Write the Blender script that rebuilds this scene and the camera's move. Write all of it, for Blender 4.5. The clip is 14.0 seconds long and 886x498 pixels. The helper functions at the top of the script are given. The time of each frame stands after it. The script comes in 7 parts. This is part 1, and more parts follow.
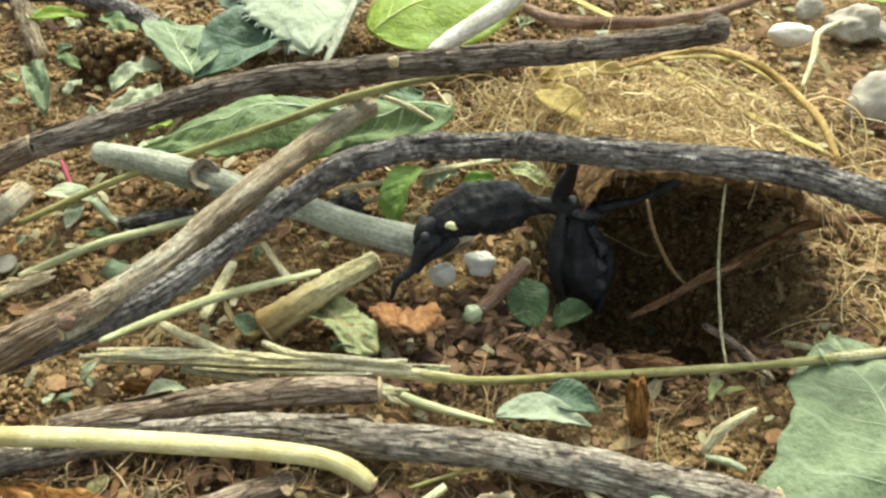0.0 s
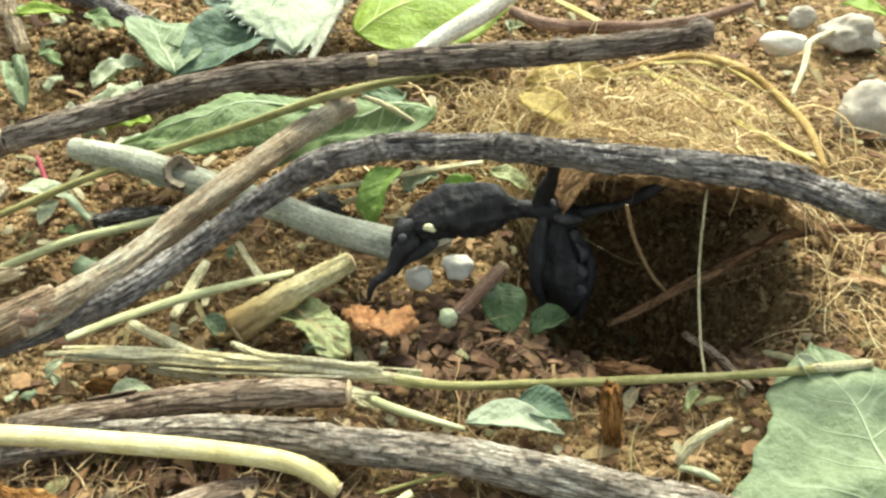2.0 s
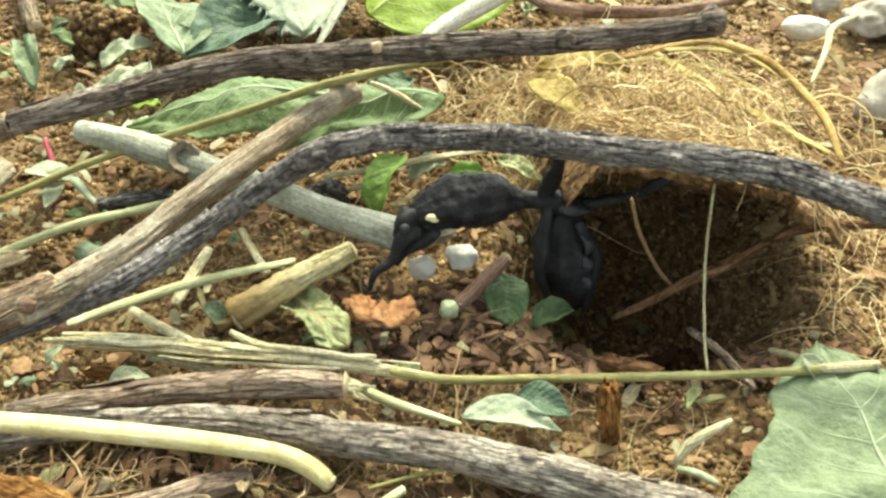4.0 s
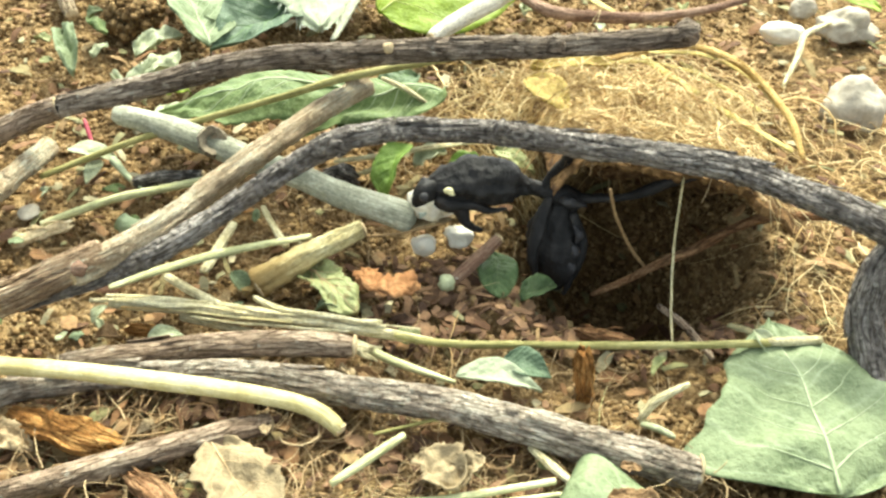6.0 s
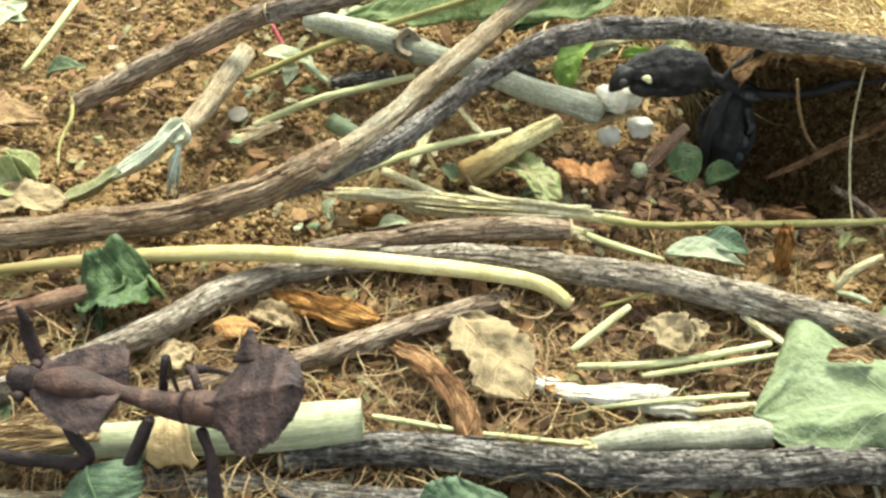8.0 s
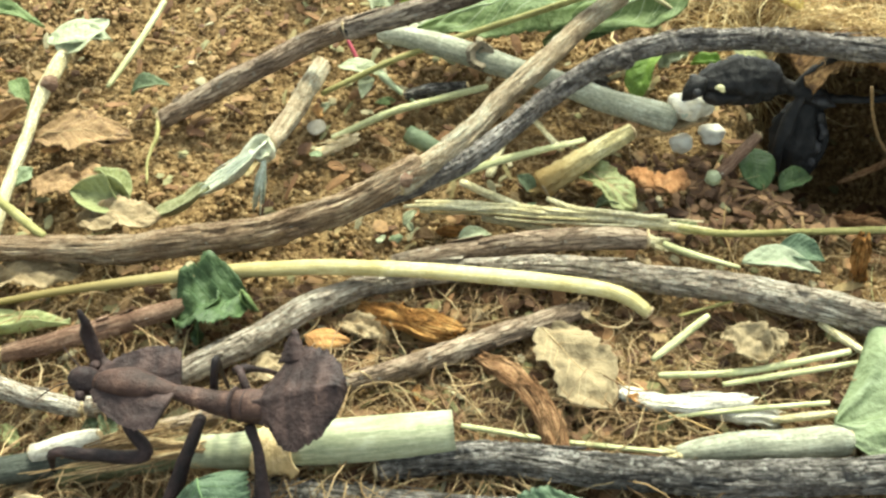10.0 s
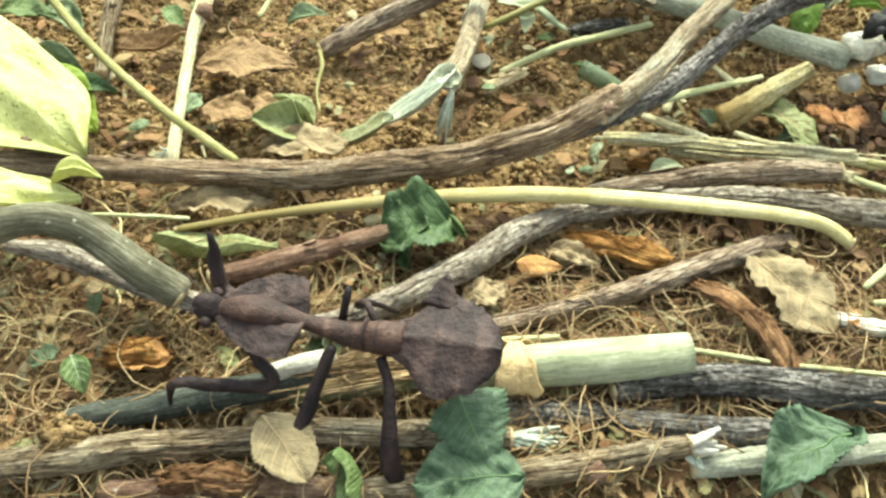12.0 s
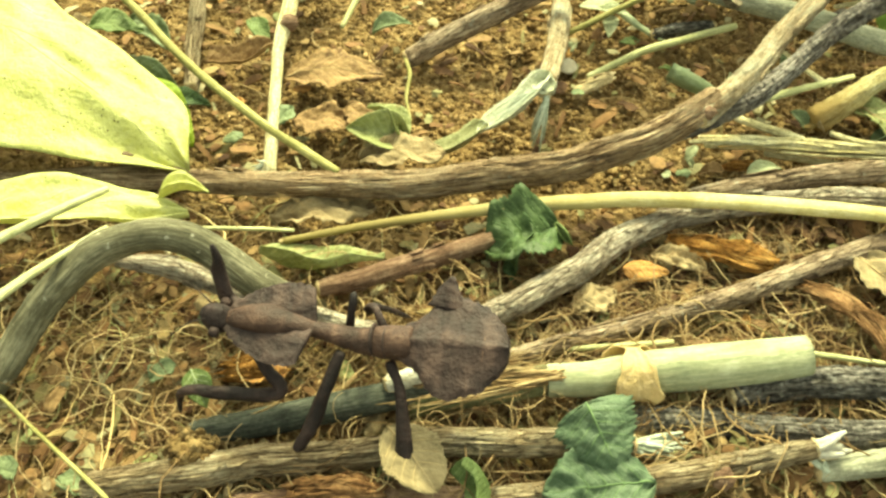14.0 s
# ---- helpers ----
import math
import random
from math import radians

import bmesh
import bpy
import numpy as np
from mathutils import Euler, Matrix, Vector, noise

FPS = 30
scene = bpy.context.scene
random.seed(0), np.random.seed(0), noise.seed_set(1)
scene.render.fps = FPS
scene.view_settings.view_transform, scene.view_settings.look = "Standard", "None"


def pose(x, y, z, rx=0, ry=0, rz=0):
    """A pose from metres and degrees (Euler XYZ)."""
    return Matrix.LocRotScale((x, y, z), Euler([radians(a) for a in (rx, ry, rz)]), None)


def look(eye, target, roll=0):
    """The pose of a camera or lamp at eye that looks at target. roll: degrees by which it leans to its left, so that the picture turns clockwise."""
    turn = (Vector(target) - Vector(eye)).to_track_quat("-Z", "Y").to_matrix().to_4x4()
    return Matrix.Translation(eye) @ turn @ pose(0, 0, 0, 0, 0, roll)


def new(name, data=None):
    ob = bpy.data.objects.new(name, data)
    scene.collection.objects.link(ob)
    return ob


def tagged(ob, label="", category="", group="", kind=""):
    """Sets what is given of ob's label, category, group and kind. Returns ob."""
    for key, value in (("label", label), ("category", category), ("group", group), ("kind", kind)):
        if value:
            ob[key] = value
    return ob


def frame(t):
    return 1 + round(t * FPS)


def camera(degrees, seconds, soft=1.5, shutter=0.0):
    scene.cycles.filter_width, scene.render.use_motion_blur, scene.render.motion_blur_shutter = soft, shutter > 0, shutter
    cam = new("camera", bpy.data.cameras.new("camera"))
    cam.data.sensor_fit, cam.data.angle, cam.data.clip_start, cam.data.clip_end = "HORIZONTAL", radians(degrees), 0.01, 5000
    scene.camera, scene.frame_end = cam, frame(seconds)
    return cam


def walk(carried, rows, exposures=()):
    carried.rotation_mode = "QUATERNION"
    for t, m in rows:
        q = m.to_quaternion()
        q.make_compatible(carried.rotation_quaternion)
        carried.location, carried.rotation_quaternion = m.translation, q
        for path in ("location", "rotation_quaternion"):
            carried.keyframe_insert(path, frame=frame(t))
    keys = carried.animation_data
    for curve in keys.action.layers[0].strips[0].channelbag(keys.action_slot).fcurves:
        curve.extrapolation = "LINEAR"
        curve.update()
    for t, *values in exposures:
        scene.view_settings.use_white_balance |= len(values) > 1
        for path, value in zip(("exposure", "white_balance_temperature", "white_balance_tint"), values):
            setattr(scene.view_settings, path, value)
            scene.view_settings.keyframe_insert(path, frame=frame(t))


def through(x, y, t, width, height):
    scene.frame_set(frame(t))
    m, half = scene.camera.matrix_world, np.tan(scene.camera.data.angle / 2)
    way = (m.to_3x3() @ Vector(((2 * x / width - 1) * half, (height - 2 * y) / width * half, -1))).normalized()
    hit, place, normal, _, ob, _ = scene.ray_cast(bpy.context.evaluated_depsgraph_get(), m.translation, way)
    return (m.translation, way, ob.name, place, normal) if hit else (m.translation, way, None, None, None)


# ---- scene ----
# Leaf-litter floor, seen close up. One millimetre is MM metres.
MM = 0.001
cam = camera(47.00, 14.0, soft=2.5)
PATH = [
    (0, (0.03855, -0.10316, 0.10828), (0.04470, 0.03584, -0.00593), 0.04),
    (0.5, (0.04176, -0.10253, 0.10680), (0.04698, 0.03780, -0.00581), 1.13),
    (1, (0.04169, -0.10257, 0.10665), (0.04662, 0.03843, -0.00513), 1.01),
    (1.5, (0.04152, -0.10276, 0.10609), (0.04684, 0.03796, -0.00603), 1.14),
    (2, (0.04249, -0.10184, 0.10569), (0.04834, 0.03826, -0.00717), 0.92),
    (2.5, (0.04303, -0.10190, 0.10511), (0.04815, 0.03839, -0.00755), 0.77),
    (2.7, (0.04405, -0.10191, 0.10312), (0.04825, 0.03823, -0.00977), 0.56),
    (5, (0.04956, -0.09682, 0.10943), (0.04840, 0.03857, -0.00918), 0.21),
    (5.5, (0.05377, -0.09736, 0.10909), (0.05133, 0.04248, -0.00422), -0.23),
    (6, (0.04582, -0.11352, 0.11948), (0.04731, 0.02110, -0.00000), 2.12),
    (6.5, (0.03066, -0.12386, 0.12996), (0.03046, 0.00496, 0.00424), 0.65),
    (7, (0.02756, -0.12390, 0.12740), (0.02756, 0.00052, -0.00268), 0.40),
    (7.5, (0.01785, -0.12418, 0.12926), (0.01892, -0.00239, -0.00328), 0.66),
    (8, (0.01282, -0.12521, 0.12932), (0.01279, -0.00402, -0.00377), 0.30),
    (8.2, (0.00983, -0.12538, 0.13169), (0.00771, -0.00420, -0.00139), -0.64),
    (10.3, (0.00456, -0.12472, 0.13638), (-0.00276, -0.00620, 0.00111), -3.02),
    (10.4, (0.00077, -0.12651, 0.13405), (-0.00523, -0.00598, 0.00050), -2.25),
    (10.5, (-0.00807, -0.12816, 0.13398), (-0.00708, -0.00976, -0.00160), 1.55),
    (11, (-0.03069, -0.12919, 0.13307), (-0.02516, -0.01062, -0.00225), 2.57),
    (11.5, (-0.03470, -0.13087, 0.13152), (-0.03310, -0.01406, -0.00542), 1.17),
    (12, (-0.03707, -0.13098, 0.13069), (-0.03451, -0.01511, -0.00703), 1.31),
    (12.5, (-0.04121, -0.13095, 0.12939), (-0.03720, -0.01462, -0.00792), 1.70),
    (13, (-0.04247, -0.13085, 0.13004), (-0.03941, -0.01431, -0.00710), 1.16),
    (13.5, (-0.04934, -0.13056, 0.13156), (-0.04929, -0.01479, -0.00627), -0.79),
    (14, (-0.05214, -0.13012, 0.13157), (-0.05181, -0.01412, -0.00607), -0.62),
]
EXPOSURES = [(0.0, 0.42, 6300, -4), (0.6, 0.58, 6300, -4), (1.0, 0.64, 6300, -4), (2.7, 0.67, 6400, -4), (5.0, 0.80, 6600, -4), (5.6, 0.86, 6600, -4), (6.2, 1.06, 6500, -4), (6.6, 1.03, 6500, -4), (7.2, 0.88, 6600, -4), (8.2, 0.71, 6500, -4), (10.5, 0.69, 6500, -9),
             (13.1, 0.71, 6300, -9), (13.45, 0.75, 8700, -25), (14.0, 0.77, 9500, -23)]
walk(cam, [(t, look(eye, target, roll)) for t, eye, target, roll in PATH], EXPOSURES)

# ---- light ----
SUN_ELEVATION, SUN_AZIMUTH = 50.0, 8.0   # degrees; azimuth from +y towards +x
world = bpy.data.worlds.new("sky")
world.use_nodes = True
scene.world = world
sky = world.node_tree.nodes.new("ShaderNodeTexSky")
sky.sky_type, sky.sun_disc = "NISHITA", False
sky.sun_elevation, sky.sun_rotation = radians(SUN_ELEVATION), radians(SUN_AZIMUTH)
sky.air_density, sky.dust_density, sky.ozone_density = 0.5, 4.0, 0.4
background = world.node_tree.nodes["Background"]
background.inputs["Strength"].default_value = 0.41
milky = world.node_tree.nodes.new("ShaderNodeHueSaturation")   # a hazy, milky sky
milky.inputs["Saturation"].default_value = 0.4
world.node_tree.links.new(sky.outputs[0], milky.inputs["Color"])
world.node_tree.links.new(milky.outputs[0], background.inputs["Color"])
sun = new("sun", bpy.data.lights.new("sun", "SUN"))
sun.data.energy, sun.data.angle, sun.data.color = 2.75, radians(3.5), (1.0, 0.94, 0.8)
_e, _a = radians(SUN_ELEVATION), radians(SUN_AZIMUTH)
sun.matrix_world = look((math.sin(_a) * math.cos(_e), math.cos(_a) * math.cos(_e), math.sin(_e)), (0, 0, 0))


# ---- materials ----
class Nodes:
    """A small helper round a material's node tree."""

    def __init__(self, name):
        self.mat = bpy.data.materials.new(name)
        self.mat.use_nodes = True
        self.tree = self.mat.node_tree
        self.bsdf = self.tree.nodes["Principled BSDF"]

    def add(self, kind, **values):
        node = self.tree.nodes.new("ShaderNode" + kind)
        for key, value in values.items():
            node.inputs[key].default_value = value
        return node

    def link(self, a, b):
        self.tree.links.new(a, b)

    def coords(self, which, scale):
        tc, mp = self.add("TexCoord"), self.add("Mapping")
        mp.inputs["Scale"].default_value = scale
        self.link(tc.outputs[which], mp.inputs["Vector"])
        return mp.outputs["Vector"]

    def noise(self, vector, scale, detail=5.0, rough=0.6, distort=0.0):
        n = self.add("TexNoise", Scale=scale, Detail=detail, Roughness=rough, Distortion=distort)
        self.link(vector, n.inputs["Vector"])
        return n.outputs["Fac"]

    def ramp(self, fac, stops):
        r = self.tree.nodes.new("ShaderNodeValToRGB")
        els = r.color_ramp.elements
        while len(els) < len(stops):
            els.new(0.5)
        for el, (p, c) in zip(els, stops):
            el.position, el.color = p, (*c, 1)
        self.link(fac, r.inputs["Fac"])
        return r.outputs["Color"]

    def mix(self, fac, a, b, mode="MIX"):
        m = self.tree.nodes.new("ShaderNodeMix")
        m.data_type, m.blend_type = "RGBA", mode
        for value, socket in ((fac, m.inputs[0]), (a, m.inputs[6]), (b, m.inputs[7])):
            if isinstance(value, (int, float)):
                socket.default_value = value
            elif isinstance(value, tuple):
                socket.default_value = (*value, 1)
            else:
                self.link(value, socket)
        return m.outputs[2]

    def math(self, op, a, b=0.0):
        m = self.tree.nodes.new("ShaderNodeMath")
        m.operation = op
        for value, socket in ((a, m.inputs[0]), (b, m.inputs[1])):
            if isinstance(value, (int, float)):
                socket.default_value = value
            else:
                self.link(value, socket)
        return m.outputs[0]

    def island(self):
        return self.add("NewGeometry").outputs["Random Per Island"]

    def finish(self, color, rough=0.8, bumps=(), through=0.0, spec=0.3):
        if isinstance(color, tuple):
            self.bsdf.inputs["Base Color"].default_value = (*color, 1)
        else:
            self.link(color, self.bsdf.inputs["Base Color"])
        if isinstance(rough, float):
            self.bsdf.inputs["Roughness"].default_value = rough
        else:
            self.link(rough, self.bsdf.inputs["Roughness"])
        self.bsdf.inputs["Specular IOR Level"].default_value = spec
        last = None
        for height, strength, distance in bumps:
            b = self.add("Bump", Strength=strength, Distance=distance)
            self.link(height, b.inputs["Height"])
            if last:
                self.link(last, b.inputs["Normal"])
            last = b.outputs["Normal"]
        if last:
            self.link(last, self.bsdf.inputs["Normal"])
        if through > 0:
            tr, ms = self.add("BsdfTranslucent"), self.add("MixShader", Fac=through)
            if isinstance(color, tuple):
                tr.inputs["Color"].default_value = (*color, 1)
            else:
                self.link(color, tr.inputs["Color"])
            self.link(self.bsdf.outputs[0], ms.inputs[1])
            self.link(tr.outputs[0], ms.inputs[2])
            self.link(ms.outputs[0], self.tree.nodes["Material Output"].inputs["Surface"])
        return self.mat


def bark(name, dark, mid, light, streak=1.0, speck=0.0, speck_color=(0.42, 0.38, 0.3), rough=0.92, relief=0.5, foot=None, cracks=None, warts=0.0, furrow=0.0):
    """Striated bark or dry stem: streaks run along the stem, blotches and pale specks across it."""
    n = Nodes(name)
    along = n.coords("UV", (2600, 170, 1))
    finer = n.coords("UV", (7000, 700, 1))
    ob = n.coords("Object", (1, 1, 1))
    s1 = n.noise(along, 1.0 * streak, 6, 0.7, 0.8)
    s4 = n.noise(finer, 1.0 * streak, 4, 0.7, 0.5)
    s2 = n.noise(ob, 130, 4, 0.6)
    s3 = n.noise(ob, 1500, 4, 0.7)
    f = n.math("ADD", n.math("MULTIPLY", s1, 0.46), n.math("ADD", n.math("MULTIPLY", s2, 0.36), n.math("MULTIPLY", s4, 0.28)))
    c = n.ramp(f, [(0.4, dark), (0.54, mid), (0.66, light)])
    c = n.mix(0.55 if relief > 0.3 else 0.25, c, n.ramp(s3, [(0.34, (0.4, 0.37, 0.34)), (0.6, (1, 1, 1))]), "MULTIPLY")
    bumps = [(s1, relief, 0.0014), (s4, relief * 0.8, 0.0007), (s3, relief * 0.7, 0.0006)]
    cracks = (0.75 if relief > 0.55 else 0.0) if cracks is None else cracks
    if cracks:
        wob = n.mix(0.12, n.coords("UV", (1600, 200, 1)), n.add("TexNoise", Scale=900.0).outputs["Color"], "ADD")
        v = n.add("TexVoronoi", Scale=1.0)
        v.feature = "DISTANCE_TO_EDGE"
        n.link(wob, v.inputs["Vector"])
        plates = n.ramp(v.outputs["Distance"], [(0.0, (0, 0, 0)), (0.13, (1, 1, 1))])
        c = n.mix(cracks, c, n.mix(1.0, c, n.ramp(v.outputs["Distance"], [(0.01, (0.28, 0.25, 0.22)), (0.1, (1, 1, 1))]), "MULTIPLY"))
        bumps.append((plates, cracks, 0.0009))
    if furrow:   # long dark grooves that run with the stem
        for scale, depth in ((n.coords("UV", (1250, 42, 1)), 0.0018), (n.coords("UV", (2700, 90, 1)), 0.0009)):
            away = n.math("ABSOLUTE", n.math("SUBTRACT", n.noise(scale, 1.0, 3, 0.5, 0.7), 0.5))
            c = n.mix(furrow, c, n.mix(1.0, c, n.ramp(away, [(0.0, (0.2, 0.15, 0.12)), (0.055, (1, 1, 1))]), "MULTIPLY"))
            bumps.append((n.ramp(away, [(0.0, (0, 0, 0)), (0.07, (1, 1, 1))]), furrow, depth))
    if warts:
        w = n.add("TexVoronoi", Scale=780.0)
        n.link(ob, w.inputs["Vector"])
        knob = n.ramp(w.outputs["Distance"], [(0.1, (1, 1, 1)), (0.55, (0, 0, 0))])
        c = n.mix(n.math("MULTIPLY", knob, warts * 0.5), c, light)
        bumps.append((knob, warts, 0.0018))
    if foot:
        sep = n.add("SeparateXYZ")
        n.link(n.add("TexCoord").outputs["UV"], sep.inputs[0])
        c = n.mix(n.ramp(n.math("MULTIPLY", sep.outputs["Y"], 10.0), [(foot[0] * 10, (1, 1, 1)), (foot[1] * 10, (0, 0, 0))]), c, foot[2])
    if speck > 0:
        v = n.add("TexVoronoi", Scale=720.0)
        n.link(ob, v.inputs["Vector"])
        spot = n.math("LESS_THAN", v.outputs["Distance"], 0.3)
        keep = n.math("GREATER_THAN", n.noise(ob, 420, 3), 1.02 - speck)
        c = n.mix(n.math("MULTIPLY", n.math("MULTIPLY", spot, keep), 0.8), c, speck_color)
    return n.finish(c, rough, bumps, spec=0.1)


def leafy(name, deep, main, vein, blotch=None, through=0.3, rough=0.5, veins=9.0, blotchy=0.5, specks=0.0):
    """A leaf blade: paler veins on its own coordinates, mottling, and light passing through."""
    n = Nodes(name)
    uv = n.add("TexCoord").outputs["UV"]
    sep = n.add("SeparateXYZ")
    n.link(uv, sep.inputs[0])
    ob = n.coords("Object", (1, 1, 1))
    u = n.math("ABSOLUTE", n.math("SUBTRACT", sep.outputs["X"], 0.5))
    w = n.math("ADD", n.math("SUBTRACT", sep.outputs["Y"], n.math("MULTIPLY", u, 0.55)), n.math("MULTIPLY", n.noise(ob, 90, 3), 0.16))
    tri = n.math("PINGPONG", n.math("MULTIPLY", w, veins), 0.5)
    rib = n.math("MAXIMUM", 0.0, n.math("SUBTRACT", 1.0, n.math("MULTIPLY", tri, 11.0)))
    mid = n.math("MAXIMUM", 0.0, n.math("SUBTRACT", 1.0, n.math("MULTIPLY", u, 45.0)))
    net = n.add("TexVoronoi", Scale=700.0)
    net.feature = "DISTANCE_TO_EDGE"
    n.link(ob, net.inputs["Vector"])
    mesh_line = n.math("MULTIPLY", n.math("LESS_THAN", net.outputs["Distance"], 0.06), 0.25)
    m1, m2 = n.noise(ob, 160, 5), n.noise(ob, 1100, 3)
    c = n.ramp(n.math("ADD", n.math("MULTIPLY", m1, 0.7), n.math("MULTIPLY", m2, 0.3)), [(0.36, deep), (0.62, main)])
    if blotch:
        c = n.mix(n.math("MULTIPLY", n.math("GREATER_THAN", n.noise(ob, 210, 6, 0.7), 1.0 - blotchy * 0.8), 0.75), c, blotch)
    c = n.mix(n.math("MULTIPLY", n.math("MAXIMUM", n.math("MAXIMUM", rib, mid), mesh_line), 0.42), c, vein)
    if specks:
        dots = n.add("TexVoronoi", Scale=640.0)
        n.link(ob, dots.inputs["Vector"])
        some = n.math("GREATER_THAN", n.noise(ob, 60, 3), 1.0 - specks)
        c = n.mix(n.math("MULTIPLY", n.math("MULTIPLY", n.math("LESS_THAN", dots.outputs["Distance"], 0.13), some), 0.8), c, (0.12, 0.1, 0.03))
    return n.finish(c, rough, [(tri, 0.3, 0.0005), (n.noise(ob, 380, 4, 0.6), 0.55, 0.0016), (m2, 0.45, 0.0004)], through, 0.3)


def crumbly(name, a, b, c3, scale=500.0, rough=0.95, relief=0.7, per_island=0.0, depth=0.0008, grains=0.0):
    """Soil, crumbs and rotten wood; grains adds packed granules of about 1 / grains metres."""
    n = Nodes(name)
    ob = n.coords("Object", (1, 1, 1))
    f1, f2 = n.noise(ob, scale, 6, 0.7), n.noise(ob, scale * 0.07, 4, 0.6)
    f = n.math("ADD", n.math("MULTIPLY", f1, 0.6), n.math("MULTIPLY", f2, 0.4))
    if per_island:
        f = n.math("ADD", n.math("MULTIPLY", f, 1 - per_island), n.math("MULTIPLY", n.island(), per_island))
    bumps = [(f1, relief, depth)]
    if grains:
        wob = n.add("VectorMath")
        wob.operation = "ADD"
        jit = n.add("TexNoise", Scale=grains * 0.8, Detail=3.0)
        n.link(ob, jit.inputs["Vector"])
        half = n.add("VectorMath")
        half.operation = "SCALE"
        half.inputs["Scale"].default_value = 0.7 / grains
        n.link(jit.outputs["Color"], half.inputs[0])
        n.link(ob, wob.inputs[0])
        n.link(half.outputs[0], wob.inputs[1])
        for size, deep, mixed in ((grains, 1.0, 0.2), (grains * 0.42, 2.0, 0.16)):
            v = n.add("TexVoronoi", Scale=size)
            n.link(wob.outputs[0], v.inputs["Vector"])
            bumps.append((n.math("SUBTRACT", 1.0, v.outputs["Distance"]), 0.9, 0.0006 * deep))
            tone = n.add("SeparateXYZ")
            n.link(v.outputs["Color"], tone.inputs[0])
            f = n.math("ADD", n.math("MULTIPLY", f, 1 - mixed), n.math("MULTIPLY", tone.outputs["X"], mixed))
    c = n.ramp(f, [(0.3, a), (0.5, b), (0.72, c3)])
    return n.finish(c, rough, bumps, spec=0.1)


def per_piece(name, stops, rough=0.75, through=0.0):
    """Many small pieces, each with its own shade."""
    n = Nodes(name)
    ob = n.coords("Object", (1, 1, 1))
    c = n.ramp(n.island(), stops)
    f = n.noise(ob, 900, 3)
    c = n.mix(0.6, c, n.ramp(f, [(0.3, (0.35, 0.35, 0.35)), (0.65, (1, 1, 1))]), "MULTIPLY")
    return n.finish(c, rough, [(f, 0.3, 0.0003)], through)


SOIL = crumbly("red_brown_soil", (0.066, 0.0375, 0.0155), (0.178, 0.112, 0.047), (0.355, 0.25, 0.122), 420, grains=1100.0)
CRUMB = crumbly("soil_crumb", (0.077, 0.0445, 0.0175), (0.212, 0.134, 0.058), (0.425, 0.302, 0.152), 1300, relief=0.4, depth=0.0003, per_island=0.35)
FIBRE = per_piece("coir_fibre", [(0.0, (0.300, 0.175, 0.062)), (0.4, (0.550, 0.375, 0.150)), (1.0, (0.850, 0.688, 0.362))], 0.65)
FIBRE_DULL = per_piece("rootlet", [(0.0, (0.13, 0.07, 0.028)), (0.45, (0.3, 0.19, 0.085)), (1.0, (0.5, 0.375, 0.2))], 0.75)
GREEN_FIBRE = per_piece("green_straw_thread", [(0.0, (0.2, 0.19, 0.07)), (0.5, (0.38, 0.36, 0.15)), (1.0, (0.6, 0.56, 0.3))], 0.65)
BIT = per_piece("litter_bit", [(0.0, (0.08, 0.036, 0.016)), (0.35, (0.24, 0.125, 0.052)), (0.65, (0.34, 0.22, 0.1)), (0.85, (0.2, 0.19, 0.08)), (1.0, (0.42, 0.36, 0.22))], 0.85, 0.1)
RED_FLAKE = per_piece("red_brown_flake", [(0.0, (0.055, 0.027, 0.014)), (0.5, (0.15, 0.08, 0.04)), (1.0, (0.3, 0.175, 0.09))], 0.85, 0.05)
GREY_BARK = bark("grey_bark", (0.143, 0.110, 0.080), (0.486, 0.394, 0.300), (0.880, 0.815, 0.651), 1.0, 0.5, relief=0.85, warts=0.35)
DARK_BARK = bark("dark_bark", (0.075, 0.064, 0.056), (0.27, 0.236, 0.205), (0.62, 0.56, 0.49), 1.0, 0.46, (0.46, 0.42, 0.36), relief=1.0, warts=0.6)
BROWN_BARK = bark("brown_bark", (0.125, 0.081, 0.050), (0.413, 0.300, 0.206), (0.725, 0.587, 0.425), 1.0, 0.42, relief=0.7)
TAN_BARK = bark("tan_bark", (0.150, 0.094, 0.050), (0.587, 0.444, 0.275), (0.880, 0.762, 0.537), 1.2, 0.36, relief=0.95, furrow=0.6)
UMBER_BARK = bark("umber_bark", (0.15, 0.088, 0.05), (0.6, 0.42, 0.26), (0.9, 0.75, 0.53), 1.2, 0.36, relief=1.0, cracks=0.3, furrow=0.65)
RED_BARK = bark("reddish_bark", (0.06, 0.031, 0.02), (0.19, 0.112, 0.074), (0.4, 0.275, 0.19), 1.0, 0.36)
OLIVE_BARK = bark("olive_grey_bark", (0.036, 0.033, 0.02), (0.115, 0.105, 0.066), (0.28, 0.26, 0.175), 0.7, 0.4, (0.34, 0.32, 0.24), 0.7, 0.3)
BLACK_BARK = bark("blackish_bark", (0.037, 0.034, 0.033), (0.150, 0.136, 0.120), (0.525, 0.479, 0.423), 1.0, 0.5, (0.36, 0.34, 0.3), relief=0.9, warts=0.5)
DUSKY_BARK = bark("dusky_bark", (0.074, 0.054, 0.038), (0.297, 0.232, 0.173), (0.729, 0.608, 0.466), 1.0, 0.42, relief=0.95)
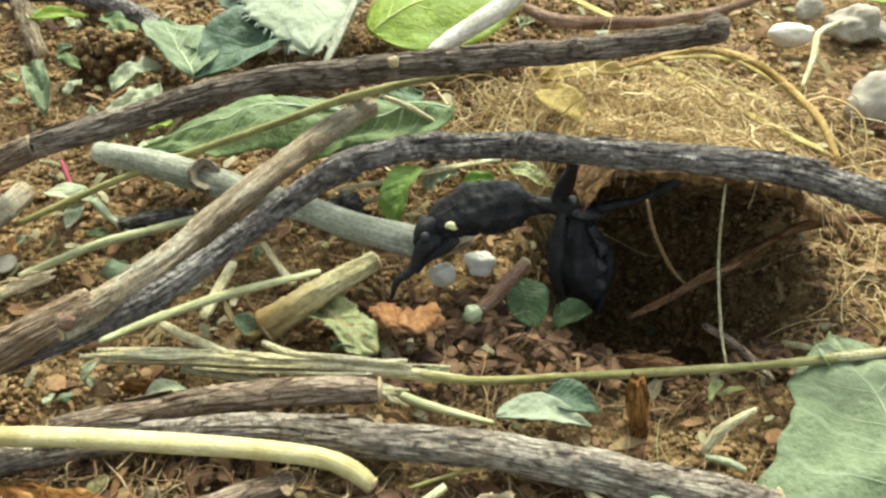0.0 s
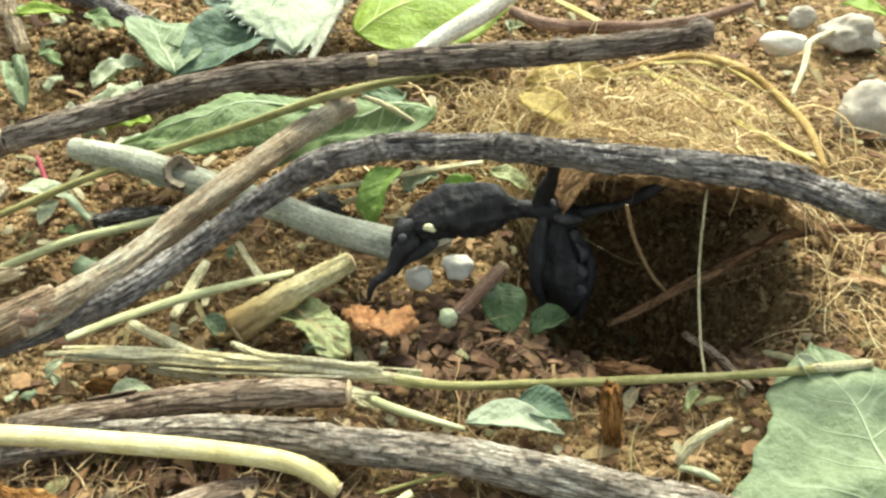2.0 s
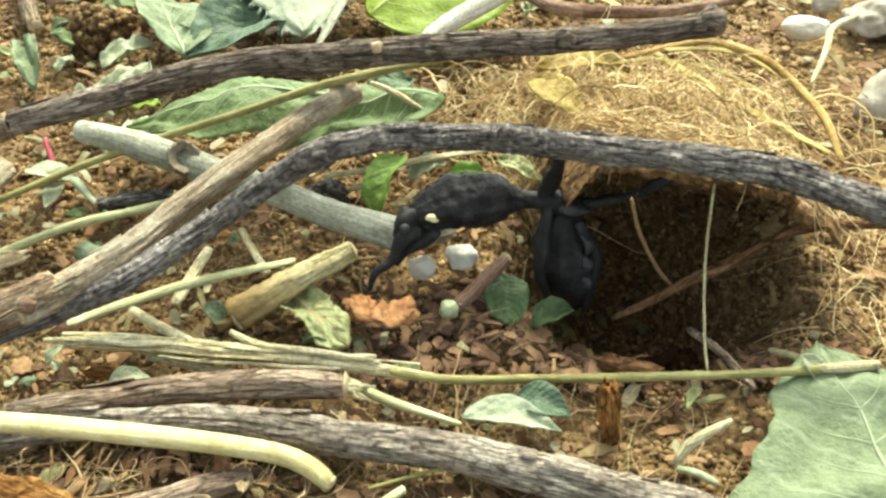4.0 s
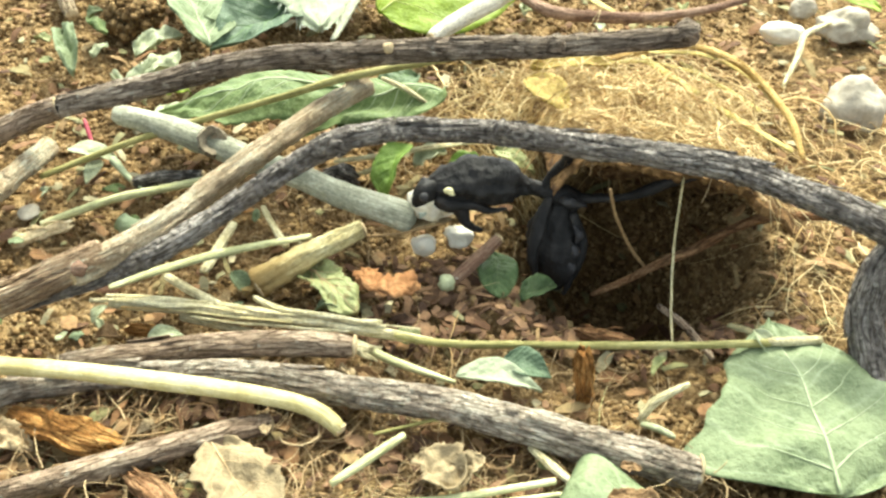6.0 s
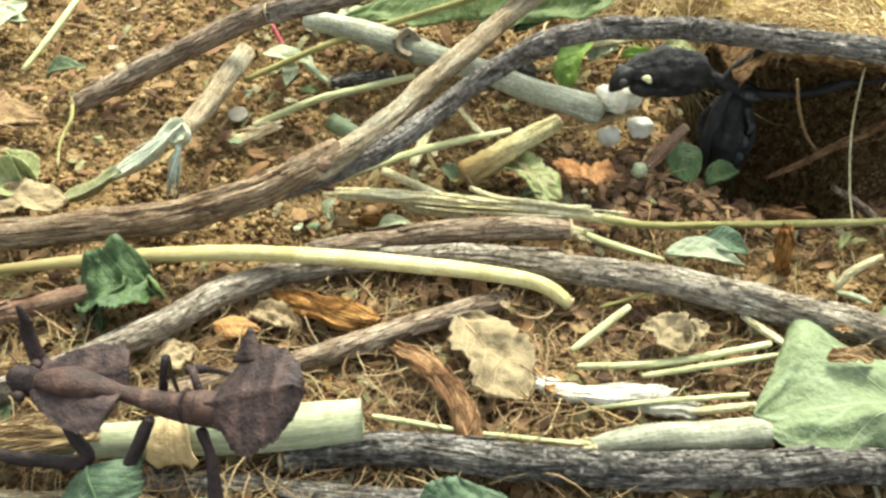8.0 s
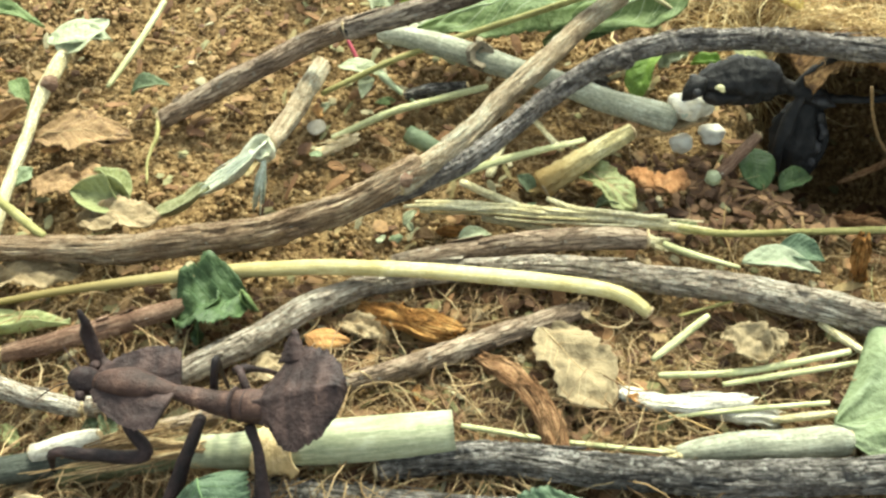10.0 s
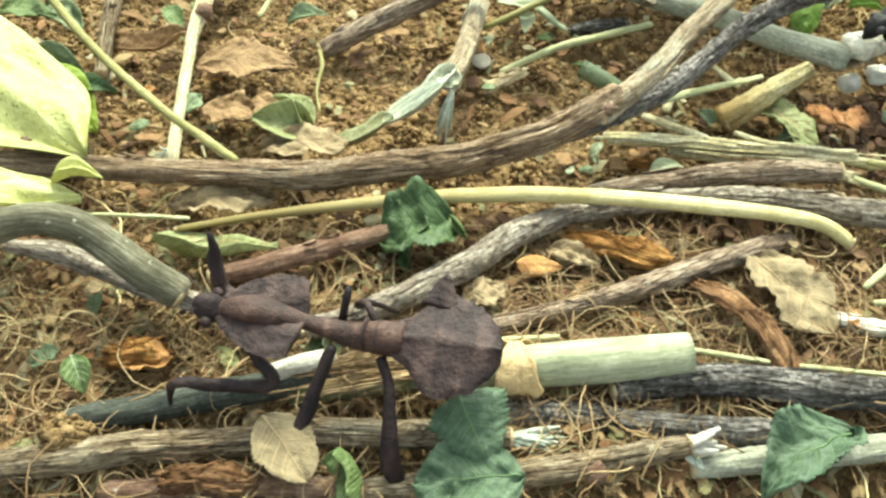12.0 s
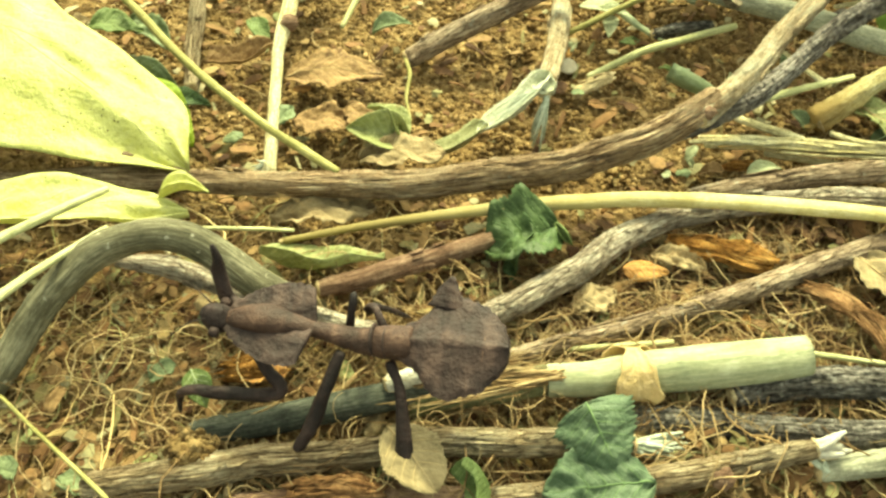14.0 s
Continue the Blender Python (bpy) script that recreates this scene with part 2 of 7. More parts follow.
PALE_BARK = bark("pale_furrowed_bark", (0.27, 0.175, 0.095), (0.744, 0.588, 0.384), (0.880, 0.880, 0.672), 1.3, 0.3, relief=1.0, cracks=0.2, furrow=0.35)
# cane colour with the shade below the mantis mixed into it
SHADED_STEM = bark("shaded_stem", (0.026, 0.028, 0.023), (0.065, 0.071, 0.056), (0.15, 0.155, 0.125), 1.0, 0.2, rough=0.8, relief=0.5)
GREYGREEN = bark("grey_green_stem", (0.12, 0.12, 0.085), (0.29, 0.29, 0.21), (0.52, 0.52, 0.4), 1.3, 0.0, rough=0.75, relief=0.4)
STUB_BARK = bark("stub_bark", (0.24, 0.17, 0.06), (0.62, 0.53, 0.26), (0.86, 0.8, 0.5), 1.0, 0.0, rough=0.75, relief=0.6, cracks=0.3, foot=(0.0, 0.012, (0.34, 0.22, 0.08)))
STRAW = bark("pale_straw", (0.28, 0.22, 0.1), (0.68, 0.6, 0.34), (0.9, 0.85, 0.58), 1.0, 0.0, rough=0.7, relief=0.5, cracks=0.4)
GREEN_STRAW = bark("green_straw", (0.2, 0.2, 0.09), (0.43, 0.43, 0.22), (0.64, 0.63, 0.38), 1.0, 0.0, rough=0.55, relief=0.2)
OLIVE_STRAW = bark("olive_straw", (0.11, 0.1, 0.03), (0.24, 0.22, 0.08), (0.4, 0.36, 0.16), 1.0, 0.0, rough=0.55, relief=0.15)
# foot: the shade over the stalk's left stretch, painted as darker olive
PETIOLE = bark("yellow_petiole", (0.28, 0.215, 0.075), (0.48, 0.41, 0.185), (0.64, 0.58, 0.35), 1.6, 0.0, rough=0.55, relief=0.15, foot=(0.018, 0.075, (0.2, 0.155, 0.06)))
DRY_BLADE = bark("dried_grass", (0.26, 0.19, 0.05), (0.44, 0.35, 0.11), (0.58, 0.49, 0.22), 1.2, 0.0, rough=0.7, relief=0.4)
# cane green darkened to stand for shade
SHADOWED_CANE = bark("shadowed_cane", (0.07, 0.068, 0.032), (0.17, 0.17, 0.085), (0.31, 0.3, 0.17), 1.0, 0.0, rough=0.75, relief=0.4)
CANE = bark("pale_green_cane", (0.149, 0.169, 0.108), (0.285, 0.295, 0.178), (0.43, 0.43, 0.295), 0.7, 0.0, rough=0.6, relief=0.2)
WHITE_WOOD = bark("bare_white_wood", (0.42, 0.37, 0.26), (0.7, 0.66, 0.53), (0.84, 0.81, 0.71), 1.2, 0.0, rough=0.75, relief=0.5, cracks=0.3)
CREAM = bark("cream_pith", (0.4, 0.28, 0.14), (0.68, 0.55, 0.33), (0.84, 0.75, 0.54), 0.6, 0.0, rough=0.85, relief=0.5)
WHITE_FIBRE = per_piece("white_fibre", [(0.0, (0.3, 0.34, 0.24)), (1.0, (0.66, 0.69, 0.56))], 0.65)
CUT = crumbly("cut_wood", (0.2, 0.14, 0.07), (0.42, 0.32, 0.18), (0.62, 0.52, 0.34), 900)
HOLLOW = crumbly("dark_hollow_pith", (0.006, 0.005, 0.004), (0.015, 0.012, 0.01), (0.03, 0.025, 0.02), 900)
ORANGE_WOOD = bark("orange_bark_chip", (0.163, 0.061, 0.018), (0.585, 0.276, 0.081), (0.880, 0.552, 0.204), 1.6, 0.0, relief=1.0)
RUST_WOOD = bark("rust_bark_chip", (0.11, 0.05, 0.024), (0.38, 0.2, 0.095), (0.68, 0.42, 0.22), 1.6, 0.0, relief=1.0)
LEAF_PALE = leafy("pale_green_leaf", (0.118, 0.152, 0.07), (0.22, 0.262, 0.138), (0.332, 0.385, 0.236), (0.123, 0.158, 0.070), through=0.22, rough=0.65, veins=5.0, blotchy=0.46)
LEAF_MID = leafy("mid_green_leaf", (0.079, 0.119, 0.033), (0.176, 0.233, 0.079), (0.317, 0.361, 0.167), (0.097, 0.123, 0.035), through=0.28, rough=0.6, blotchy=0.45)
LEAF_GREY = leafy("grey_green_leaf", (0.045, 0.075, 0.04), (0.1, 0.145, 0.08), (0.19, 0.235, 0.15), (0.06, 0.09, 0.05), through=0.15, rough=0.6, blotchy=0.4)
LEAF_FELT = leafy("felted_leaf", (0.235, 0.265, 0.165), (0.36, 0.385, 0.265), (0.46, 0.475, 0.35), (0.2, 0.24, 0.14), through=0.2, rough=0.8, veins=6.0, blotchy=0.4)
LEAF_DARK = leafy("dark_green_leaf", (0.032, 0.054, 0.018), (0.075, 0.120, 0.039), (0.143, 0.188, 0.075), through=0.15, rough=0.55)
LEAF_LIME = leafy("lime_green_leaf", (0.19, 0.27, 0.022), (0.33, 0.43, 0.05), (0.46, 0.52, 0.14), through=0.45)
LEAF_FRESH = leafy("fresh_green_leaf", (0.15, 0.25, 0.04), (0.27, 0.39, 0.08), (0.42, 0.5, 0.2), through=0.35)
LEAF_YELLOW = leafy("pale_yellow_leaf", (0.460, 0.460, 0.138), (0.589, 0.589, 0.239), (0.644, 0.635, 0.350), (0.405, 0.423, 0.147), through=0.3, rough=0.5, veins=4.0, blotchy=0.5, specks=0.55)
LEAF_GOLD = leafy("golden_dry_leaf", (0.24, 0.16, 0.03), (0.42, 0.31, 0.08), (0.5, 0.42, 0.18), (0.22, 0.12, 0.035), through=0.3, rough=0.7)
LEAF_TAN = leafy("tan_dry_leaf", (0.19, 0.13, 0.065), (0.37, 0.285, 0.16), (0.46, 0.37, 0.23), (0.15, 0.09, 0.045), through=0.15, rough=0.85)
LEAF_TANFLAT = leafy("plain_tan_leaf", (0.19, 0.145, 0.08), (0.32, 0.245, 0.135), (0.4, 0.32, 0.19), (0.2, 0.14, 0.07), through=0.15, rough=0.85, veins=4.0, blotchy=0.3)
LEAF_BROWN = leafy("brown_dry_leaf", (0.13, 0.07, 0.03), (0.32, 0.2, 0.09), (0.42, 0.3, 0.16), (0.1, 0.05, 0.025), through=0.15, rough=0.85)
LEAF_RUST = leafy("orange_dry_leaf", (0.3, 0.13, 0.04), (0.55, 0.3, 0.1), (0.62, 0.4, 0.18), through=0.25, rough=0.75)
LEAF_OLIVE = leafy("olive_curled_leaf", (0.17, 0.18, 0.06), (0.38, 0.4, 0.17), (0.5, 0.52, 0.3), (0.26, 0.2, 0.08), through=0.25)
LEAF_WHITE = leafy("whitish_green_leaf", (0.28, 0.305, 0.17), (0.44, 0.46, 0.29), (0.56, 0.58, 0.39), through=0.25)
PAPER = leafy("cream_papery_sheath", (0.46, 0.32, 0.14), (0.72, 0.54, 0.28), (0.78, 0.62, 0.38), (0.3, 0.18, 0.08), through=0.25, rough=0.8, veins=3.0, blotchy=0.4)
VEIN = bark("leaf_vein", (0.225, 0.285, 0.150), (0.330, 0.375, 0.225), (0.420, 0.450, 0.300), 0.5, 0.0, rough=0.6, relief=0.1)
VEIN_LIME = bark("yellow_green_vein", (0.42, 0.46, 0.12), (0.54, 0.57, 0.2), (0.62, 0.64, 0.32), 0.5, 0.0, rough=0.6, relief=0.1)
VEIN_DARK = bark("dark_leaf_vein", (0.08, 0.13, 0.06), (0.13, 0.195, 0.09), (0.19, 0.26, 0.13), 0.5, 0.0, rough=0.6, relief=0.1)
VEIN_TAN = bark("dry_leaf_vein", (0.3, 0.2, 0.1), (0.44, 0.33, 0.18), (0.54, 0.44, 0.27), 0.5, 0.0, rough=0.8, relief=0.1)
STONE_WHITE = crumbly("white_pebble", (0.42, 0.385, 0.3), (0.62, 0.58, 0.47), (0.78, 0.74, 0.64), 250, 0.7, 0.3)
MAT_COIR = crumbly("matted_coir", (0.049, 0.025, 0.011), (0.154, 0.087, 0.036), (0.364, 0.224, 0.098), 650, relief=1.0, grains=900.0)
ROTTEN = crumbly("rotten_orange_bark", (0.13, 0.056, 0.024), (0.34, 0.165, 0.07), (0.6, 0.35, 0.17), 700, relief=1.0)
PITH = crumbly("cream_lump", (0.5, 0.42, 0.28), (0.72, 0.65, 0.48), (0.84, 0.79, 0.66), 500, 0.9, 0.8, grains=700.0)
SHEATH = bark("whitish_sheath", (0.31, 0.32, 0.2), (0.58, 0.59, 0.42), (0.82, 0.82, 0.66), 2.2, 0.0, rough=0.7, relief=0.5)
# darker copy of the sheath colour, painted shade for its tip
SHEATH_SHADED = bark("shaded_sheath", (0.12, 0.12, 0.05), (0.23, 0.23, 0.11), (0.38, 0.38, 0.22), 2.0, 0.0, rough=0.7, relief=0.4)
JOINT = bark("brown_grey_joint", (0.14, 0.11, 0.07), (0.36, 0.3, 0.21), (0.66, 0.6, 0.47), 1.0, 0.3, rough=0.85, relief=0.8)
GOLDEN = bark("golden_dry_stalk", (0.13, 0.07, 0.02), (0.36, 0.23, 0.07), (0.55, 0.4, 0.16), 1.0, 0.0, rough=0.7, relief=0.4)
STONE_GREY = crumbly("grey_pebble", (0.19, 0.165, 0.12), (0.34, 0.3, 0.23), (0.52, 0.475, 0.38), 300, 0.8, 0.5)
RED_THREAD = bark("crimson_stalk", (0.16, 0.02, 0.03), (0.28, 0.05, 0.07), (0.36, 0.1, 0.1), 1.0, 0.0, rough=0.6, relief=0.1)


def chitin(name, dark, mid, light, rough=0.45):
    n = Nodes(name)
    ob = n.coords("Object", (1, 1, 1))
    bands = n.noise(n.coords("Object", (700, 110, 110)), 1.0, 4, 0.6)
    f1, f2 = n.noise(ob, 260, 5), n.noise(ob, 1700, 3)
    f = n.math("ADD", n.math("MULTIPLY", f1, 0.72), n.math("MULTIPLY", bands, 0.28))
    c = n.ramp(f, [(0.35, dark), (0.52, mid), (0.7, light)])
    return n.finish(c, rough, [(f2, 0.5, 0.0006), (bands, 0.25, 0.0005), (f1, 0.5, 0.001)], spec=0.2)


MANTIS = chitin("brown_chitin", (0.013, 0.0078, 0.0072), (0.034, 0.0205, 0.018), (0.088, 0.054, 0.045), 0.6)
MANTIS_DARK = chitin("dark_brown_chitin", (0.009, 0.006, 0.006), (0.022, 0.013, 0.012), (0.06, 0.035, 0.03), 0.6)
MANTIS_RUST = chitin("rusty_chitin", (0.019, 0.0105, 0.008), (0.058, 0.031, 0.023), (0.145, 0.085, 0.061), 0.6)
MANTIS_BLACK = chitin("black_chitin", (0.006, 0.0055, 0.005), (0.016, 0.0145, 0.0135), (0.045, 0.04, 0.036), 0.6)
# paler grey for the eyes and for highlights painted on the black mantis
MANTIS_GREY = chitin("grey_black_chitin", (0.014, 0.013, 0.013), (0.045, 0.042, 0.042), (0.13, 0.125, 0.125), 0.5)
SPOT = crumbly("pale_wing_spot", (0.5, 0.45, 0.2), (0.75, 0.7, 0.4), (0.85, 0.8, 0.55), 600)

# ---- shape helpers ----
UP = Vector((0, 0, 1))


def part(name, bm, material, parent=None, label=""):
    """Links a bmesh as one mesh object, under a thing or on its own."""
    me = bpy.data.meshes.new(name)
    bm.to_mesh(me)
    bm.free()
    for p in me.polygons:
        p.use_smooth = True
    me.materials.append(material)
    ob = new(name, me)
    if parent is not None:
        ob.parent = parent
    if label:
        ob["label"] = label
    return ob


def centred(bm):
    """Moves a bmesh so that its middle lies over the origin; returns the shift."""
    lo = Vector([min(v.co[i] for v in bm.verts) for i in range(3)])
    hi = Vector([max(v.co[i] for v in bm.verts) for i in range(3)])
    shift = Vector(((lo.x + hi.x) / 2, (lo.y + hi.y) / 2, lo.z))
    for v in bm.verts:
        v.co -= shift
    return shift


def thing(name, bm, material, label, category, group="", kind=""):
    shift = centred(bm)
    ob = part(name, bm, material)
    ob.location = shift
    return tagged(ob, label, category, group, kind)


def child(name, bm, material, parent, label=""):
    """A part whose mesh is given in world metres, under a thing that stands unturned."""
    for v in bm.verts:
        v.co -= parent.location
    return part(name, bm, material, parent, label)


def spline(points, step):
    """Catmull-Rom through points of (x, y, z, radius) in millimetres, resampled at about the given step."""
    P = [np.array(p, float) for p in points]
    P = [2 * P[0] - P[1]] + P + [2 * P[-1] - P[-2]]
    out = []
    for a, b, c, d in zip(P, P[1:], P[2:], P[3:]):
        n = max(2, int(np.linalg.norm(c[:3] - b[:3]) / step))
        for k in range(n):
            t = k / n
            out.append(0.5 * (2 * b + (c - a) * t + (2 * a - 5 * b + 4 * c - d) * t * t + (3 * b - a - 3 * c + d) * t ** 3))
    out.append(P[-2])
    return out


def tube(points, sides=14, step=1.1, ridge=0.07, lumps=0.08, wiggle=0.25, seed=0, twist=0.0, squash=1.0, hollow=0.0, taper_end=False, fine=3.4, bm=None):
    """A stem: ridged, lumpy, with closed or hollow ends. Points in millimetres with their radii."""
    bm = bm or bmesh.new()
    uvl = bm.loops.layers.uv.verify()
    S = spline(points, step)
    rng = random.Random(seed)
    off = Vector((rng.uniform(0, 900), rng.uniform(0, 900), rng.uniform(0, 900)))
    rings, lengths, L = [], [], 0.0
    n0 = None
    for i, s in enumerate(S):
        a, b = S[max(i - 1, 0)], S[min(i + 1, len(S) - 1)]
        t = Vector((b - a)[:3]).normalized()
        if n0 is None:
            n0 = UP.cross(t)
            n0 = n0.normalized() if n0.length > 1e-3 else Vector((1, 0, 0))
        n0 = (n0 - t * n0.dot(t)).normalized()
        b0 = t.cross(n0)
        c, r = Vector(s[:3]), max(float(s[3]), 0.05)
        c = c + noise.noise_vector(c * 0.09 + off) * wiggle * r
        if i:
            L += float(np.linalg.norm(S[i][:3] - S[i - 1][:3]))
        end = min(i, len(S) - 1 - i)
        rr = r * (0.86 if end == 0 and not hollow else 1.0)
        if taper_end and i > len(S) * 0.75:
            rr *= max(0.12, 1 - (i - len(S) * 0.75) / (len(S) * 0.25))
        ring = []
        for k in range(sides):
            ang = 2 * math.pi * k / sides + twist * L
            d = n0 * math.cos(ang) + b0 * math.sin(ang) * squash
            ca, sa = math.cos(ang), math.sin(ang)
            f = 1 + ridge * 0.8 * noise.noise(Vector((ca * 1.6, sa * 1.6, L * 0.05)) + off)
            f += ridge * (0.55 - 2.2 * abs(noise.noise(Vector((ca * fine, sa * fine, L * 0.09)) + off)))
            f += lumps * noise.noise(Vector((ca * 0.8, sa * 0.8, L * 0.25 / max(r, 0.6))) + off * 2)
            f += ridge * 0.5 * noise.noise(Vector((ca * 4, sa * 4, L * 1.3)) + off)
            ring.append(bm.verts.new((c + d * rr * f) * MM))
        rings.append(ring)
        lengths.append(L)
    circ = 2 * math.pi * float(np.mean([p[3] for p in points])) * MM
    for i in range(len(rings) - 1):
        for k in range(sides):
            f = bm.faces.new((rings[i][k], rings[i][(k + 1) % sides], rings[i + 1][(k + 1) % sides], rings[i + 1][k]))
            us = (k / sides, (k + 1) / sides, (k + 1) / sides, k / sides)
            vs = (lengths[i], lengths[i], lengths[i + 1], lengths[i + 1])
            for lp, u, v in zip(f.loops, us, vs):
                lp[uvl].uv = (u * circ, v * MM)
    for ring, rev, tip in ((rings[0], True, S[0]), (rings[-1], False, S[-1])):
        if hollow:
            mid = sum((v.co for v in ring), Vector()) / sides
            away = (rings[1][0].co - rings[0][0].co if rev else rings[-2][0].co - rings[-1][0].co).normalized()
            inner = [bm.verts.new(mid + (v.co - mid) * hollow) for v in ring]
            deep = [bm.verts.new(mid + (v.co - mid) * hollow * 0.9 + away * float(tip[3]) * 1.6 * MM) for v in ring]
            for k in range(sides):
                q = [ring[k], ring[(k + 1) % sides], inner[(k + 1) % sides], inner[k]]
                bm.faces.new(q[::-1] if not rev else q)
                q = [inner[k], inner[(k + 1) % sides], deep[(k + 1) % sides], deep[k]]
                bm.faces.new(q[::-1] if not rev else q)
            bm.faces.new(deep if not rev else deep[::-1])
        else:
            mid = sum((v.co for v in ring), Vector()) / sides
            away = (rings[0][0].co - rings[1][0].co if rev else rings[-1][0].co - rings[-2][0].co).normalized()
            tipv = bm.verts.new(mid + away * float(tip[3]) * 0.25 * MM)
            for k in range(sides):
                q = (ring[k], ring[(k + 1) % sides], tipv)
                bm.faces.new(q if not rev else q[::-1])
    bm.normal_update()
    return bm


COUNT = [0]
PEELING = (GREY_BARK, DARK_BARK, BROWN_BARK, TAN_BARK, UMBER_BARK, RED_BARK, BLACK_BARK, DUSKY_BARK, PALE_BARK)


def stick(name, points, material, label, category="stick", group="", **kw):
    COUNT[0] += 1
    ob = thing(name, tube(points, seed=COUNT[0] * 7 + 3, **kw), material, label, category, group)
    mean = sum(p[3] for p in points) / len(points)
    if mean > 1.05 and not kw.get("hollow") and kw.get("squash", 1.0) > 0.8:
        for end, inner in ((points[0], points[1]), (points[-1], points[-2])):
            e, d = Vector(end[:3]), (Vector(end[:3]) - Vector(inner[:3])).normalized()
            a, b = e - d * 0.3, e + d * 0.35
            child("broken_end", tube([(*a, end[3] * 0.92), (*e, end[3] * 0.86), (*b, end[3] * 0.6)], sides=16, step=0.25, ridge=0.2, lumps=0.3, wiggle=0.05, seed=COUNT[0]), CUT, ob)
    if mean > 1.3 and material in PEELING:
        flakes(ob, points, material, 3 + int(len(points) * 1.2), COUNT[0])
    return ob


def flakes(ob, points, material, count, seed):
    """Loose scales of bark lifting off a stick."""
    rng = random.Random(seed)
    S = spline(points, 1.0)
    for _ in range(count):
        i0 = rng.randrange(2, max(3, len(S) - 8))
        span, a0, wide = rng.randint(3, 7), rng.uniform(-0.2, math.pi + 0.2), rng.uniform(0.35, 0.8)
        lift = rng.uniform(0.0, 0.5)
        bm = bmesh.new()
        uvl = bm.loops.layers.uv.verify()
        rows = []
        for j in range(span):
            i = min(i0 + j, len(S) - 2)
            t = Vector((S[i + 1] - S[i - 1])[:3]).normalized()
            n0 = UP.cross(t).normalized()
            b0 = t.cross(n0)
            f = j / (span - 1)
            w = wide * (0.35 + 0.65 * math.sin(math.pi * (0.15 + 0.7 * f)))
            row = []
            for k in range(5):
                an = a0 + (k / 4 - 0.5) * w
                rad = S[i][3] * (1.03 + 0.05 * noise.noise(Vector((k, j, seed)))) + lift * f * f * 0.8
                for h in (0.0, 0.16):
                    row.append(bm.verts.new((Vector(S[i][:3]) + (n0 * math.cos(an) + b0 * math.sin(an)) * (rad + h)) * MM))
            rows.append(row)
        for j in range(span - 1):
            for k in range(4):
                for h in (0, 1):
                    q = (rows[j][2 * k + h], rows[j][2 * k + 2 + h], rows[j + 1][2 * k + 2 + h], rows[j + 1][2 * k + h])
                    f = bm.faces.new(q if h else q[::-1])
                    for lp, (u, v) in zip(f.loops, ((k, j), (k + 1, j), (k + 1, j + 1), (k, j + 1))):
                        lp[uvl].uv = (u * 0.0006 + seed * 0.01, v * 0.001)
            for k in (0, 8):
                q = (rows[j][k], rows[j][k + 1], rows[j + 1][k + 1], rows[j + 1][k])
                bm.faces.new(q if k == 0 else q[::-1])
        for j in (0, span - 1):
            for k in range(4):
                q = (rows[j][2 * k], rows[j][2 * k + 2], rows[j][2 * k + 3], rows[j][2 * k + 1])
                bm.faces.new(q if j == 0 else q[::-1])
        bm.normal_update()
        child("bark_flake", bm, material, ob)


def knot(parent, at, radius, material=None, name="knot", seed=1, stretch=(1, 1, 1)):
    """A knob on a stem, at (x, y, z) millimetres."""
    bm = bmesh.new()
    bmesh.ops.create_icosphere(bm, subdivisions=3, radius=1.0)
    for v in bm.verts:
        d = 1 + 0.3 * noise.noise(v.co * 1.6 + Vector((seed * 3.1, 0, 0)))
        v.co = (Vector(at[:3]) + Vector([v.co[i] * stretch[i] for i in range(3)]) * radius * d) * MM
    uvl = bm.loops.layers.uv.verify()
    for f in bm.faces:
        for lp in f.loops:
            d = lp.vert.co - Vector(at[:3]) * MM
            lp[uvl].uv = (d.y + d.z * 0.6, d.x + seed * 0.01)
    return child(name, bm, material or parent.data.materials[0], parent)


def shreds(parent, base, tip, count, spread, radius, material, name="frayed_fibres", seed=1):
    """Torn fibres fanning from base to tip (millimetres): single parts when few, one tuft when many."""
    rng = random.Random(seed)
    tuft = bmesh.new() if count > 16 else None
    b, t = Vector(base[:3]), Vector(tip[:3])
    for _ in range(count):
        j = lambda s: Vector((rng.uniform(-s, s), rng.uniform(-s, s), rng.uniform(-s, s) * 0.7))
        e = b + (t - b) * rng.uniform(0.55, 1.05) + j(spread)
        m = (b + e) / 2 + j(spread * 0.35)
        a = b + j(spread * 0.25)
        bm = tube([(*a, radius), (*m, radius * 0.9), (*e, radius * 0.45)], sides=5, step=1.5, seed=rng.randrange(999), bm=tuft)
        if tuft is None:
            child(name, bm, material, parent)
    if tuft is not None:
        tagged(child(name, tuft, material, parent), kind="stuff")


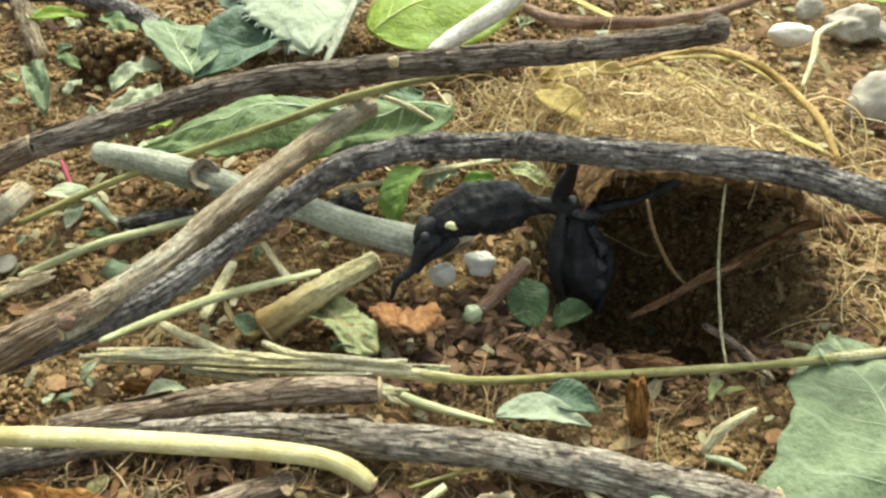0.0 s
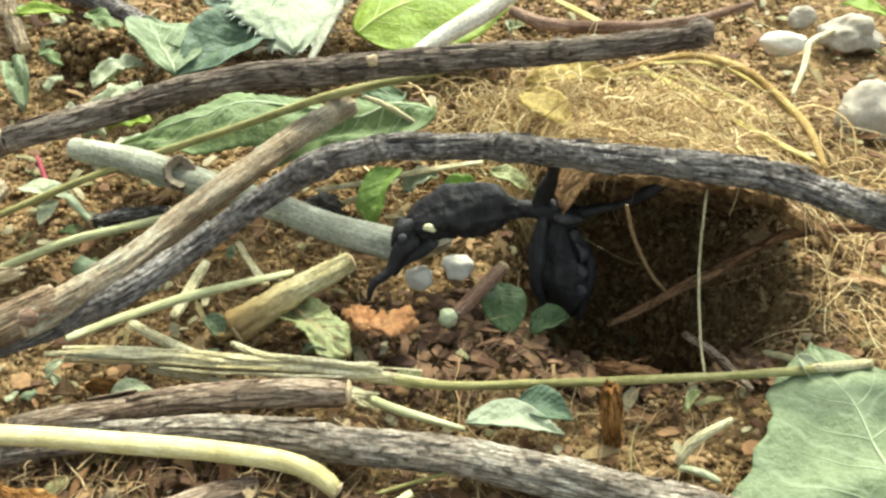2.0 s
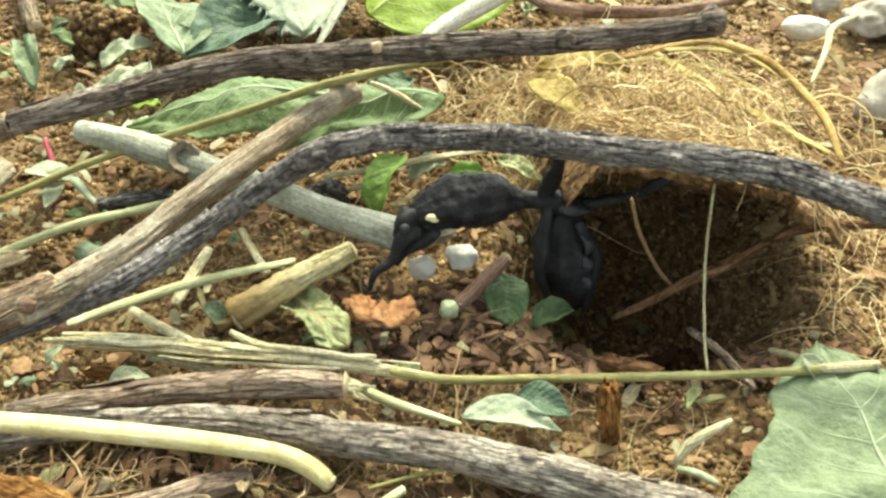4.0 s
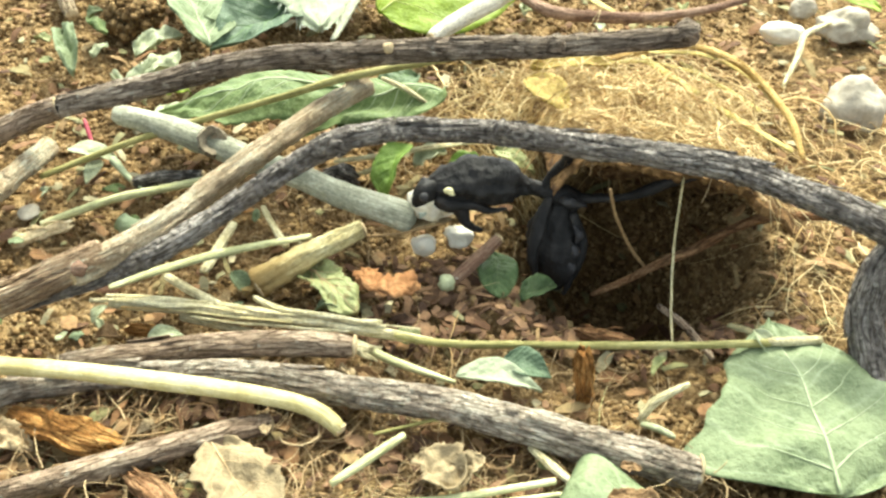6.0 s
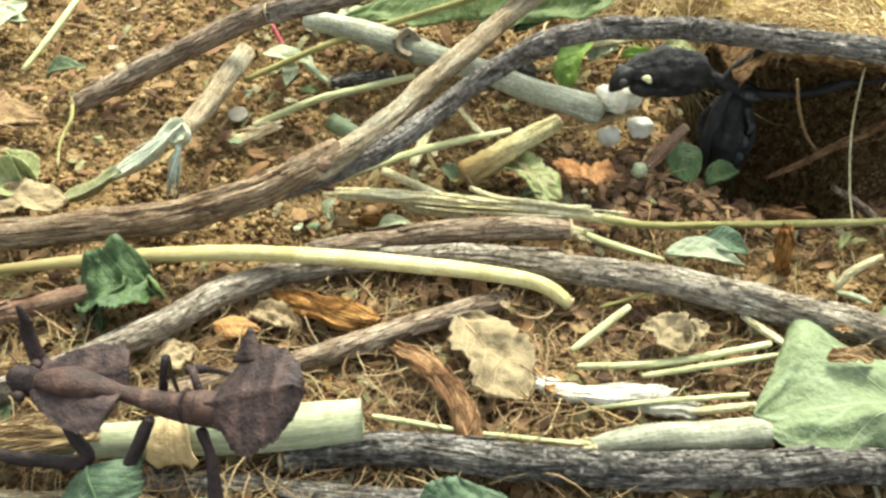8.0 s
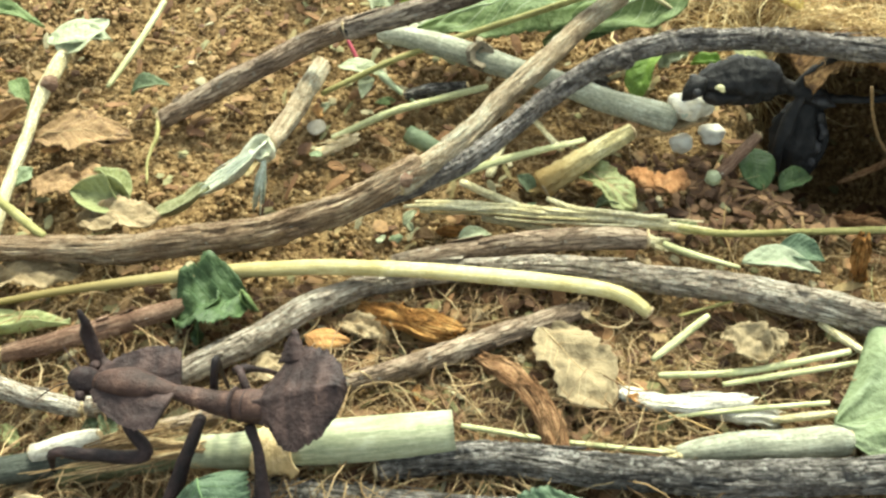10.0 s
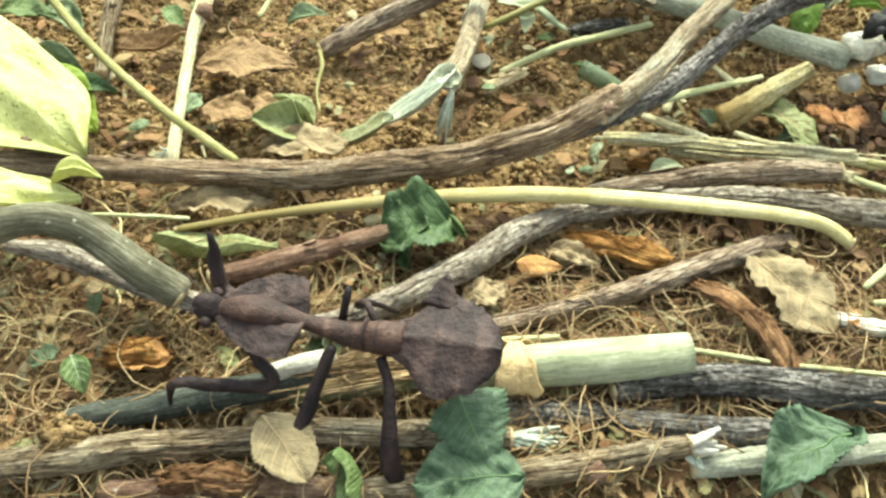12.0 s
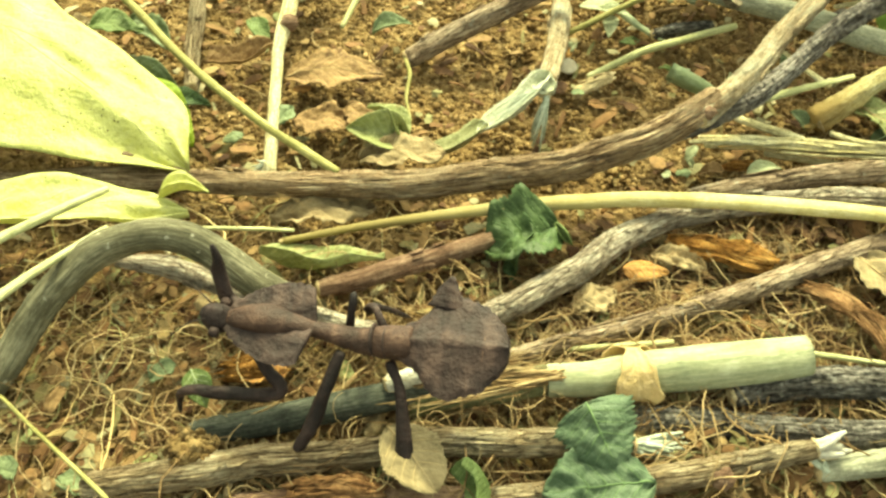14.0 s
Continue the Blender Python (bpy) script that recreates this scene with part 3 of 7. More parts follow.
def sheath_wrap(parent, at, radius, material):
    """A torn papery collar round a cane: wide over the back, pinched on top, flared where it hangs over the front."""
    bm = bmesh.new()
    uvl = bm.loops.layers.uv.verify()
    n, m, rows = 30, 12, []
    for i in range(n + 1):
        f = i / n
        an = radians(-35 + 222 * f)                      # from behind the cane over its top to the front
        wide = float(np.interp(f, (0, 0.12, 0.42, 0.7, 0.9, 1.0), (4.2, 3.8, 0.9, 2.6, 3.6, 2.2)))
        lift = 0.25 + 0.9 * max(0.0, f - 0.55) + 0.25 * abs(f - 0.4)
        row = []
        for k in range(m + 1):
            u = -1 + 2 * k / m
            x = u * wide * (1 + 0.2 * noise.noise(Vector((f * 9, u * 0.4, 2)))) + 0.9 * (f - 0.5)
            r = radius + lift + 0.3 * noise.noise(Vector((u * 2.2, f * 6, 5))) + 0.55 * u * u * (0.3 + f)
            row.append(bm.verts.new((Vector(at) + Vector((x, math.cos(an) * r, math.sin(an) * r))) * MM))
        rows.append(row)
    for i in range(n):
        for k in range(m):
            f = bm.faces.new((rows[i][k], rows[i][k + 1], rows[i + 1][k + 1], rows[i + 1][k]))
            for lp, (a, b) in zip(f.loops, ((k, i), (k + 1, i), (k + 1, i + 1), (k, i + 1))):
                lp[uvl].uv = (a / m, b / n)
    bm.normal_update()
    ob = child("papery_sheath", bm, material, parent, "torn cream papery sheath round the joint")
    solid = ob.modifiers.new("thickness", "SOLIDIFY")
    solid.thickness, solid.offset = 0.22 * MM, 0.0
    return ob


def outline(shape, v):
    """Half width of a leaf, 0 to 1, along its length."""
    v = min(max(v, 0.0), 1.0)
    if shape == "ovate":
        return (math.sin(math.pi * v ** 0.72)) ** 0.85
    if shape == "heart":
        return min(1, (v * 6) ** 0.5) * (1 - v ** 2.2) ** 0.75
    if shape == "obovate":
        return (math.sin(math.pi * v ** 1.35)) ** 0.8
    if shape == "blade":
        return min(1, (v * 8) ** 0.6) * min(1, ((1 - v) * 5) ** 0.6)
    return (math.sin(math.pi * v)) ** 0.55


def leaf_surface(base, tip, width, roll=0.0, bend=0.1, cup=0.1, ripple=0.06, shape="ovate", serr=0.0, curl=0.0, seed=0, teeth=16, lobes=()):
    b, t = Vector(base[:3]), Vector(tip[:3])
    L = (t - b).length
    ax = (t - b).normalized()
    side = ax.cross(UP).normalized()
    side = Matrix.Rotation(radians(roll), 3, ax) @ side
    nor = side.cross(ax)
    off = Vector((seed * 13.7, seed * 5.1, seed * 2.9))

    def at(u, v):
        w = outline(shape, v) * width / 2
        edge = 1 + min(serr, 0.14) * (abs(((v * teeth) % 1.0) - 0.5) * 2 - 0.5) * abs(u) ** 3 + 0.9 * serr * noise.noise(Vector((v * 5, u * 0.8, 0)) + off) + 0.5 * serr * noise.noise(Vector((v * 14, u * 1.5, 3)) + off)
        for side_of, v0, spread, amount in lobes:   # one side swells or draws in
            if u * side_of > 0:
                edge *= 1 + amount * math.exp(-((v - v0) / spread) ** 2)
        x = u * w * edge
        ang = curl * u * abs(u)
        xs, zs = x * math.cos(ang), abs(x) * math.sin(abs(ang))
        z = bend * L * math.sin(math.pi * v) + cup * abs(u) ** 1.6 * w * 2 + zs
        z += ripple * L * noise.noise(Vector((u * 1.4, v * 3.2, 0)) + off) + ripple * 0.4 * L * noise.noise(Vector((u * 3.5, v * 8, 3)) + off)
        return b + ax * (L * v) + side * xs + nor * z

    return at


def leaf(name, base, tip, width, material, label, category="leaf", nu=16, nv=34, vein=None, petiole=None, group="", thick=0.16, **kw):
    """A leaf blade with a body, raised midrib and side veins, and its stalk."""
    COUNT[0] += 1
    at = leaf_surface(base, tip, width, seed=COUNT[0], **kw)
    bm = bmesh.new()
    uvl = bm.loops.layers.uv.verify()
    grid = [[bm.verts.new(at(-1 + 2 * i / nu, j / nv) * MM) for i in range(nu + 1)] for j in range(nv + 1)]
    for j in range(nv):
        for i in range(nu):
            f = bm.faces.new((grid[j][i], grid[j][i + 1], grid[j + 1][i + 1], grid[j + 1][i]))
            for lp, (a, c) in zip(f.loops, ((i, j), (i + 1, j), (i + 1, j + 1), (i, j + 1))):
                lp[uvl].uv = (a / nu, c / nv)
    bm.normal_update()
    shift = centred(bm)
    ob = tagged(part(name, bm, material), label, category, group)
    ob.location = shift
    solid = ob.modifiers.new("thickness", "SOLIDIFY")
    solid.thickness, solid.offset = thick * MM, 0.0
    if vein:
        up = lambda p, q: p + Vector((0, 0, q))
        rib = tube([(*up(at(0.0, v), 0.12), 0.3 * (1.15 - v) * vein) for v in (0.0, 0.08, 0.16, 0.24, 0.32, 0.4, 0.48, 0.56, 0.64, 0.72, 0.8, 0.88, 0.96)], sides=6, step=1.5, seed=3)
        vein_mat = VEIN_DARK if material in (LEAF_DARK, LEAF_GREY) else VEIN_TAN if material in (LEAF_TAN, LEAF_TANFLAT, LEAF_BROWN, LEAF_RUST, LEAF_OLIVE) else VEIN_LIME if material in (LEAF_YELLOW, LEAF_LIME) else VEIN
        child("midrib", rib, vein_mat, ob)
        for k, v0 in enumerate((0.1, 0.26, 0.42, 0.58)):
            for s in (-1, 1):
                path = [(*up(at(s * q * 0.92, min(v0 + q * 0.26, 0.97)), 0.1), 0.13 * (1.15 - q) * vein) for q in (0.0, 0.12, 0.25, 0.38, 0.5, 0.62, 0.75, 0.88)]
                child("side_vein", tube(path, sides=5, step=1.5, seed=k), vein_mat, ob)
    if petiole:
        child("leaf_stalk", tube(petiole, sides=8, seed=COUNT[0]), VEIN, ob)
    return ob


def chip(name, points, width, thick, material, label, category="bark chip", roll=0.0, seed=1):
    """A split piece of bark: a bent strip with torn ends and a fibrous face. Points in millimetres, radius unused."""
    COUNT[0] += 1
    S = spline([(*p[:3], 1.0) for p in points], 0.7)
    bm = bmesh.new()
    uvl = bm.loops.layers.uv.verify()
    rng = random.Random(seed)
    off = Vector((seed * 7.7, seed * 1.3, 0))
    rows, n = [], 40
    tear = [[rng.uniform(-1.0, 1.6) * rng.random() for _ in range(n)] for _ in range(2)]
    for i, s in enumerate(S):
        a, b = S[max(i - 1, 0)], S[min(i + 1, len(S) - 1)]
        t = Vector((b - a)[:3]).normalized()
        side = Matrix.Rotation(radians(roll), 3, t) @ t.cross(UP).normalized()
        nor = side.cross(t)
        v = i / (len(S) - 1)
        w = width / 2 * (0.85 + 0.4 * noise.noise(Vector((v * 3.5, 0, 0)) + off) + 0.2 * noise.noise(Vector((v * 14, 2, 0)) + off)) * min(1, 0.6 + 4 * min(v, 1 - v))
        row = []
        for k in range(n):
            ang = 2 * math.pi * k / n
            ca, sa = math.cos(ang), math.sin(ang)
            x = math.copysign(abs(ca) ** 0.75, ca) * w
            z = math.copysign(abs(sa) ** 0.55, sa) * thick / 2
            strand = noise.noise(Vector((ca * 9, sa * 9, v * 2.2)) + off)          # long splits
            chunk = noise.noise(Vector((ca * 2.5, sa * 2.5, v * 8)) + off * 2)     # broken steps
            bow = -0.35 * abs(ca) ** 2 * thick
            ends = max(0.0, 1 - min(v, 1 - v) * 6) * (1 if v > 0.5 else -1) * tear[int(v > 0.5)][k] * min(2.2, width * 0.4)
            row.append(bm.verts.new((Vector(s[:3]) + side * x * (1 + 0.22 * strand + 0.18 * chunk) + nor * (z * (1 + 0.9 * strand + 0.5 * chunk) + bow) + t * ends) * MM))
        rows.append(row)
    for i in range(len(rows) - 1):
        for k in range(n):
            f = bm.faces.new((rows[i][k], rows[i][(k + 1) % n], rows[i + 1][(k + 1) % n], rows[i + 1][k]))
            for lp, (u, v) in zip(f.loops, ((k, i), (k + 1, i), (k + 1, i + 1), (k, i + 1))):
                lp[uvl].uv = (u * width * 2 / n * MM, v * 0.7 * MM)
    bm.faces.new(rows[0][::-1])
    bm.faces.new(rows[-1])
    bm.normal_update()
    ob = thing(name, bm, material, label, category)
    for k in range(9 if width > 4 else 4):
        i0 = rng.randrange(0, max(1, len(S) - 5))
        e = S[min(i0 + rng.randint(3, 7), len(S) - 1)]
        o = lambda m: Vector((rng.uniform(-1, 1) * width * 0.42, rng.uniform(-1, 1) * width * 0.42, thick * 0.4 + rng.uniform(0, m)))
        p, q = Vector(S[i0][:3]) + o(0.3), Vector(e[:3]) + o(1.2)
        child("loose_splinter", tube([(*p, 0.1), (*((p + q) / 2 + Vector((0, 0, 0.3))), 0.16), (*q, 0.06)], sides=5, step=1.0, seed=k), material, ob)
    return ob


def clod(at, size, grain, count, label, seed):
    """A lump of soil: granules packed over and inside an ellipsoid, in one mesh."""
    rng = random.Random(seed)
    bm = bmesh.new()
    for k in range(count):
        d = Vector((rng.gauss(0, 1), rng.gauss(0, 1), rng.gauss(0, 1))).normalized()
        q = rng.uniform(0.6, 1.0) * (1 + 0.35 * noise.noise(d * 1.3 + Vector((seed, 0, 0))))
        c = Vector(at) + Vector((d.x * size[0], d.y * size[1], d.z * size[2])) * q
        r = grain * (0.5 + rng.random() ** 2 * 1.6)
        made = bmesh.ops.create_icosphere(bm, subdivisions=1, radius=r * MM, matrix=Matrix.Translation(c * MM))
        for v in made["verts"]:
            v.co += (v.co - c * MM) * rng.uniform(-0.35, 0.35)
    return thing("clod", bm, SOIL, label, "soil clod")


def pebble(name, at, size, material, label, seed=1, angular=0.35):
    bm = bmesh.new()
    bmesh.ops.create_icosphere(bm, subdivisions=4, radius=1.0)
    for v in bm.verts:
        d = 1 + angular * noise.noise(v.co * 1.1 + Vector((seed * 4.3, 1, 2))) + angular * 0.25 * noise.noise(v.co * 4 + Vector((seed, 0, 0))) + angular * 0.14 * noise.noise(v.co * 9 + Vector((0, seed, 0)))
        v.co = (Vector(at[:3]) + Vector((v.co.x * size[0], v.co.y * size[1], v.co.z * size[2])) * d) * MM
    return thing(name, bm, material, label, "pebble")


def flake_plates(name, at, reach, count, material, label, seed):
    """A heap of thin broken plates of rotten bark, each a part."""
    rng = random.Random(seed)
    root = tagged(new(name), label, "bark chip")
    root.location = Vector(at) * MM
    for k in range(count):
        a, q = rng.uniform(0, 6.28), reach * math.sqrt(rng.random()) * 0.75
        cx, cy, size = q * math.cos(a), q * math.sin(a) * 0.8, rng.uniform(1.6, 3.4)
        tilt = Matrix.Rotation(rng.uniform(-0.35, 0.35), 3, "X") @ Matrix.Rotation(rng.uniform(-0.35, 0.35), 3, "Y") @ Matrix.Rotation(rng.uniform(0, 6.28), 3, "Z")
        n, bm = 22, bmesh.new()
        uvl = bm.loops.layers.uv.verify()
        rim = [size * (0.8 + 0.45 * noise.noise(Vector((math.cos(6.2832 * j / n) * 2.6, math.sin(6.2832 * j / n) * 2.6, k * 3.1 + seed))) + 0.25 * rng.random()) for j in range(n)]
        rings = []
        for h in (0.0, 0.55):
            for f in (0.5, 1.0):
                ring = []
                for j in range(n):
                    an = 6.2832 * j / n
                    p = Vector((rim[j] * f * math.cos(an), rim[j] * f * math.sin(an) * 0.75, h * 0.5 + 0.55 * noise.noise(Vector((math.cos(an) * f * 3.5, math.sin(an) * f * 3.5, k + seed)))))
                    ring.append(bm.verts.new((tilt @ p + Vector((cx, cy, 0.4 + 0.13 * k))) * MM))
                rings.append(ring)
        for a0, b0 in ((2, 3), (3, 1), (1, 0)):
            for j in range(n):
                bm.faces.new((rings[a0][j], rings[b0][j], rings[b0][(j + 1) % n], rings[a0][(j + 1) % n]))
        bm.faces.new(rings[2])
        bm.faces.new(rings[0][::-1])
        for f in bm.faces:
            for lp in f.loops:
                lp[uvl].uv = (lp.vert.co.x + k * 0.01, lp.vert.co.y)
        bm.normal_update()
        part("bark_plate", bm, material, root)
    return root


# ---- ground ----
PIT = (84.3, 24.5, 0)
MOUND = (73, 56, 8)
FAR = (123.3, 78.2, 0)


def bell(x, y, c, rx, ry):
    return math.exp(-((x - c[0]) / rx) ** 2 - ((y - c[1]) / ry) ** 2)


def pit_at(x, y):
    """Squared distance from the middle of the hollow; 1 at its rim."""
    half = float(np.interp(y, (14, 34), (23, 16)))
    return ((x - PIT[0] + 4.5) / half) ** 2 + ((y - PIT[1] - 10) / 27) ** 2


def ground_z(x, y, fine=True):
    """Height of the soil in millimetres at a place in millimetres."""
    p = Vector((x, y, 0))
    z = 2.2 * noise.noise(p * 0.035) - 1.5
    z += 5.0 * bell(x, y, (MOUND[0] + 14, MOUND[1] + 12), 46, 15)
    pit = pit_at(x, y)
    z -= 33.0 * math.exp(-pit * pit)   # the hollow: steep sides, level floor
    z -= 5.0 * bell(x, y, (FAR[0] + 20, FAR[1] + 30), 60, 50)
    if fine:
        z += 1.3 * noise.noise(p * 0.16) + 0.7 * noise.noise(p * 0.4) + 0.25 * abs(noise.noise(p * 0.9)) + 0.4 * noise.noise(p * 1.7)
    return z


ROOF = [(71, 19.6, 24), (79.7, 17.9, 24), (100, 14.4, 23)]


def roof_z(x, y):
    """Top of the overhanging coir clump in millimetres, and its thickness; nothing outside it."""
    a, b, c = ROOF
    if x < a[0] - 6 or x > c[0] + 8:
        return None
    front = np.interp(x, (a[0], b[0], c[0]), (a[1], b[1], c[1])) - 1.5 + 1.4 * noise.noise(Vector((x * 0.25, 0, 4))) + 1.3 * noise.noise(Vector((x * 0.9, 0, 7)))
    d = y - front
    if d < 0 or d > 48:
        return None
    end = min(1.0, 0.5 + (x - a[0] + 6) / 9, (c[0] + 8 - x) / 14)
    top = max(22.5 - 0.012 * d * d - 0.2 * d, 7.0) * (0.45 + 0.55 * max(end, 0)) + 1.6 * noise.noise(Vector((x, y, 0)) * 0.16) + 0.8 * noise.noise(Vector((x, y, 9)) * 0.6)
    return top


def build_roof():
    """The coir clump: a lumpy slab that leans over the hollow, thick at its back."""
    a, b, c = ROOF
    nx, ny = 90, 70
    top, bot = [], []
    for j in range(ny + 1):
        for i in range(nx + 1):
            x = a[0] - 6 + (c[0] + 14 - a[0]) * i / nx
            front = np.interp(x, (a[0], b[0], c[0]), (a[1], b[1], c[1])) - 1.5 + 1.4 * noise.noise(Vector((x * 0.25, 0, 4))) + 1.3 * noise.noise(Vector((x * 0.9, 0, 7)))
            y = front + 48.0 * j / ny
            z = roof_z(x, min(max(y, front + 0.01), front + 47.99)) or 4.0
            t = (1.6 + 14.0 * (j / ny) ** 1.5) * (0.35 + 0.65 * max(0.0, min(1.0, (x - a[0] + 6) / 12, (c[0] + 8 - x) / 10)))
            top.append((x * MM, y * MM, z * MM))
            bot.append((x * MM, y * MM, (z - t + 1.2 * noise.noise(Vector((x, y, 3)) * 0.3)) * MM))
    n = len(top)
    faces = []
    at = lambda i, j: j * (nx + 1) + i
    for j in range(ny):
        for i in range(nx):
            q = (at(i, j), at(i + 1, j), at(i + 1, j + 1), at(i, j + 1))
            faces += [q, tuple(n + k for k in q[::-1])]
    for i in range(nx):
        faces += [(at(i, 0), n + at(i, 0), n + at(i + 1, 0), at(i + 1, 0)), (at(i + 1, ny), n + at(i + 1, ny), n + at(i, ny), at(i, ny))]
    for j in range(ny):
        faces += [(at(0, j + 1), n + at(0, j + 1), n + at(0, j), at(0, j)), (at(nx, j), n + at(nx, j), n + at(nx, j + 1), at(nx, j + 1))]
    me = bpy.data.meshes.new("coir_clump")
    me.from_pydata(top + bot, [], faces)
    me.materials.append(MAT_COIR)
    for p in me.polygons:
        p.use_smooth = True
    tagged(new("coir_clump", me), "matted clump of coir overhanging a dark hollow", "coir clump")


def lines(lo, hi, step, far):
    inner = list(np.arange(lo, hi + 0.01, step))
    grow = [step * 1.6 ** k for k in range(1, 22)]
    out, a, b = [], lo, hi
    left, right = [], []
    for g in grow:
        if b < far:
            b += g * 2
            right.append(b)
            a -= g * 2
            left.append(a)
    return left[::-1] + inner + right


def build_ground():
    xs, ys = lines(-170, 200, 0.9, 360), lines(-95, 215, 0.9, 360)
    verts, nx = [], len(xs)
    for y in ys:
        for x in xs:
            inside = -172 < x < 202 and -97 < y < 217
            verts.append((x * MM, y * MM, (ground_z(x, y) if inside else -1.5 + 2.2 * noise.noise(Vector((x, y, 0)) * 0.035)) * MM))
    faces = [(j * nx + i, j * nx + i + 1, (j + 1) * nx + i + 1, (j + 1) * nx + i) for j in range(len(ys) - 1) for i in range(nx - 1)]
    me = bpy.data.meshes.new("ground")
    me.from_pydata(verts, [], faces)
    me.materials.append(SOIL)
    for p in me.polygons:
        p.use_smooth = True
    tagged(new("ground", me), "crumbly red-brown forest soil under the leaf litter", "ground", kind="structure")


build_ground()
build_roof()

# ---- the large sticks ----
upper = stick("fallen_branch", [(-20, 33.4, 19.3, 1.84), (-12.3, 33.8, 21.2, 1.93), (0.1, 35.2, 24.3, 2.06), (13.3, 39, 26, 2), (27, 40, 27, 2.07), (40.5, 38, 29.8, 1.95), (53.6, 35.8, 32, 1.92), (66.4, 35, 33.3, 1.8), (79.6, 35.6, 34.6, 1.82), (88.2, 37.6, 34.6, 1.65)], DUSKY_BARK,
              "long dead branch with dark grey-brown bark and a hollow end", "branch", sides=40, fine=4.6, ridge=0.15, lumps=0.1)
child("hollow_end", tube([(-20.2, 33, 19, 1.48), (-18.7, 34, 19.3, 1.23)], sides=14, hollow=0.75), HOLLOW, upper, "dark hollow broken end")
knot(upper, (64.7, 33.2, 34.8), 1.6, seed=2)
knot(upper, (86.5, 36.8, 35.6), 2.2, seed=5)
knot(upper, (37.1, 36.2, 31.2), 0.9, CUT, "bark_scar", seed=7)
stick("dead_branch", [(-58.4, 27.9, 2, 1.88), (-50.6, 31.2, 5, 2.11), (-38, 34.2, 10, 2.2), (-26.9, 37.2, 14, 2.08), (-18.2, 37.1, 18, 1.93), (-12.1, 36.9, 20, 1.81)], BROWN_BARK,
      "dark dead stick rising from the soil beneath a branch", "branch", sides=26)
arch = stick("arching_branch", [(-17, -4.6, 8, 0.6), (-11, -2.2, 9.4, 1.0), (-5.1, -0.2, 11, 1.4), (2.2, 3.0, 13, 1.76), (9.1, 8.1, 15, 1.72), (16.6, 14, 17.5, 1.75), (24.6, 16.8, 21.8, 1.75), (30, 15.4, 26.4, 1.89), (34.3, 16.2, 27.3, 1.74), (40.6, 17.8, 27.7, 1.77), (48.7, 19, 27, 1.78), (56.8, 18.8, 26.6, 1.86), (68.7, 16.3, 27, 1.93), (80.4, 14, 27, 1.91), (91.8, 10.8, 27, 2.05), (98.9, 7.5, 26.6, 2.1), (107.2, 3.8, 25.2, 2.23), (117, 0.5, 22, 2.3)], DARK_BARK,
             "rough dark grey branch arching over a shaded hollow", "branch", sides=40, fine=4.8, ridge=0.18, lumps=0.14, step=0.7)
knot(arch, (30.3, 15, 26.4), 2.1, seed=3)
knot(arch, (55.7, 17.4, 28.8), 1.3, seed=4)
pale = stick("forked_stick", [(33.4, 42, 20, 1.77), (28.5, 37.6, 19.8, 1.83), (22.6, 30.4, 19.2, 1.87), (15, 21, 18.2, 1.95), (8, 14.6, 16, 1.95), (1.8, 6.5, 15, 1.94), (-4.6, 0.4, 14, 1.95), (-8.4, -3.2, 14, 1.99)], PALE_BARK,
             "pale brown weathered stick with lengthwise furrows", "stick", sides=40, fine=4.6, ridge=0.17, lumps=0.1, step=0.7)
longer = stick("long_stick", [(-4.6, 1.5, 14.6, 2.23), (-11.3, -3.6, 14, 2.38), (-19, -6.7, 12, 2.56), (-28.5, -8.8, 10, 2.56), (-42.7, -9.9, 8, 2.48), (-61.8, -10.6, 7, 2.29), (-81, -9.6, 6.5, 2.11), (-95.6, -8.3, 6.5, 2.02), (-116, -7.7, 6, 1.93), (-131.5, -8.2, 5, 1.93)], UMBER_BARK,
               "long furrowed brown stick lying across the litter", "stick", sides=40, fine=4.6, ridge=0.19, lumps=0.1, step=0.7)
knot(longer, (-7.1, -2.8, 15.2), 1.3, RED_BARK, seed=9)
knot(longer, (-105.6, -5.8, 8.5), 1.5, BROWN_BARK, seed=11)
cane_grey = stick("grey_green_stem", [(-14.5, 46.3, 9.5, 1.9), (-6.3, 41.8, 10.5, 2.21), (4.2, 36.2, 10.5, 2.38), (13, 32.4, 10, 2.14), (23.8, 27.7, 9, 2.22), (34.3, 23.4, 8, 2.4), (42, 20.8, 7, 2.59)], GREYGREEN,
                  "grey-green dried plant stem with a swollen joint", "stem", sides=26, ridge=0.06)
child("swollen_joint", tube([(5.6, 36.4, 10.5, 2.3), (5.4, 34.9, 12, 2.75), (5.8, 33.4, 13.2, 2.2)], sides=22, step=0.5, ridge=0.12, lumps=0.2, hollow=0.62, seed=6), JOINT, cane_grey, "swollen joint with a pale broken rim")
knot(cane_grey, (44.8, 22.6, 8.8), 3.3, PITH, "pale_pith_end", seed=8, stretch=(1.25, 0.8, 0.9))
knot(cane_grey, (48.6, 26.6, 8.5), 1.6, PITH, "pale_pith_end", seed=18)
shreds(cane_grey, (43.5, 20.3, 8.5), (49.9, 25.6, 10), 15, 2.4, 0.32, WHITE_FIBRE, "pith_fibre", 71)
stub = stick("cut_stub", [(16.9, 7.3, 3, 2.4), (21.1, 9.2, 5, 2.2), (26.1, 12.5, 6.5, 1.81), (33.6, 16.7, 8, 1.63)], STUB_BARK,
             "short yellowish stem stub with a ragged brown base", "stem", sides=34, ridge=0.26, lumps=0.3, step=0.5)
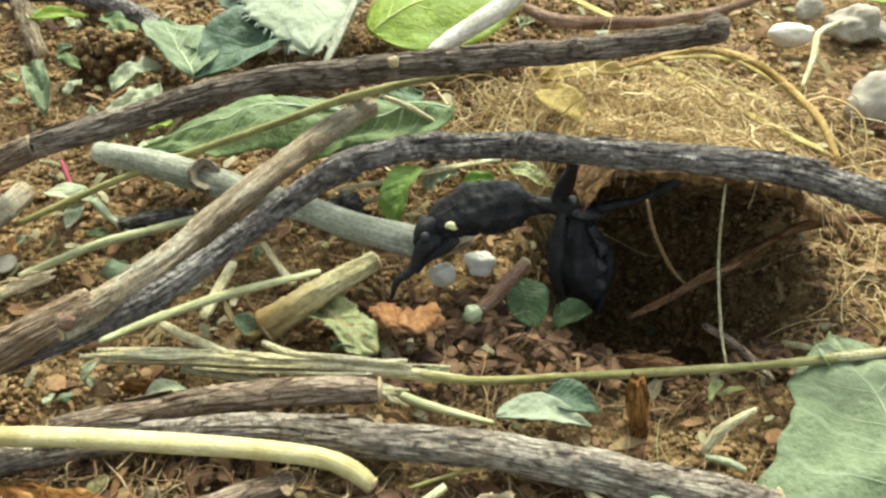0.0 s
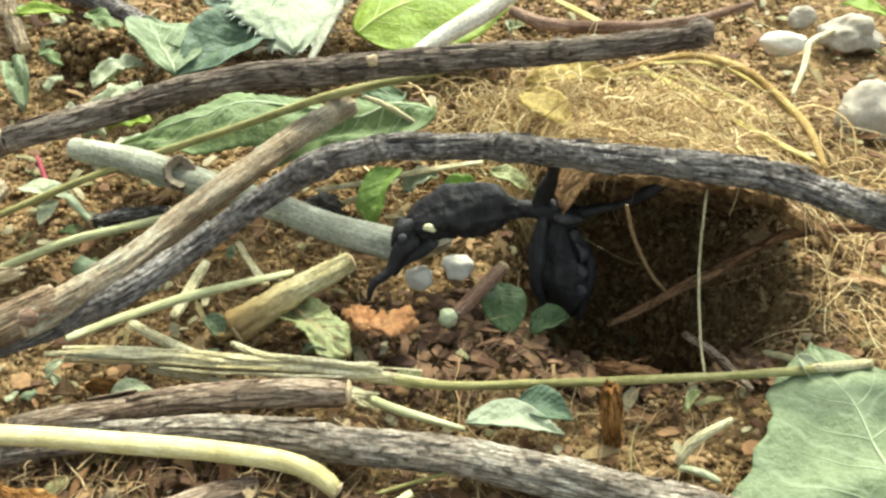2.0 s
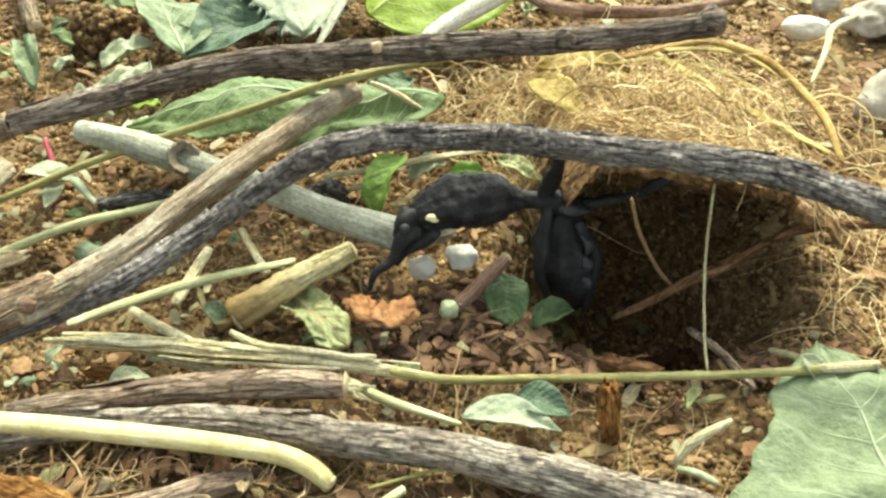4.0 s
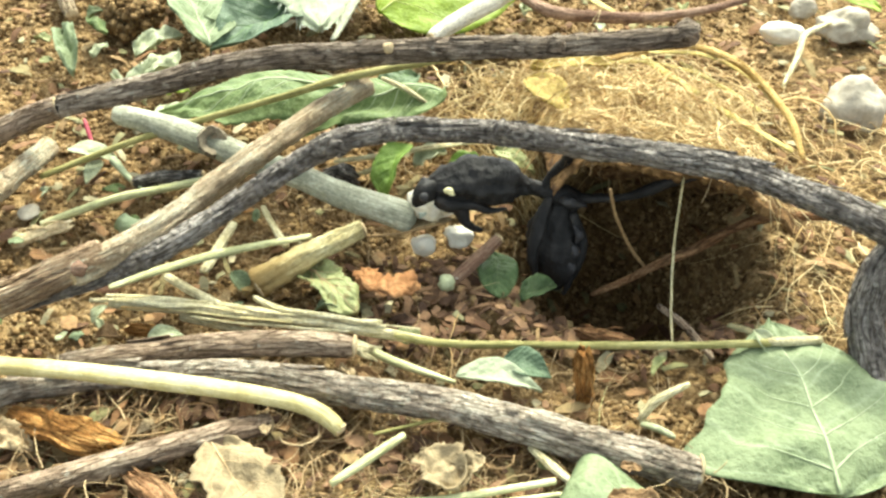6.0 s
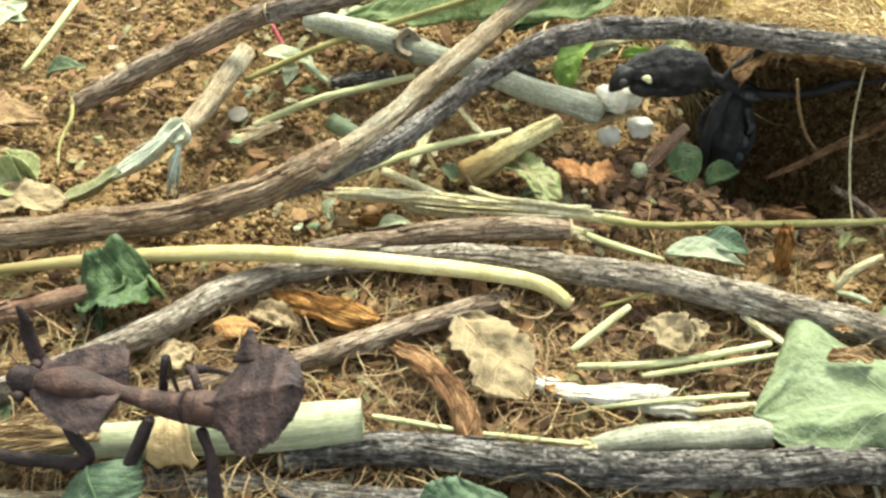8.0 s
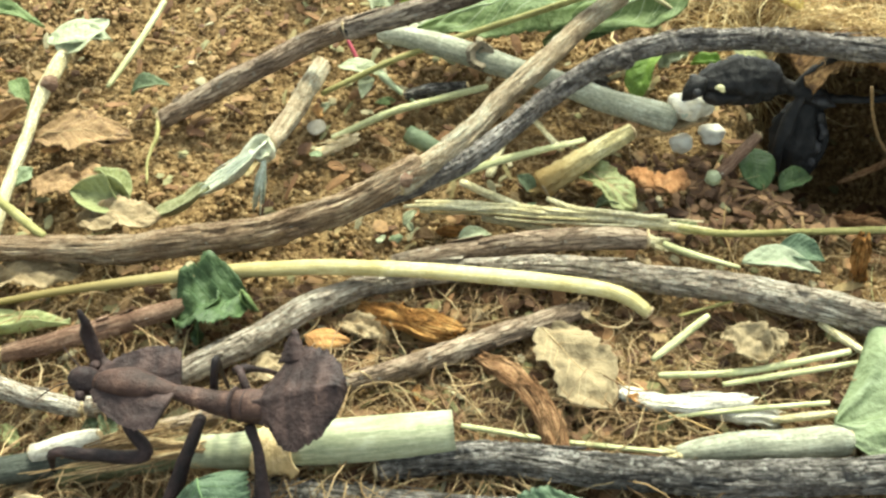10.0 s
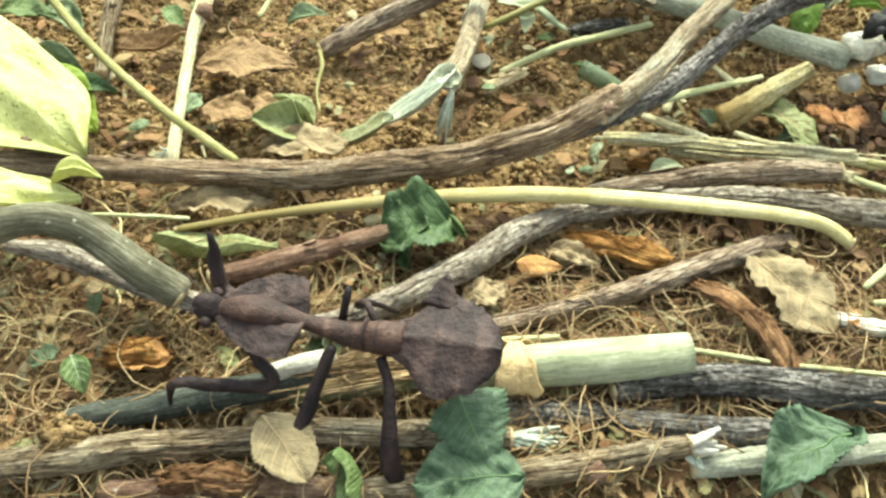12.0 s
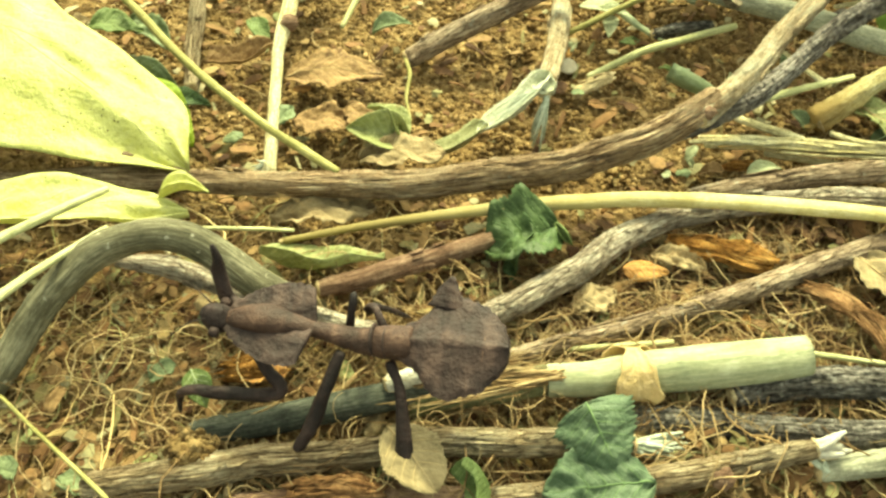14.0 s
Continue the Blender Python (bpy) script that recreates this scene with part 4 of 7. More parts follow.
shreds(stub, (18.2, 7.8, 3.2), (14.6, 5.4, 2.6), 6, 0.8, 0.5, STUB_BARK, "ragged_fibre", 78)
straw_main = stick("split_straw", [(-5.2, 0.4, 5, 0.8), (5.9, -0.2, 5, 0.95), (19.5, -1.7, 5, 1.05), (29.1, -2.6, 4.5, 1.0), (38.6, -3.6, 4, 0.85), (46.5, -5.1, 4, 0.55)], STRAW,
                   "long pale straw stem split at its thick end", "stem", sides=14, ridge=0.24)
for k, (dy, dz, x0, x1, r) in enumerate(((1.15, 0.2, -6, 30, 0.62), (-1.05, 0.3, -3, 24, 0.55), (0.5, 0.85, 3, 38, 0.45), (-0.4, 0.8, -8, 16, 0.5), (1.7, -0.3, -4, 12, 0.4), (-1.6, -0.3, 8, 33, 0.38), (0.1, 1.05, 14, 44, 0.3))):
    xs4 = [x0 + (x1 - x0) * f / 4 for f in range(5)]
    child("split_strand", tube([(x, float(np.interp(x, (-8, 6, 20, 29, 39, 48), (0.6, -0.2, -1.7, -2.6, -3.6, -5.3))) + dy * (1 - 0.55 * max(0.0, (x - 20) / 25)) + 0.3 * math.sin(x * 0.5 + k), 5 + dz, r * (0.7 + 0.3 * math.sin(k + x))) for x in xs4],
                                sides=8, step=1.0, ridge=0.25, lumps=0.2, seed=300 + k, squash=0.7), (STRAW, STUB_BARK, STRAW)[k % 3], straw_main)
stick("grass_stem", [(40, -4.4, 4.6, 0.5), (48.1, -5.5, 4.2, 0.62), (67.1, -5.1, 4, 0.64), (85.8, -5.2, 5, 0.62), (98, -5.1, 6, 0.66)], OLIVE_STRAW, "thin olive green stem joining a split straw", "grass stem", sides=10, ridge=0.08)
stick("grass_stem", [(97.5, -5.1, 6, 0.7), (102, -4.8, 6.1, 0.75), (106, -4.5, 6.2, 0.72)], STRAW, "pale cut tip of a thin green stem", "grass stem", sides=10)
stick("split_straw", [(17.4, 1.9, 5.5, 0.49), (22.4, -1.1, 6, 0.57), (30, -2.4, 6, 0.57), (38.6, -3.2, 5, 0.38)], STRAW, "thin pale split straw", "stem", sides=8)
stick("split_straw", [(2.1, 7.9, 4, 0.7), (7.1, 3.2, 5.5, 0.78), (12.2, -0.1, 6, 0.67)], STRAW, "short thin pale straw under stub", "stem", sides=8)
stick("split_straw", [(5.8, -0.3, 3, 0.58), (15.6, -2.9, 3, 0.58), (21.4, -3.8, 3, 0.48)], STRAW, "short thin pale straw under stub", "stem", sides=8)
stick("split_straw", [(33.9, -4.7, 3, 0.76), (40.4, -8.6, 3, 0.66), (49.5, -12.3, 3, 0.37)], GREEN_STRAW, "thin greenish straw beside a stick", "stem", sides=8)
brown_twig = stick("brown_stick", [(-9.8, -11.7, 4, 1.48), (1.1, -9.6, 4.5, 1.77), (15, -8.1, 5, 1.87), (27.2, -7.6, 5.5, 1.87), (34.2, -7.9, 5.5, 1.68)], BROWN_BARK,
                   "short brown stick with one broken end", "stick", sides=26, ridge=0.12)
shreds(brown_twig, (33.9, -7.9, 5.5), (37.3, -8.2, 4), 8, 1.2, 0.4, STRAW, "splinter", 4)
stick("grey_stick", [(-8.1, -11.3, 3, 1.58), (10.7, -12.8, 4, 1.93), (24.5, -14.1, 4.5, 2.19), (38.1, -16.4, 4.5, 2.26), (51.4, -19, 4.5, 2.33), (64.2, -22.9, 4.5, 2.46), (75.1, -26.3, 4, 2.61), (83.7, -27.7, 3.5, 2.34)], GREY_BARK,
      "long weathered grey-brown stick lying on the litter", "stick", sides=40, fine=4.8, ridge=0.18, step=0.7)
petiole = stick("yellow_petiole", [(-78.3, -21.3, 5, 0.52), (-64.3, -19.1, 6, 0.75), (-50.2, -17.6, 7, 0.98), (-36, -16.6, 8, 1.26), (-21.9, -16.3, 8.5, 1.4), (-7.9, -16.8, 8.5, 1.39), (5.9, -17.9, 8, 1.38), (19.7, -18.9, 7, 1.38), (27.1, -19.4, 5.5, 1.38), (30.8, -20.3, 4, 1.39), (33.1, -21.7, 2.6, 1.29)], PETIOLE,
                "long yellow leaf stalk with a bent green tip", "leaf stalk", sides=16, ridge=0.07, lumps=0.015, wiggle=0.06, squash=0.85)
grey_b = stick("grey_stick", [(5, -12.6, 2.2, 1.3), (-2, -13.6, 3, 1.6), (-8.5, -15.1, 3.5, 1.72), (-15.4, -17.2, 4, 1.89), (-23.4, -22.2, 4.5, 2.21), (-31.1, -28.6, 5, 2.24), (-38.4, -33.5, 5, 2.11), (-47.1, -37.9, 4.5, 1.99), (-55.6, -40.7, 4, 1.88)], GREY_BARK,
               "grey stick with pale lichen specks", "stick", sides=34, ridge=0.1)
arch_left = stick("curved_stick", [(-122.6, -51.5, 1, 2.17), (-118.1, -45.6, 4, 2.36), (-114.2, -41.3, 8, 2.44), (-109.1, -36.8, 13, 2.51), (-102.9, -33.1, 17, 2.5), (-96, -32, 19, 2.4), (-89.6, -32, 18, 2.5), (-84.1, -33.4, 15, 2.6), (-79.3, -35.9, 12, 2.61), (-73.9, -38.3, 9, 2.54)], OLIVE_BARK,
                  "thick olive-grey stick curving up from the litter", "stick", sides=34, ridge=0.05, lumps=0.08)
stick("dark_stick", [(-9.5, 32.6, 3.5, 1.0), (-4, 33.8, 4, 1.25), (3, 35, 4, 1.1)], BLACK_BARK, "short dark rotten stick beneath a stem", "stick", sides=16, ridge=0.2)
stick("grey_stick", [(-103, -28.4, 9, 0.88), (-94.7, -29.2, 8, 1.68), (-85.6, -32.3, 7, 1.76), (-76.7, -35.7, 6, 1.65), (-66.2, -38.9, 5, 1.64), (-55.8, -41, 4, 1.38)], GREY_BARK, "short mottled grey stick lying beneath a curved one", "stick", sides=26)
stick("reddish_stick", [(-71.7, -30.6, 4, 1.52), (-64.7, -28.9, 4.5, 1.62), (-56.9, -26, 4.5, 1.64), (-49.8, -23.4, 4.5, 1.56), (-42.5, -20.4, 4, 1.4)], RED_BARK, "reddish-brown stick with furrowed bark", "stick", sides=26, ridge=0.14)
stick("thin_stick", [(-43.8, -43.2, 2.5, 1.3), (-35, -41.4, 3, 1.39), (-26.1, -39.1, 3.2, 1.49), (-16.9, -36.5, 3.4, 1.5), (-6.5, -32.9, 3.6, 1.71), (4.4, -28.6, 3.6, 1.83), (15.8, -23.6, 3.4, 1.77), (23, -20.8, 2.8, 1.5)], BROWN_BARK, "slender brown stick under fibrous litter", "stick", sides=26, ridge=0.1)
cane = stick("hollow_cane", [(-37, -48.9, 5, 2.45), (-34, -48.8, 5, 2.5), (-30, -48.8, 5.2, 2.72), (-25.4, -48.3, 5.5, 2.97), (-17.1, -47.7, 5.8, 3.3), (-7.1, -46.9, 6, 3.32), (1.6, -46, 6.2, 3.08)], CANE,
             "pale green hollow cane with a clean cut end", "cane", sides=26, ridge=0.02, lumps=0.03, wiggle=0.08, hollow=0.72)
# the cane goes on to the left; its shade is in the colour
shadowed_cane = stick("shadowed_cane", [(-57, -51.8, 3, 1.7), (-50, -50.6, 3.6, 2.0), (-43, -49.5, 4.2, 2.2), (-36.5, -48.9, 4.9, 2.3)], SHADOWED_CANE, "shaded stretch of cane, coloured darker, covered in rootlets", "cane", sides=24, ridge=0.08, lumps=0.1)
shreds(shadowed_cane, (-35, -49.4, 7.4), (-58, -52, 5), 46, 3.2, 0.13, FIBRE_DULL, "clinging_rootlets", 33)
shreds(shadowed_cane, (-56, -50, 6.4), (-36, -47.6, 7.6), 36, 2.8, 0.11, FIBRE_DULL, "clinging_rootlets", 34)
sheath_wrap(cane, (-24.5, -48.3, 5.6), 3.45, PAPER)
# the mantis's shade on this stretch is put into its dark colour
stick("shaded_cane", [(-88.3, -56.2, 3, 1.93), (-78.1, -54.4, 3.5, 2.11), (-66.3, -51.8, 4, 2.21), (-58, -50.3, 4, 2.1), (-51, -48.8, 4, 1.9)], SHADED_STEM, "cane coloured dark blue-green for the shade under a mantis", "stem", sides=26, lumps=0.12)
knot(stick("pale_stub", [(-60.3, -50.2, 6.5, 1.38), (-55.6, -48.8, 7, 1.55), (-50.6, -47.5, 7, 1.31)], WHITE_WOOD, "short whitish stem piece", "stem", sides=14), (-59.6, -49.8, 7), 1.0, WHITE_WOOD, "bare_wood", seed=14)
stick("thin_straw", [(2.6, -43.2, 3, 0.43), (8.4, -44.3, 3, 0.47), (14.5, -45.5, 3, 0.42)], GREEN_STRAW, "thin pale green straw by a cane", "stem", sides=8)
stick("thin_straw", [(17.5, -46, 3, 0.4), (25.1, -46.9, 3, 0.44), (33, -47.7, 3, 0.4)], GREEN_STRAW, "thin pale green straw on fibres", "stem", sides=8)
stick("thin_straw", [(-33.3, -42.1, 3, 0.43), (-24.9, -42.2, 4, 0.43), (-17.1, -41.6, 4, 0.43)], GREEN_STRAW, "thin green straw behind a cane", "stem", sides=8)
cane_b = stick("tan_stem", [(33, -48.2, 2, 1.11), (38.5, -47.6, 3, 1.9), (44.9, -47.1, 3.5, 2.14), (52.8, -46.5, 3.5, 2.3), (59.7, -45.9, 3.5, 2.31)], GREYGREEN, "pale tan-green stem with a torn end", "stem", sides=26, ridge=0.08)
shreds(cane_b, (35.4, -48.2, 3), (32, -47.7, 3), 10, 1.4, 0.5, STRAW, "splinter", 8)
stick("dark_stick", [(-9.9, -50.7, 3, 1.94), (1.4, -49.1, 3.5, 2.19), (13.5, -49.8, 4, 2.34), (25.4, -51.6, 4, 2.47), (37.2, -52.7, 4, 2.46), (49.2, -52.4, 4, 2.54), (61.2, -51.7, 4, 2.55), (70.7, -50.9, 4, 2.55), (81.2, -50.9, 4, 2.39)], BLACK_BARK,
      "dark rough-barked stick across the front of the litter", "stick", sides=40, fine=4.8, ridge=0.2, step=0.7)
# blackish bark colour stands in for the cane's shadow on this stick
stick("dark_stick", [(-33.7, -53.3, 1, 1.81), (-22.2, -53.7, 1.5, 2.14), (-10, -54.8, 1.5, 2.21), (2.1, -56.3, 1.5, 2.2), (14.2, -57.2, 1.5, 2.11), (26, -58.7, 1.5, 1.94)], BLACK_BARK, "stick coloured blackish for the shade of a cane", "stick", sides=26)
front = stick("weathered_stick", [(-101.8, -64.3, 3, 2.09), (-91.2, -63, 3.5, 2.18), (-80.6, -61.4, 4, 2.19), (-69.1, -60.2, 4, 2.13), (-57.4, -58.9, 4, 2.06), (-45.5, -58.5, 4, 1.99), (-33.6, -58.6, 4, 1.91), (-25.3, -59.1, 4, 1.67)], TAN_BARK,
              "weathered tan stick with a frayed white end", "stick", sides=40, fine=4.8, ridge=0.2, step=0.7)
shreds(front, (-26, -59.1, 4), (-18.4, -59, 3.5), 26, 1.6, 0.5, WHITE_FIBRE, "frayed_end", 12)
broken = stick("snapped_stick", [(-46, -66.4, 2.5, 1.55), (-36.7, -65.8, 3, 1.7), (-25.9, -64.9, 3.5, 1.79), (-16.5, -63.7, 4, 1.79), (-7.8, -62, 4.5, 1.73), (-0.4, -60.7, 5, 1.57)], TAN_BARK,
               "snapped brown stick with white splintered wood", "stick", sides=26, ridge=0.13)
shreds(broken, (-1, -60.8, 5), (2.4, -60, 7), 7, 1.1, 0.7, WHITE_WOOD, "splinter", 21)
shreds(broken, (-0.9, -61, 4.5), (3.7, -61, 5), 7, 0.9, 0.7, WHITE_WOOD, "splinter", 22)
knot(broken, (-13.9, -64.6, 4.5), 1.6, RED_BARK, seed=23)
stick("rust_stick", [(-81.9, -66.1, 1, 1.71), (-72.6, -65.5, 1.5, 1.71), (-61, -65.1, 1.5, 1.72), (-49.2, -65.6, 1.5, 1.56)], RED_BARK, "rusty brown stick at the front of the litter", "stick", sides=14)
grey_c = stick("grey_stick", [(0.1, -62.7, 2, 1.43), (8.5, -61.9, 2.5, 1.75), (18.4, -60.7, 2.5, 1.92), (28.1, -59.8, 2.5, 1.93), (39, -59.3, 2.5, 1.77)], GREYGREEN, "split grey stick with loose fibres", "stick", sides=26, ridge=0.18)
shreds(grey_c, (1.8, -63.1, 3), (-0.5, -61.6, 4), 7, 1.2, 0.4, WHITE_FIBRE, "loose_fibre", 24)
gs = "pale straws on the litter"
stick("short_straw", [(33.3, -34.1, 3, 0.51), (45.9, -33.8, 3.5, 0.59), (63.2, -30.4, 4, 0.51)], GREEN_STRAW, "pale green straw lying on brown fibres", "straw", gs, sides=8)
stick("short_straw", [(42.9, -35.9, 3, 0.42), (52.6, -34.2, 3.3, 0.5), (64.2, -32.2, 3.6, 0.42)], GREEN_STRAW, "pale green straw lying on brown fibres", "straw", gs, sides=8)
stick("short_straw", [(32.6, -31.2, 3, 0.51), (37.3, -27.4, 3.5, 0.69), (42.3, -23.3, 4, 0.62)], GREEN_STRAW, "short thick green straw", "straw", gs, sides=8)
stick("short_straw", [(60.1, -24, 3, 0.53), (62.8, -27.5, 3.5, 0.69), (65.8, -31, 4, 0.51)], STRAW, "short pale straw against a leaf", "straw", gs, sides=8)
stick("short_straw", [(33.9, -41.7, 3, 0.33), (45.4, -40.6, 3.5, 0.41), (58, -39.8, 4, 0.41)], GREEN_STRAW, "thin green straw touching a leaf", "straw", gs, sides=8)
stick("short_straw", [(49.3, -42.3, 3, 0.49), (53.4, -42, 3.5, 0.65), (58.6, -41.6, 4, 0.57)], STRAW, "short pale straw touching a leaf", "straw", gs, sides=8)
stick("short_straw", [(37.9, -22.5, 3, 0.27), (43.3, -21.1, 3.5, 0.31), (48, -19.9, 4, 0.27)], OLIVE_STRAW, "thin curved olive stalk", "straw", gs, sides=6)

# ---- frayed stem on the soil ----
frayed = stick("frayed_stem", [(-27, 41.4, 5, 1.97), (-28.6, 31.1, 7, 2), (-30.7, 20.3, 9, 1.92), (-32.8, 10.6, 11, 1.74)], PALE_BARK, "light brown stem torn open into white fibres", "stem", sides=26, ridge=0.12)
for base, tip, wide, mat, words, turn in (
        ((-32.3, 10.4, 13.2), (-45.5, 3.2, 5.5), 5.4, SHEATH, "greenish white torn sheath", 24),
        ((-43.6, 4.4, 6.6), (-54.5, 0.2, 3), 4.6, SHEATH_SHADED, "tip of the torn sheath, coloured olive for shade", 24)):
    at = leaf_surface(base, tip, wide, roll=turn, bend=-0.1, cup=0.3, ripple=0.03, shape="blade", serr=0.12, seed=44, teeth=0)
    bm = bmesh.new()
    uvl = bm.loops.layers.uv.verify()
    nu, nv = 14, 30
    grid = [[bm.verts.new((at(-1 + 2 * i / nu, j / nv) + Vector((0, 0, 0.22 * noise.noise(Vector((i * 1.3, j * 0.08, 7)))))) * MM) for i in range(nu + 1)] for j in range(nv + 1)]
    for j in range(nv):
        for i in range(nu):
            f = bm.faces.new((grid[j][i], grid[j][i + 1], grid[j + 1][i + 1], grid[j + 1][i]))
            for lp, (a, c) in zip(f.loops, ((i, j), (i + 1, j), (i + 1, j + 1), (i, j + 1))):
                lp[uvl].uv = (a / nu * wide * MM, c / nv * 0.016)
    bm.normal_update()
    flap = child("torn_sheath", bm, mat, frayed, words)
    solid = flap.modifiers.new("thickness", "SOLIDIFY")
    solid.thickness, solid.offset = 0.3 * MM, 0.0
child("broken_rim", tube([(-33.2, 9.6, 10.2, 1.75), (-33.7, 8.6, 11.7, 2.1), (-33.9, 8.1, 12.6, 1.95)], sides=20, step=0.4, ridge=0.15, lumps=0.12, hollow=0.68, seed=45), SHEATH, frayed, "pale hollow rim of the broken stem")
shreds(frayed, (-33.6, 8.2, 12.6), (-45, 3.6, 6.2), 24, 1.9, 0.12, WHITE_FIBRE, "fibre_tuft", 42)
shreds(frayed, (-33, 6.4, 11), (-35, 2.0, 3), 26, 1.2, 0.25, WHITE_FIBRE, "hanging_tuft", 43)

# ---- grass stems ----
grass = "dry grass stems"
stick("grass_stem", [(-26.3, 33.1, 4, 0.55), (-11.3, 38.8, 8, 0.66), (3.2, 40, 13, 0.65), (17.5, 40.5, 18, 0.64), (31.5, 40.7, 23, 0.72), (45, 41.2, 26, 0.63), (58.4, 42.4, 29, 0.62), (62.8, 42.3, 30, 0.44)], OLIVE_STRAW, "long thin olive grass stem leaning on a branch", "grass stem", grass, sides=8)
stick("grass_stem", [(-23.3, 22.1, 2, 0.65), (-17, 25.1, 3, 0.76), (-8.4, 29, 4, 0.77), (7, 33.5, 5, 0.67)], GREEN_STRAW, "thin olive grass stem on the soil", "grass stem", grass, sides=8)
stick("grass_stem", [(-7, 5.9, 3, 0.8), (4.9, 11, 4.5, 0.91), (13.9, 12.9, 6, 0.81), (25, 15.6, 7, 0.61)], GREEN_STRAW, "green grass stem under a stub", "grass stem", grass, sides=8, squash=0.6)
stick("grass_stem", [(7.2, 11.2, 2, 0.92), (8.8, 16.6, 3, 1.04), (10.7, 21.8, 4, 0.84)], STRAW, "short flat pale straw upright behind a stem", "grass stem", grass, sides=8, squash=0.5)
stick("grass_stem", [(15.1, 26.5, 4, 0.54), (17.9, 20.5, 4.5, 0.61), (20.7, 14.9, 5, 0.77)], STRAW, "forked dry straw tip over soil", "grass stem", grass, sides=8, squash=0.6)
stick("grass_stem", [(23, 16.7, 4, 0.6), (21.8, 17.1, 5, 0.52), (20, 15.8, 5, 0.68)], STRAW, "forked dry straw tip over soil", "grass stem", grass, sides=8, squash=0.6)
stick("grass_stem", [(26.9, 36.9, 6.6, 0.6), (36, 39, 7, 0.72), (45, 41.2, 7.6, 0.7), (55, 43.1, 8, 0.5)], STRAW, "pale flat straw behind the arching branch", "grass stem", grass, sides=8, squash=0.5)
stick("grass_stem", [(31, 36, 4.4, 0.45), (35, 37.4, 5.2, 0.6), (38.5, 38.6, 6, 0.5)], STRAW, "short pale straw behind the arch", "grass stem", grass, sides=8)
stick("grass_stem", [(35.3, 44.6, 20, 0.37), (39.4, 44.6, 18, 0.47), (43.6, 44.5, 15, 0.38)], STRAW, "thin pale straw splinter", "grass stem", grass, sides=6)
stick("grass_stem", [(-113.9, 36.7, 12, 0.88), (-98.4, 17.2, 11, 0.83), (-84.6, 3.1, 10, 0.79), (-76.3, -3.7, 9, 0.87), (-69.2, -9.3, 8.5, 0.76)], OLIVE_STRAW, "dry olive stem with small seed nodes", "grass stem", grass, sides=8)
stem_l = stick("jointed_stem", [(-81.8, 45.8, 5, 1.63), (-82.6, 38.2, 5, 1.59), (-83.5, 27.1, 4, 1.21), (-82.9, 15.5, 4, 1.17), (-82.4, 4.8, 4, 1.13), (-82.3, -4.5, 3, 1.19)], STRAW, "pale jointed straw stem standing in the soil", "stem", sides=10)
knot(stem_l, (-81.7, 35.1, 6), 1.7, RED_BARK, "reddish_joint", seed=51)
shreds(stem_l, (-82, -1.7, 4), (-84.5, -1.8, 2), 12, 1.5, 0.25, WHITE_FIBRE, "loose_fibre", 52)
stick("brown_stick", [(-101.2, 45.8, 6, 1.62), (-100.8, 34.5, 4, 1.69), (-99.5, 19.4, 3, 1.4)], TAN_BARK, "straight light brown stick in the soil", "stick", sides=12)
stick("grass_stem", [(-117.5, -34, 20, 0.73), (-110.3, -27.5, 19, 0.67), (-103.8, -20.4, 17, 0.53)], GREEN_STRAW, "pale green straw across a yellow leaf", "grass stem", grass, sides=8)
stick("grass_stem", [(-115.6, -44.8, 19, 0.7), (-110.6, -37.8, 18, 0.65), (-102.2, -28.4, 17, 0.51)], GREEN_STRAW, "pale green straw beside a yellow leaf", "grass stem", grass, sides=8)
stick("grass_stem", [(-117.1, -49.6, 4, 0.33), (-109.2, -56.8, 5, 0.32), (-97.2, -67.4, 6, 0.38)], OLIVE_STRAW, "thin olive straw at the front", "grass stem", grass, sides=6)
stick("grass_stem", [(-101.9, -20.3, 7, 0.37), (-90.2, -19.2, 6, 0.37), (-76.4, -19, 5, 0.37)], GREEN_STRAW, "thin green straw under a stick", "grass stem", grass, sides=6)
stick("grass_stem", [(-71.8, 38.5, 2, 0.57), (-68.2, 50.5, 3, 0.71), (-64.8, 65.6, 4, 0.74)], GREEN_STRAW, "thin pale straw standing in soil", "grass stem", grass, sides=6)
stick("yellow_tendril", [(-59, 29.2, 3, 0.33), (-57.8, 22.7, 3, 0.44), (-58.3, 16, 2.5, 0.32), (-57.4, 10.2, 2, 0.21)], OLIVE_STRAW, "small yellow curled tendril", "tendril", sides=6, lumps=0.5, wiggle=1.2)
stick("crimson_stalk", [(-22.3, 48.8, 6, 0.34), (-20.8, 45.8, 5, 0.46), (-19.4, 42.8, 4, 0.34)], RED_THREAD, "thin crimson stalk on soil", "stalk", sides=6)

# ---- behind the arch: coir mound and far litter ----
stick("rust_twig", [(62.6, 80.7, 18, 1.1), (68.1, 74.9, 18, 1.29), (77.6, 73.5, 18, 1.28), (88.4, 74.1, 18, 1.07), (100.1, 77.6, 18, 0.87), (110.6, 83.7, 18, 0.78)], RED_BARK, "slender reddish-brown twig behind a branch", "twig", sides=10)
stick("white_stick", [(43.8, 66.3, 16, 1.35), (49.8, 72.4, 17, 1.81), (56.5, 79.1, 18, 2.07), (63.8, 88.3, 19, 2.25)], WHITE_WOOD, "peeled whitish stick behind a branch", "stick", sides=14, ridge=0.1)
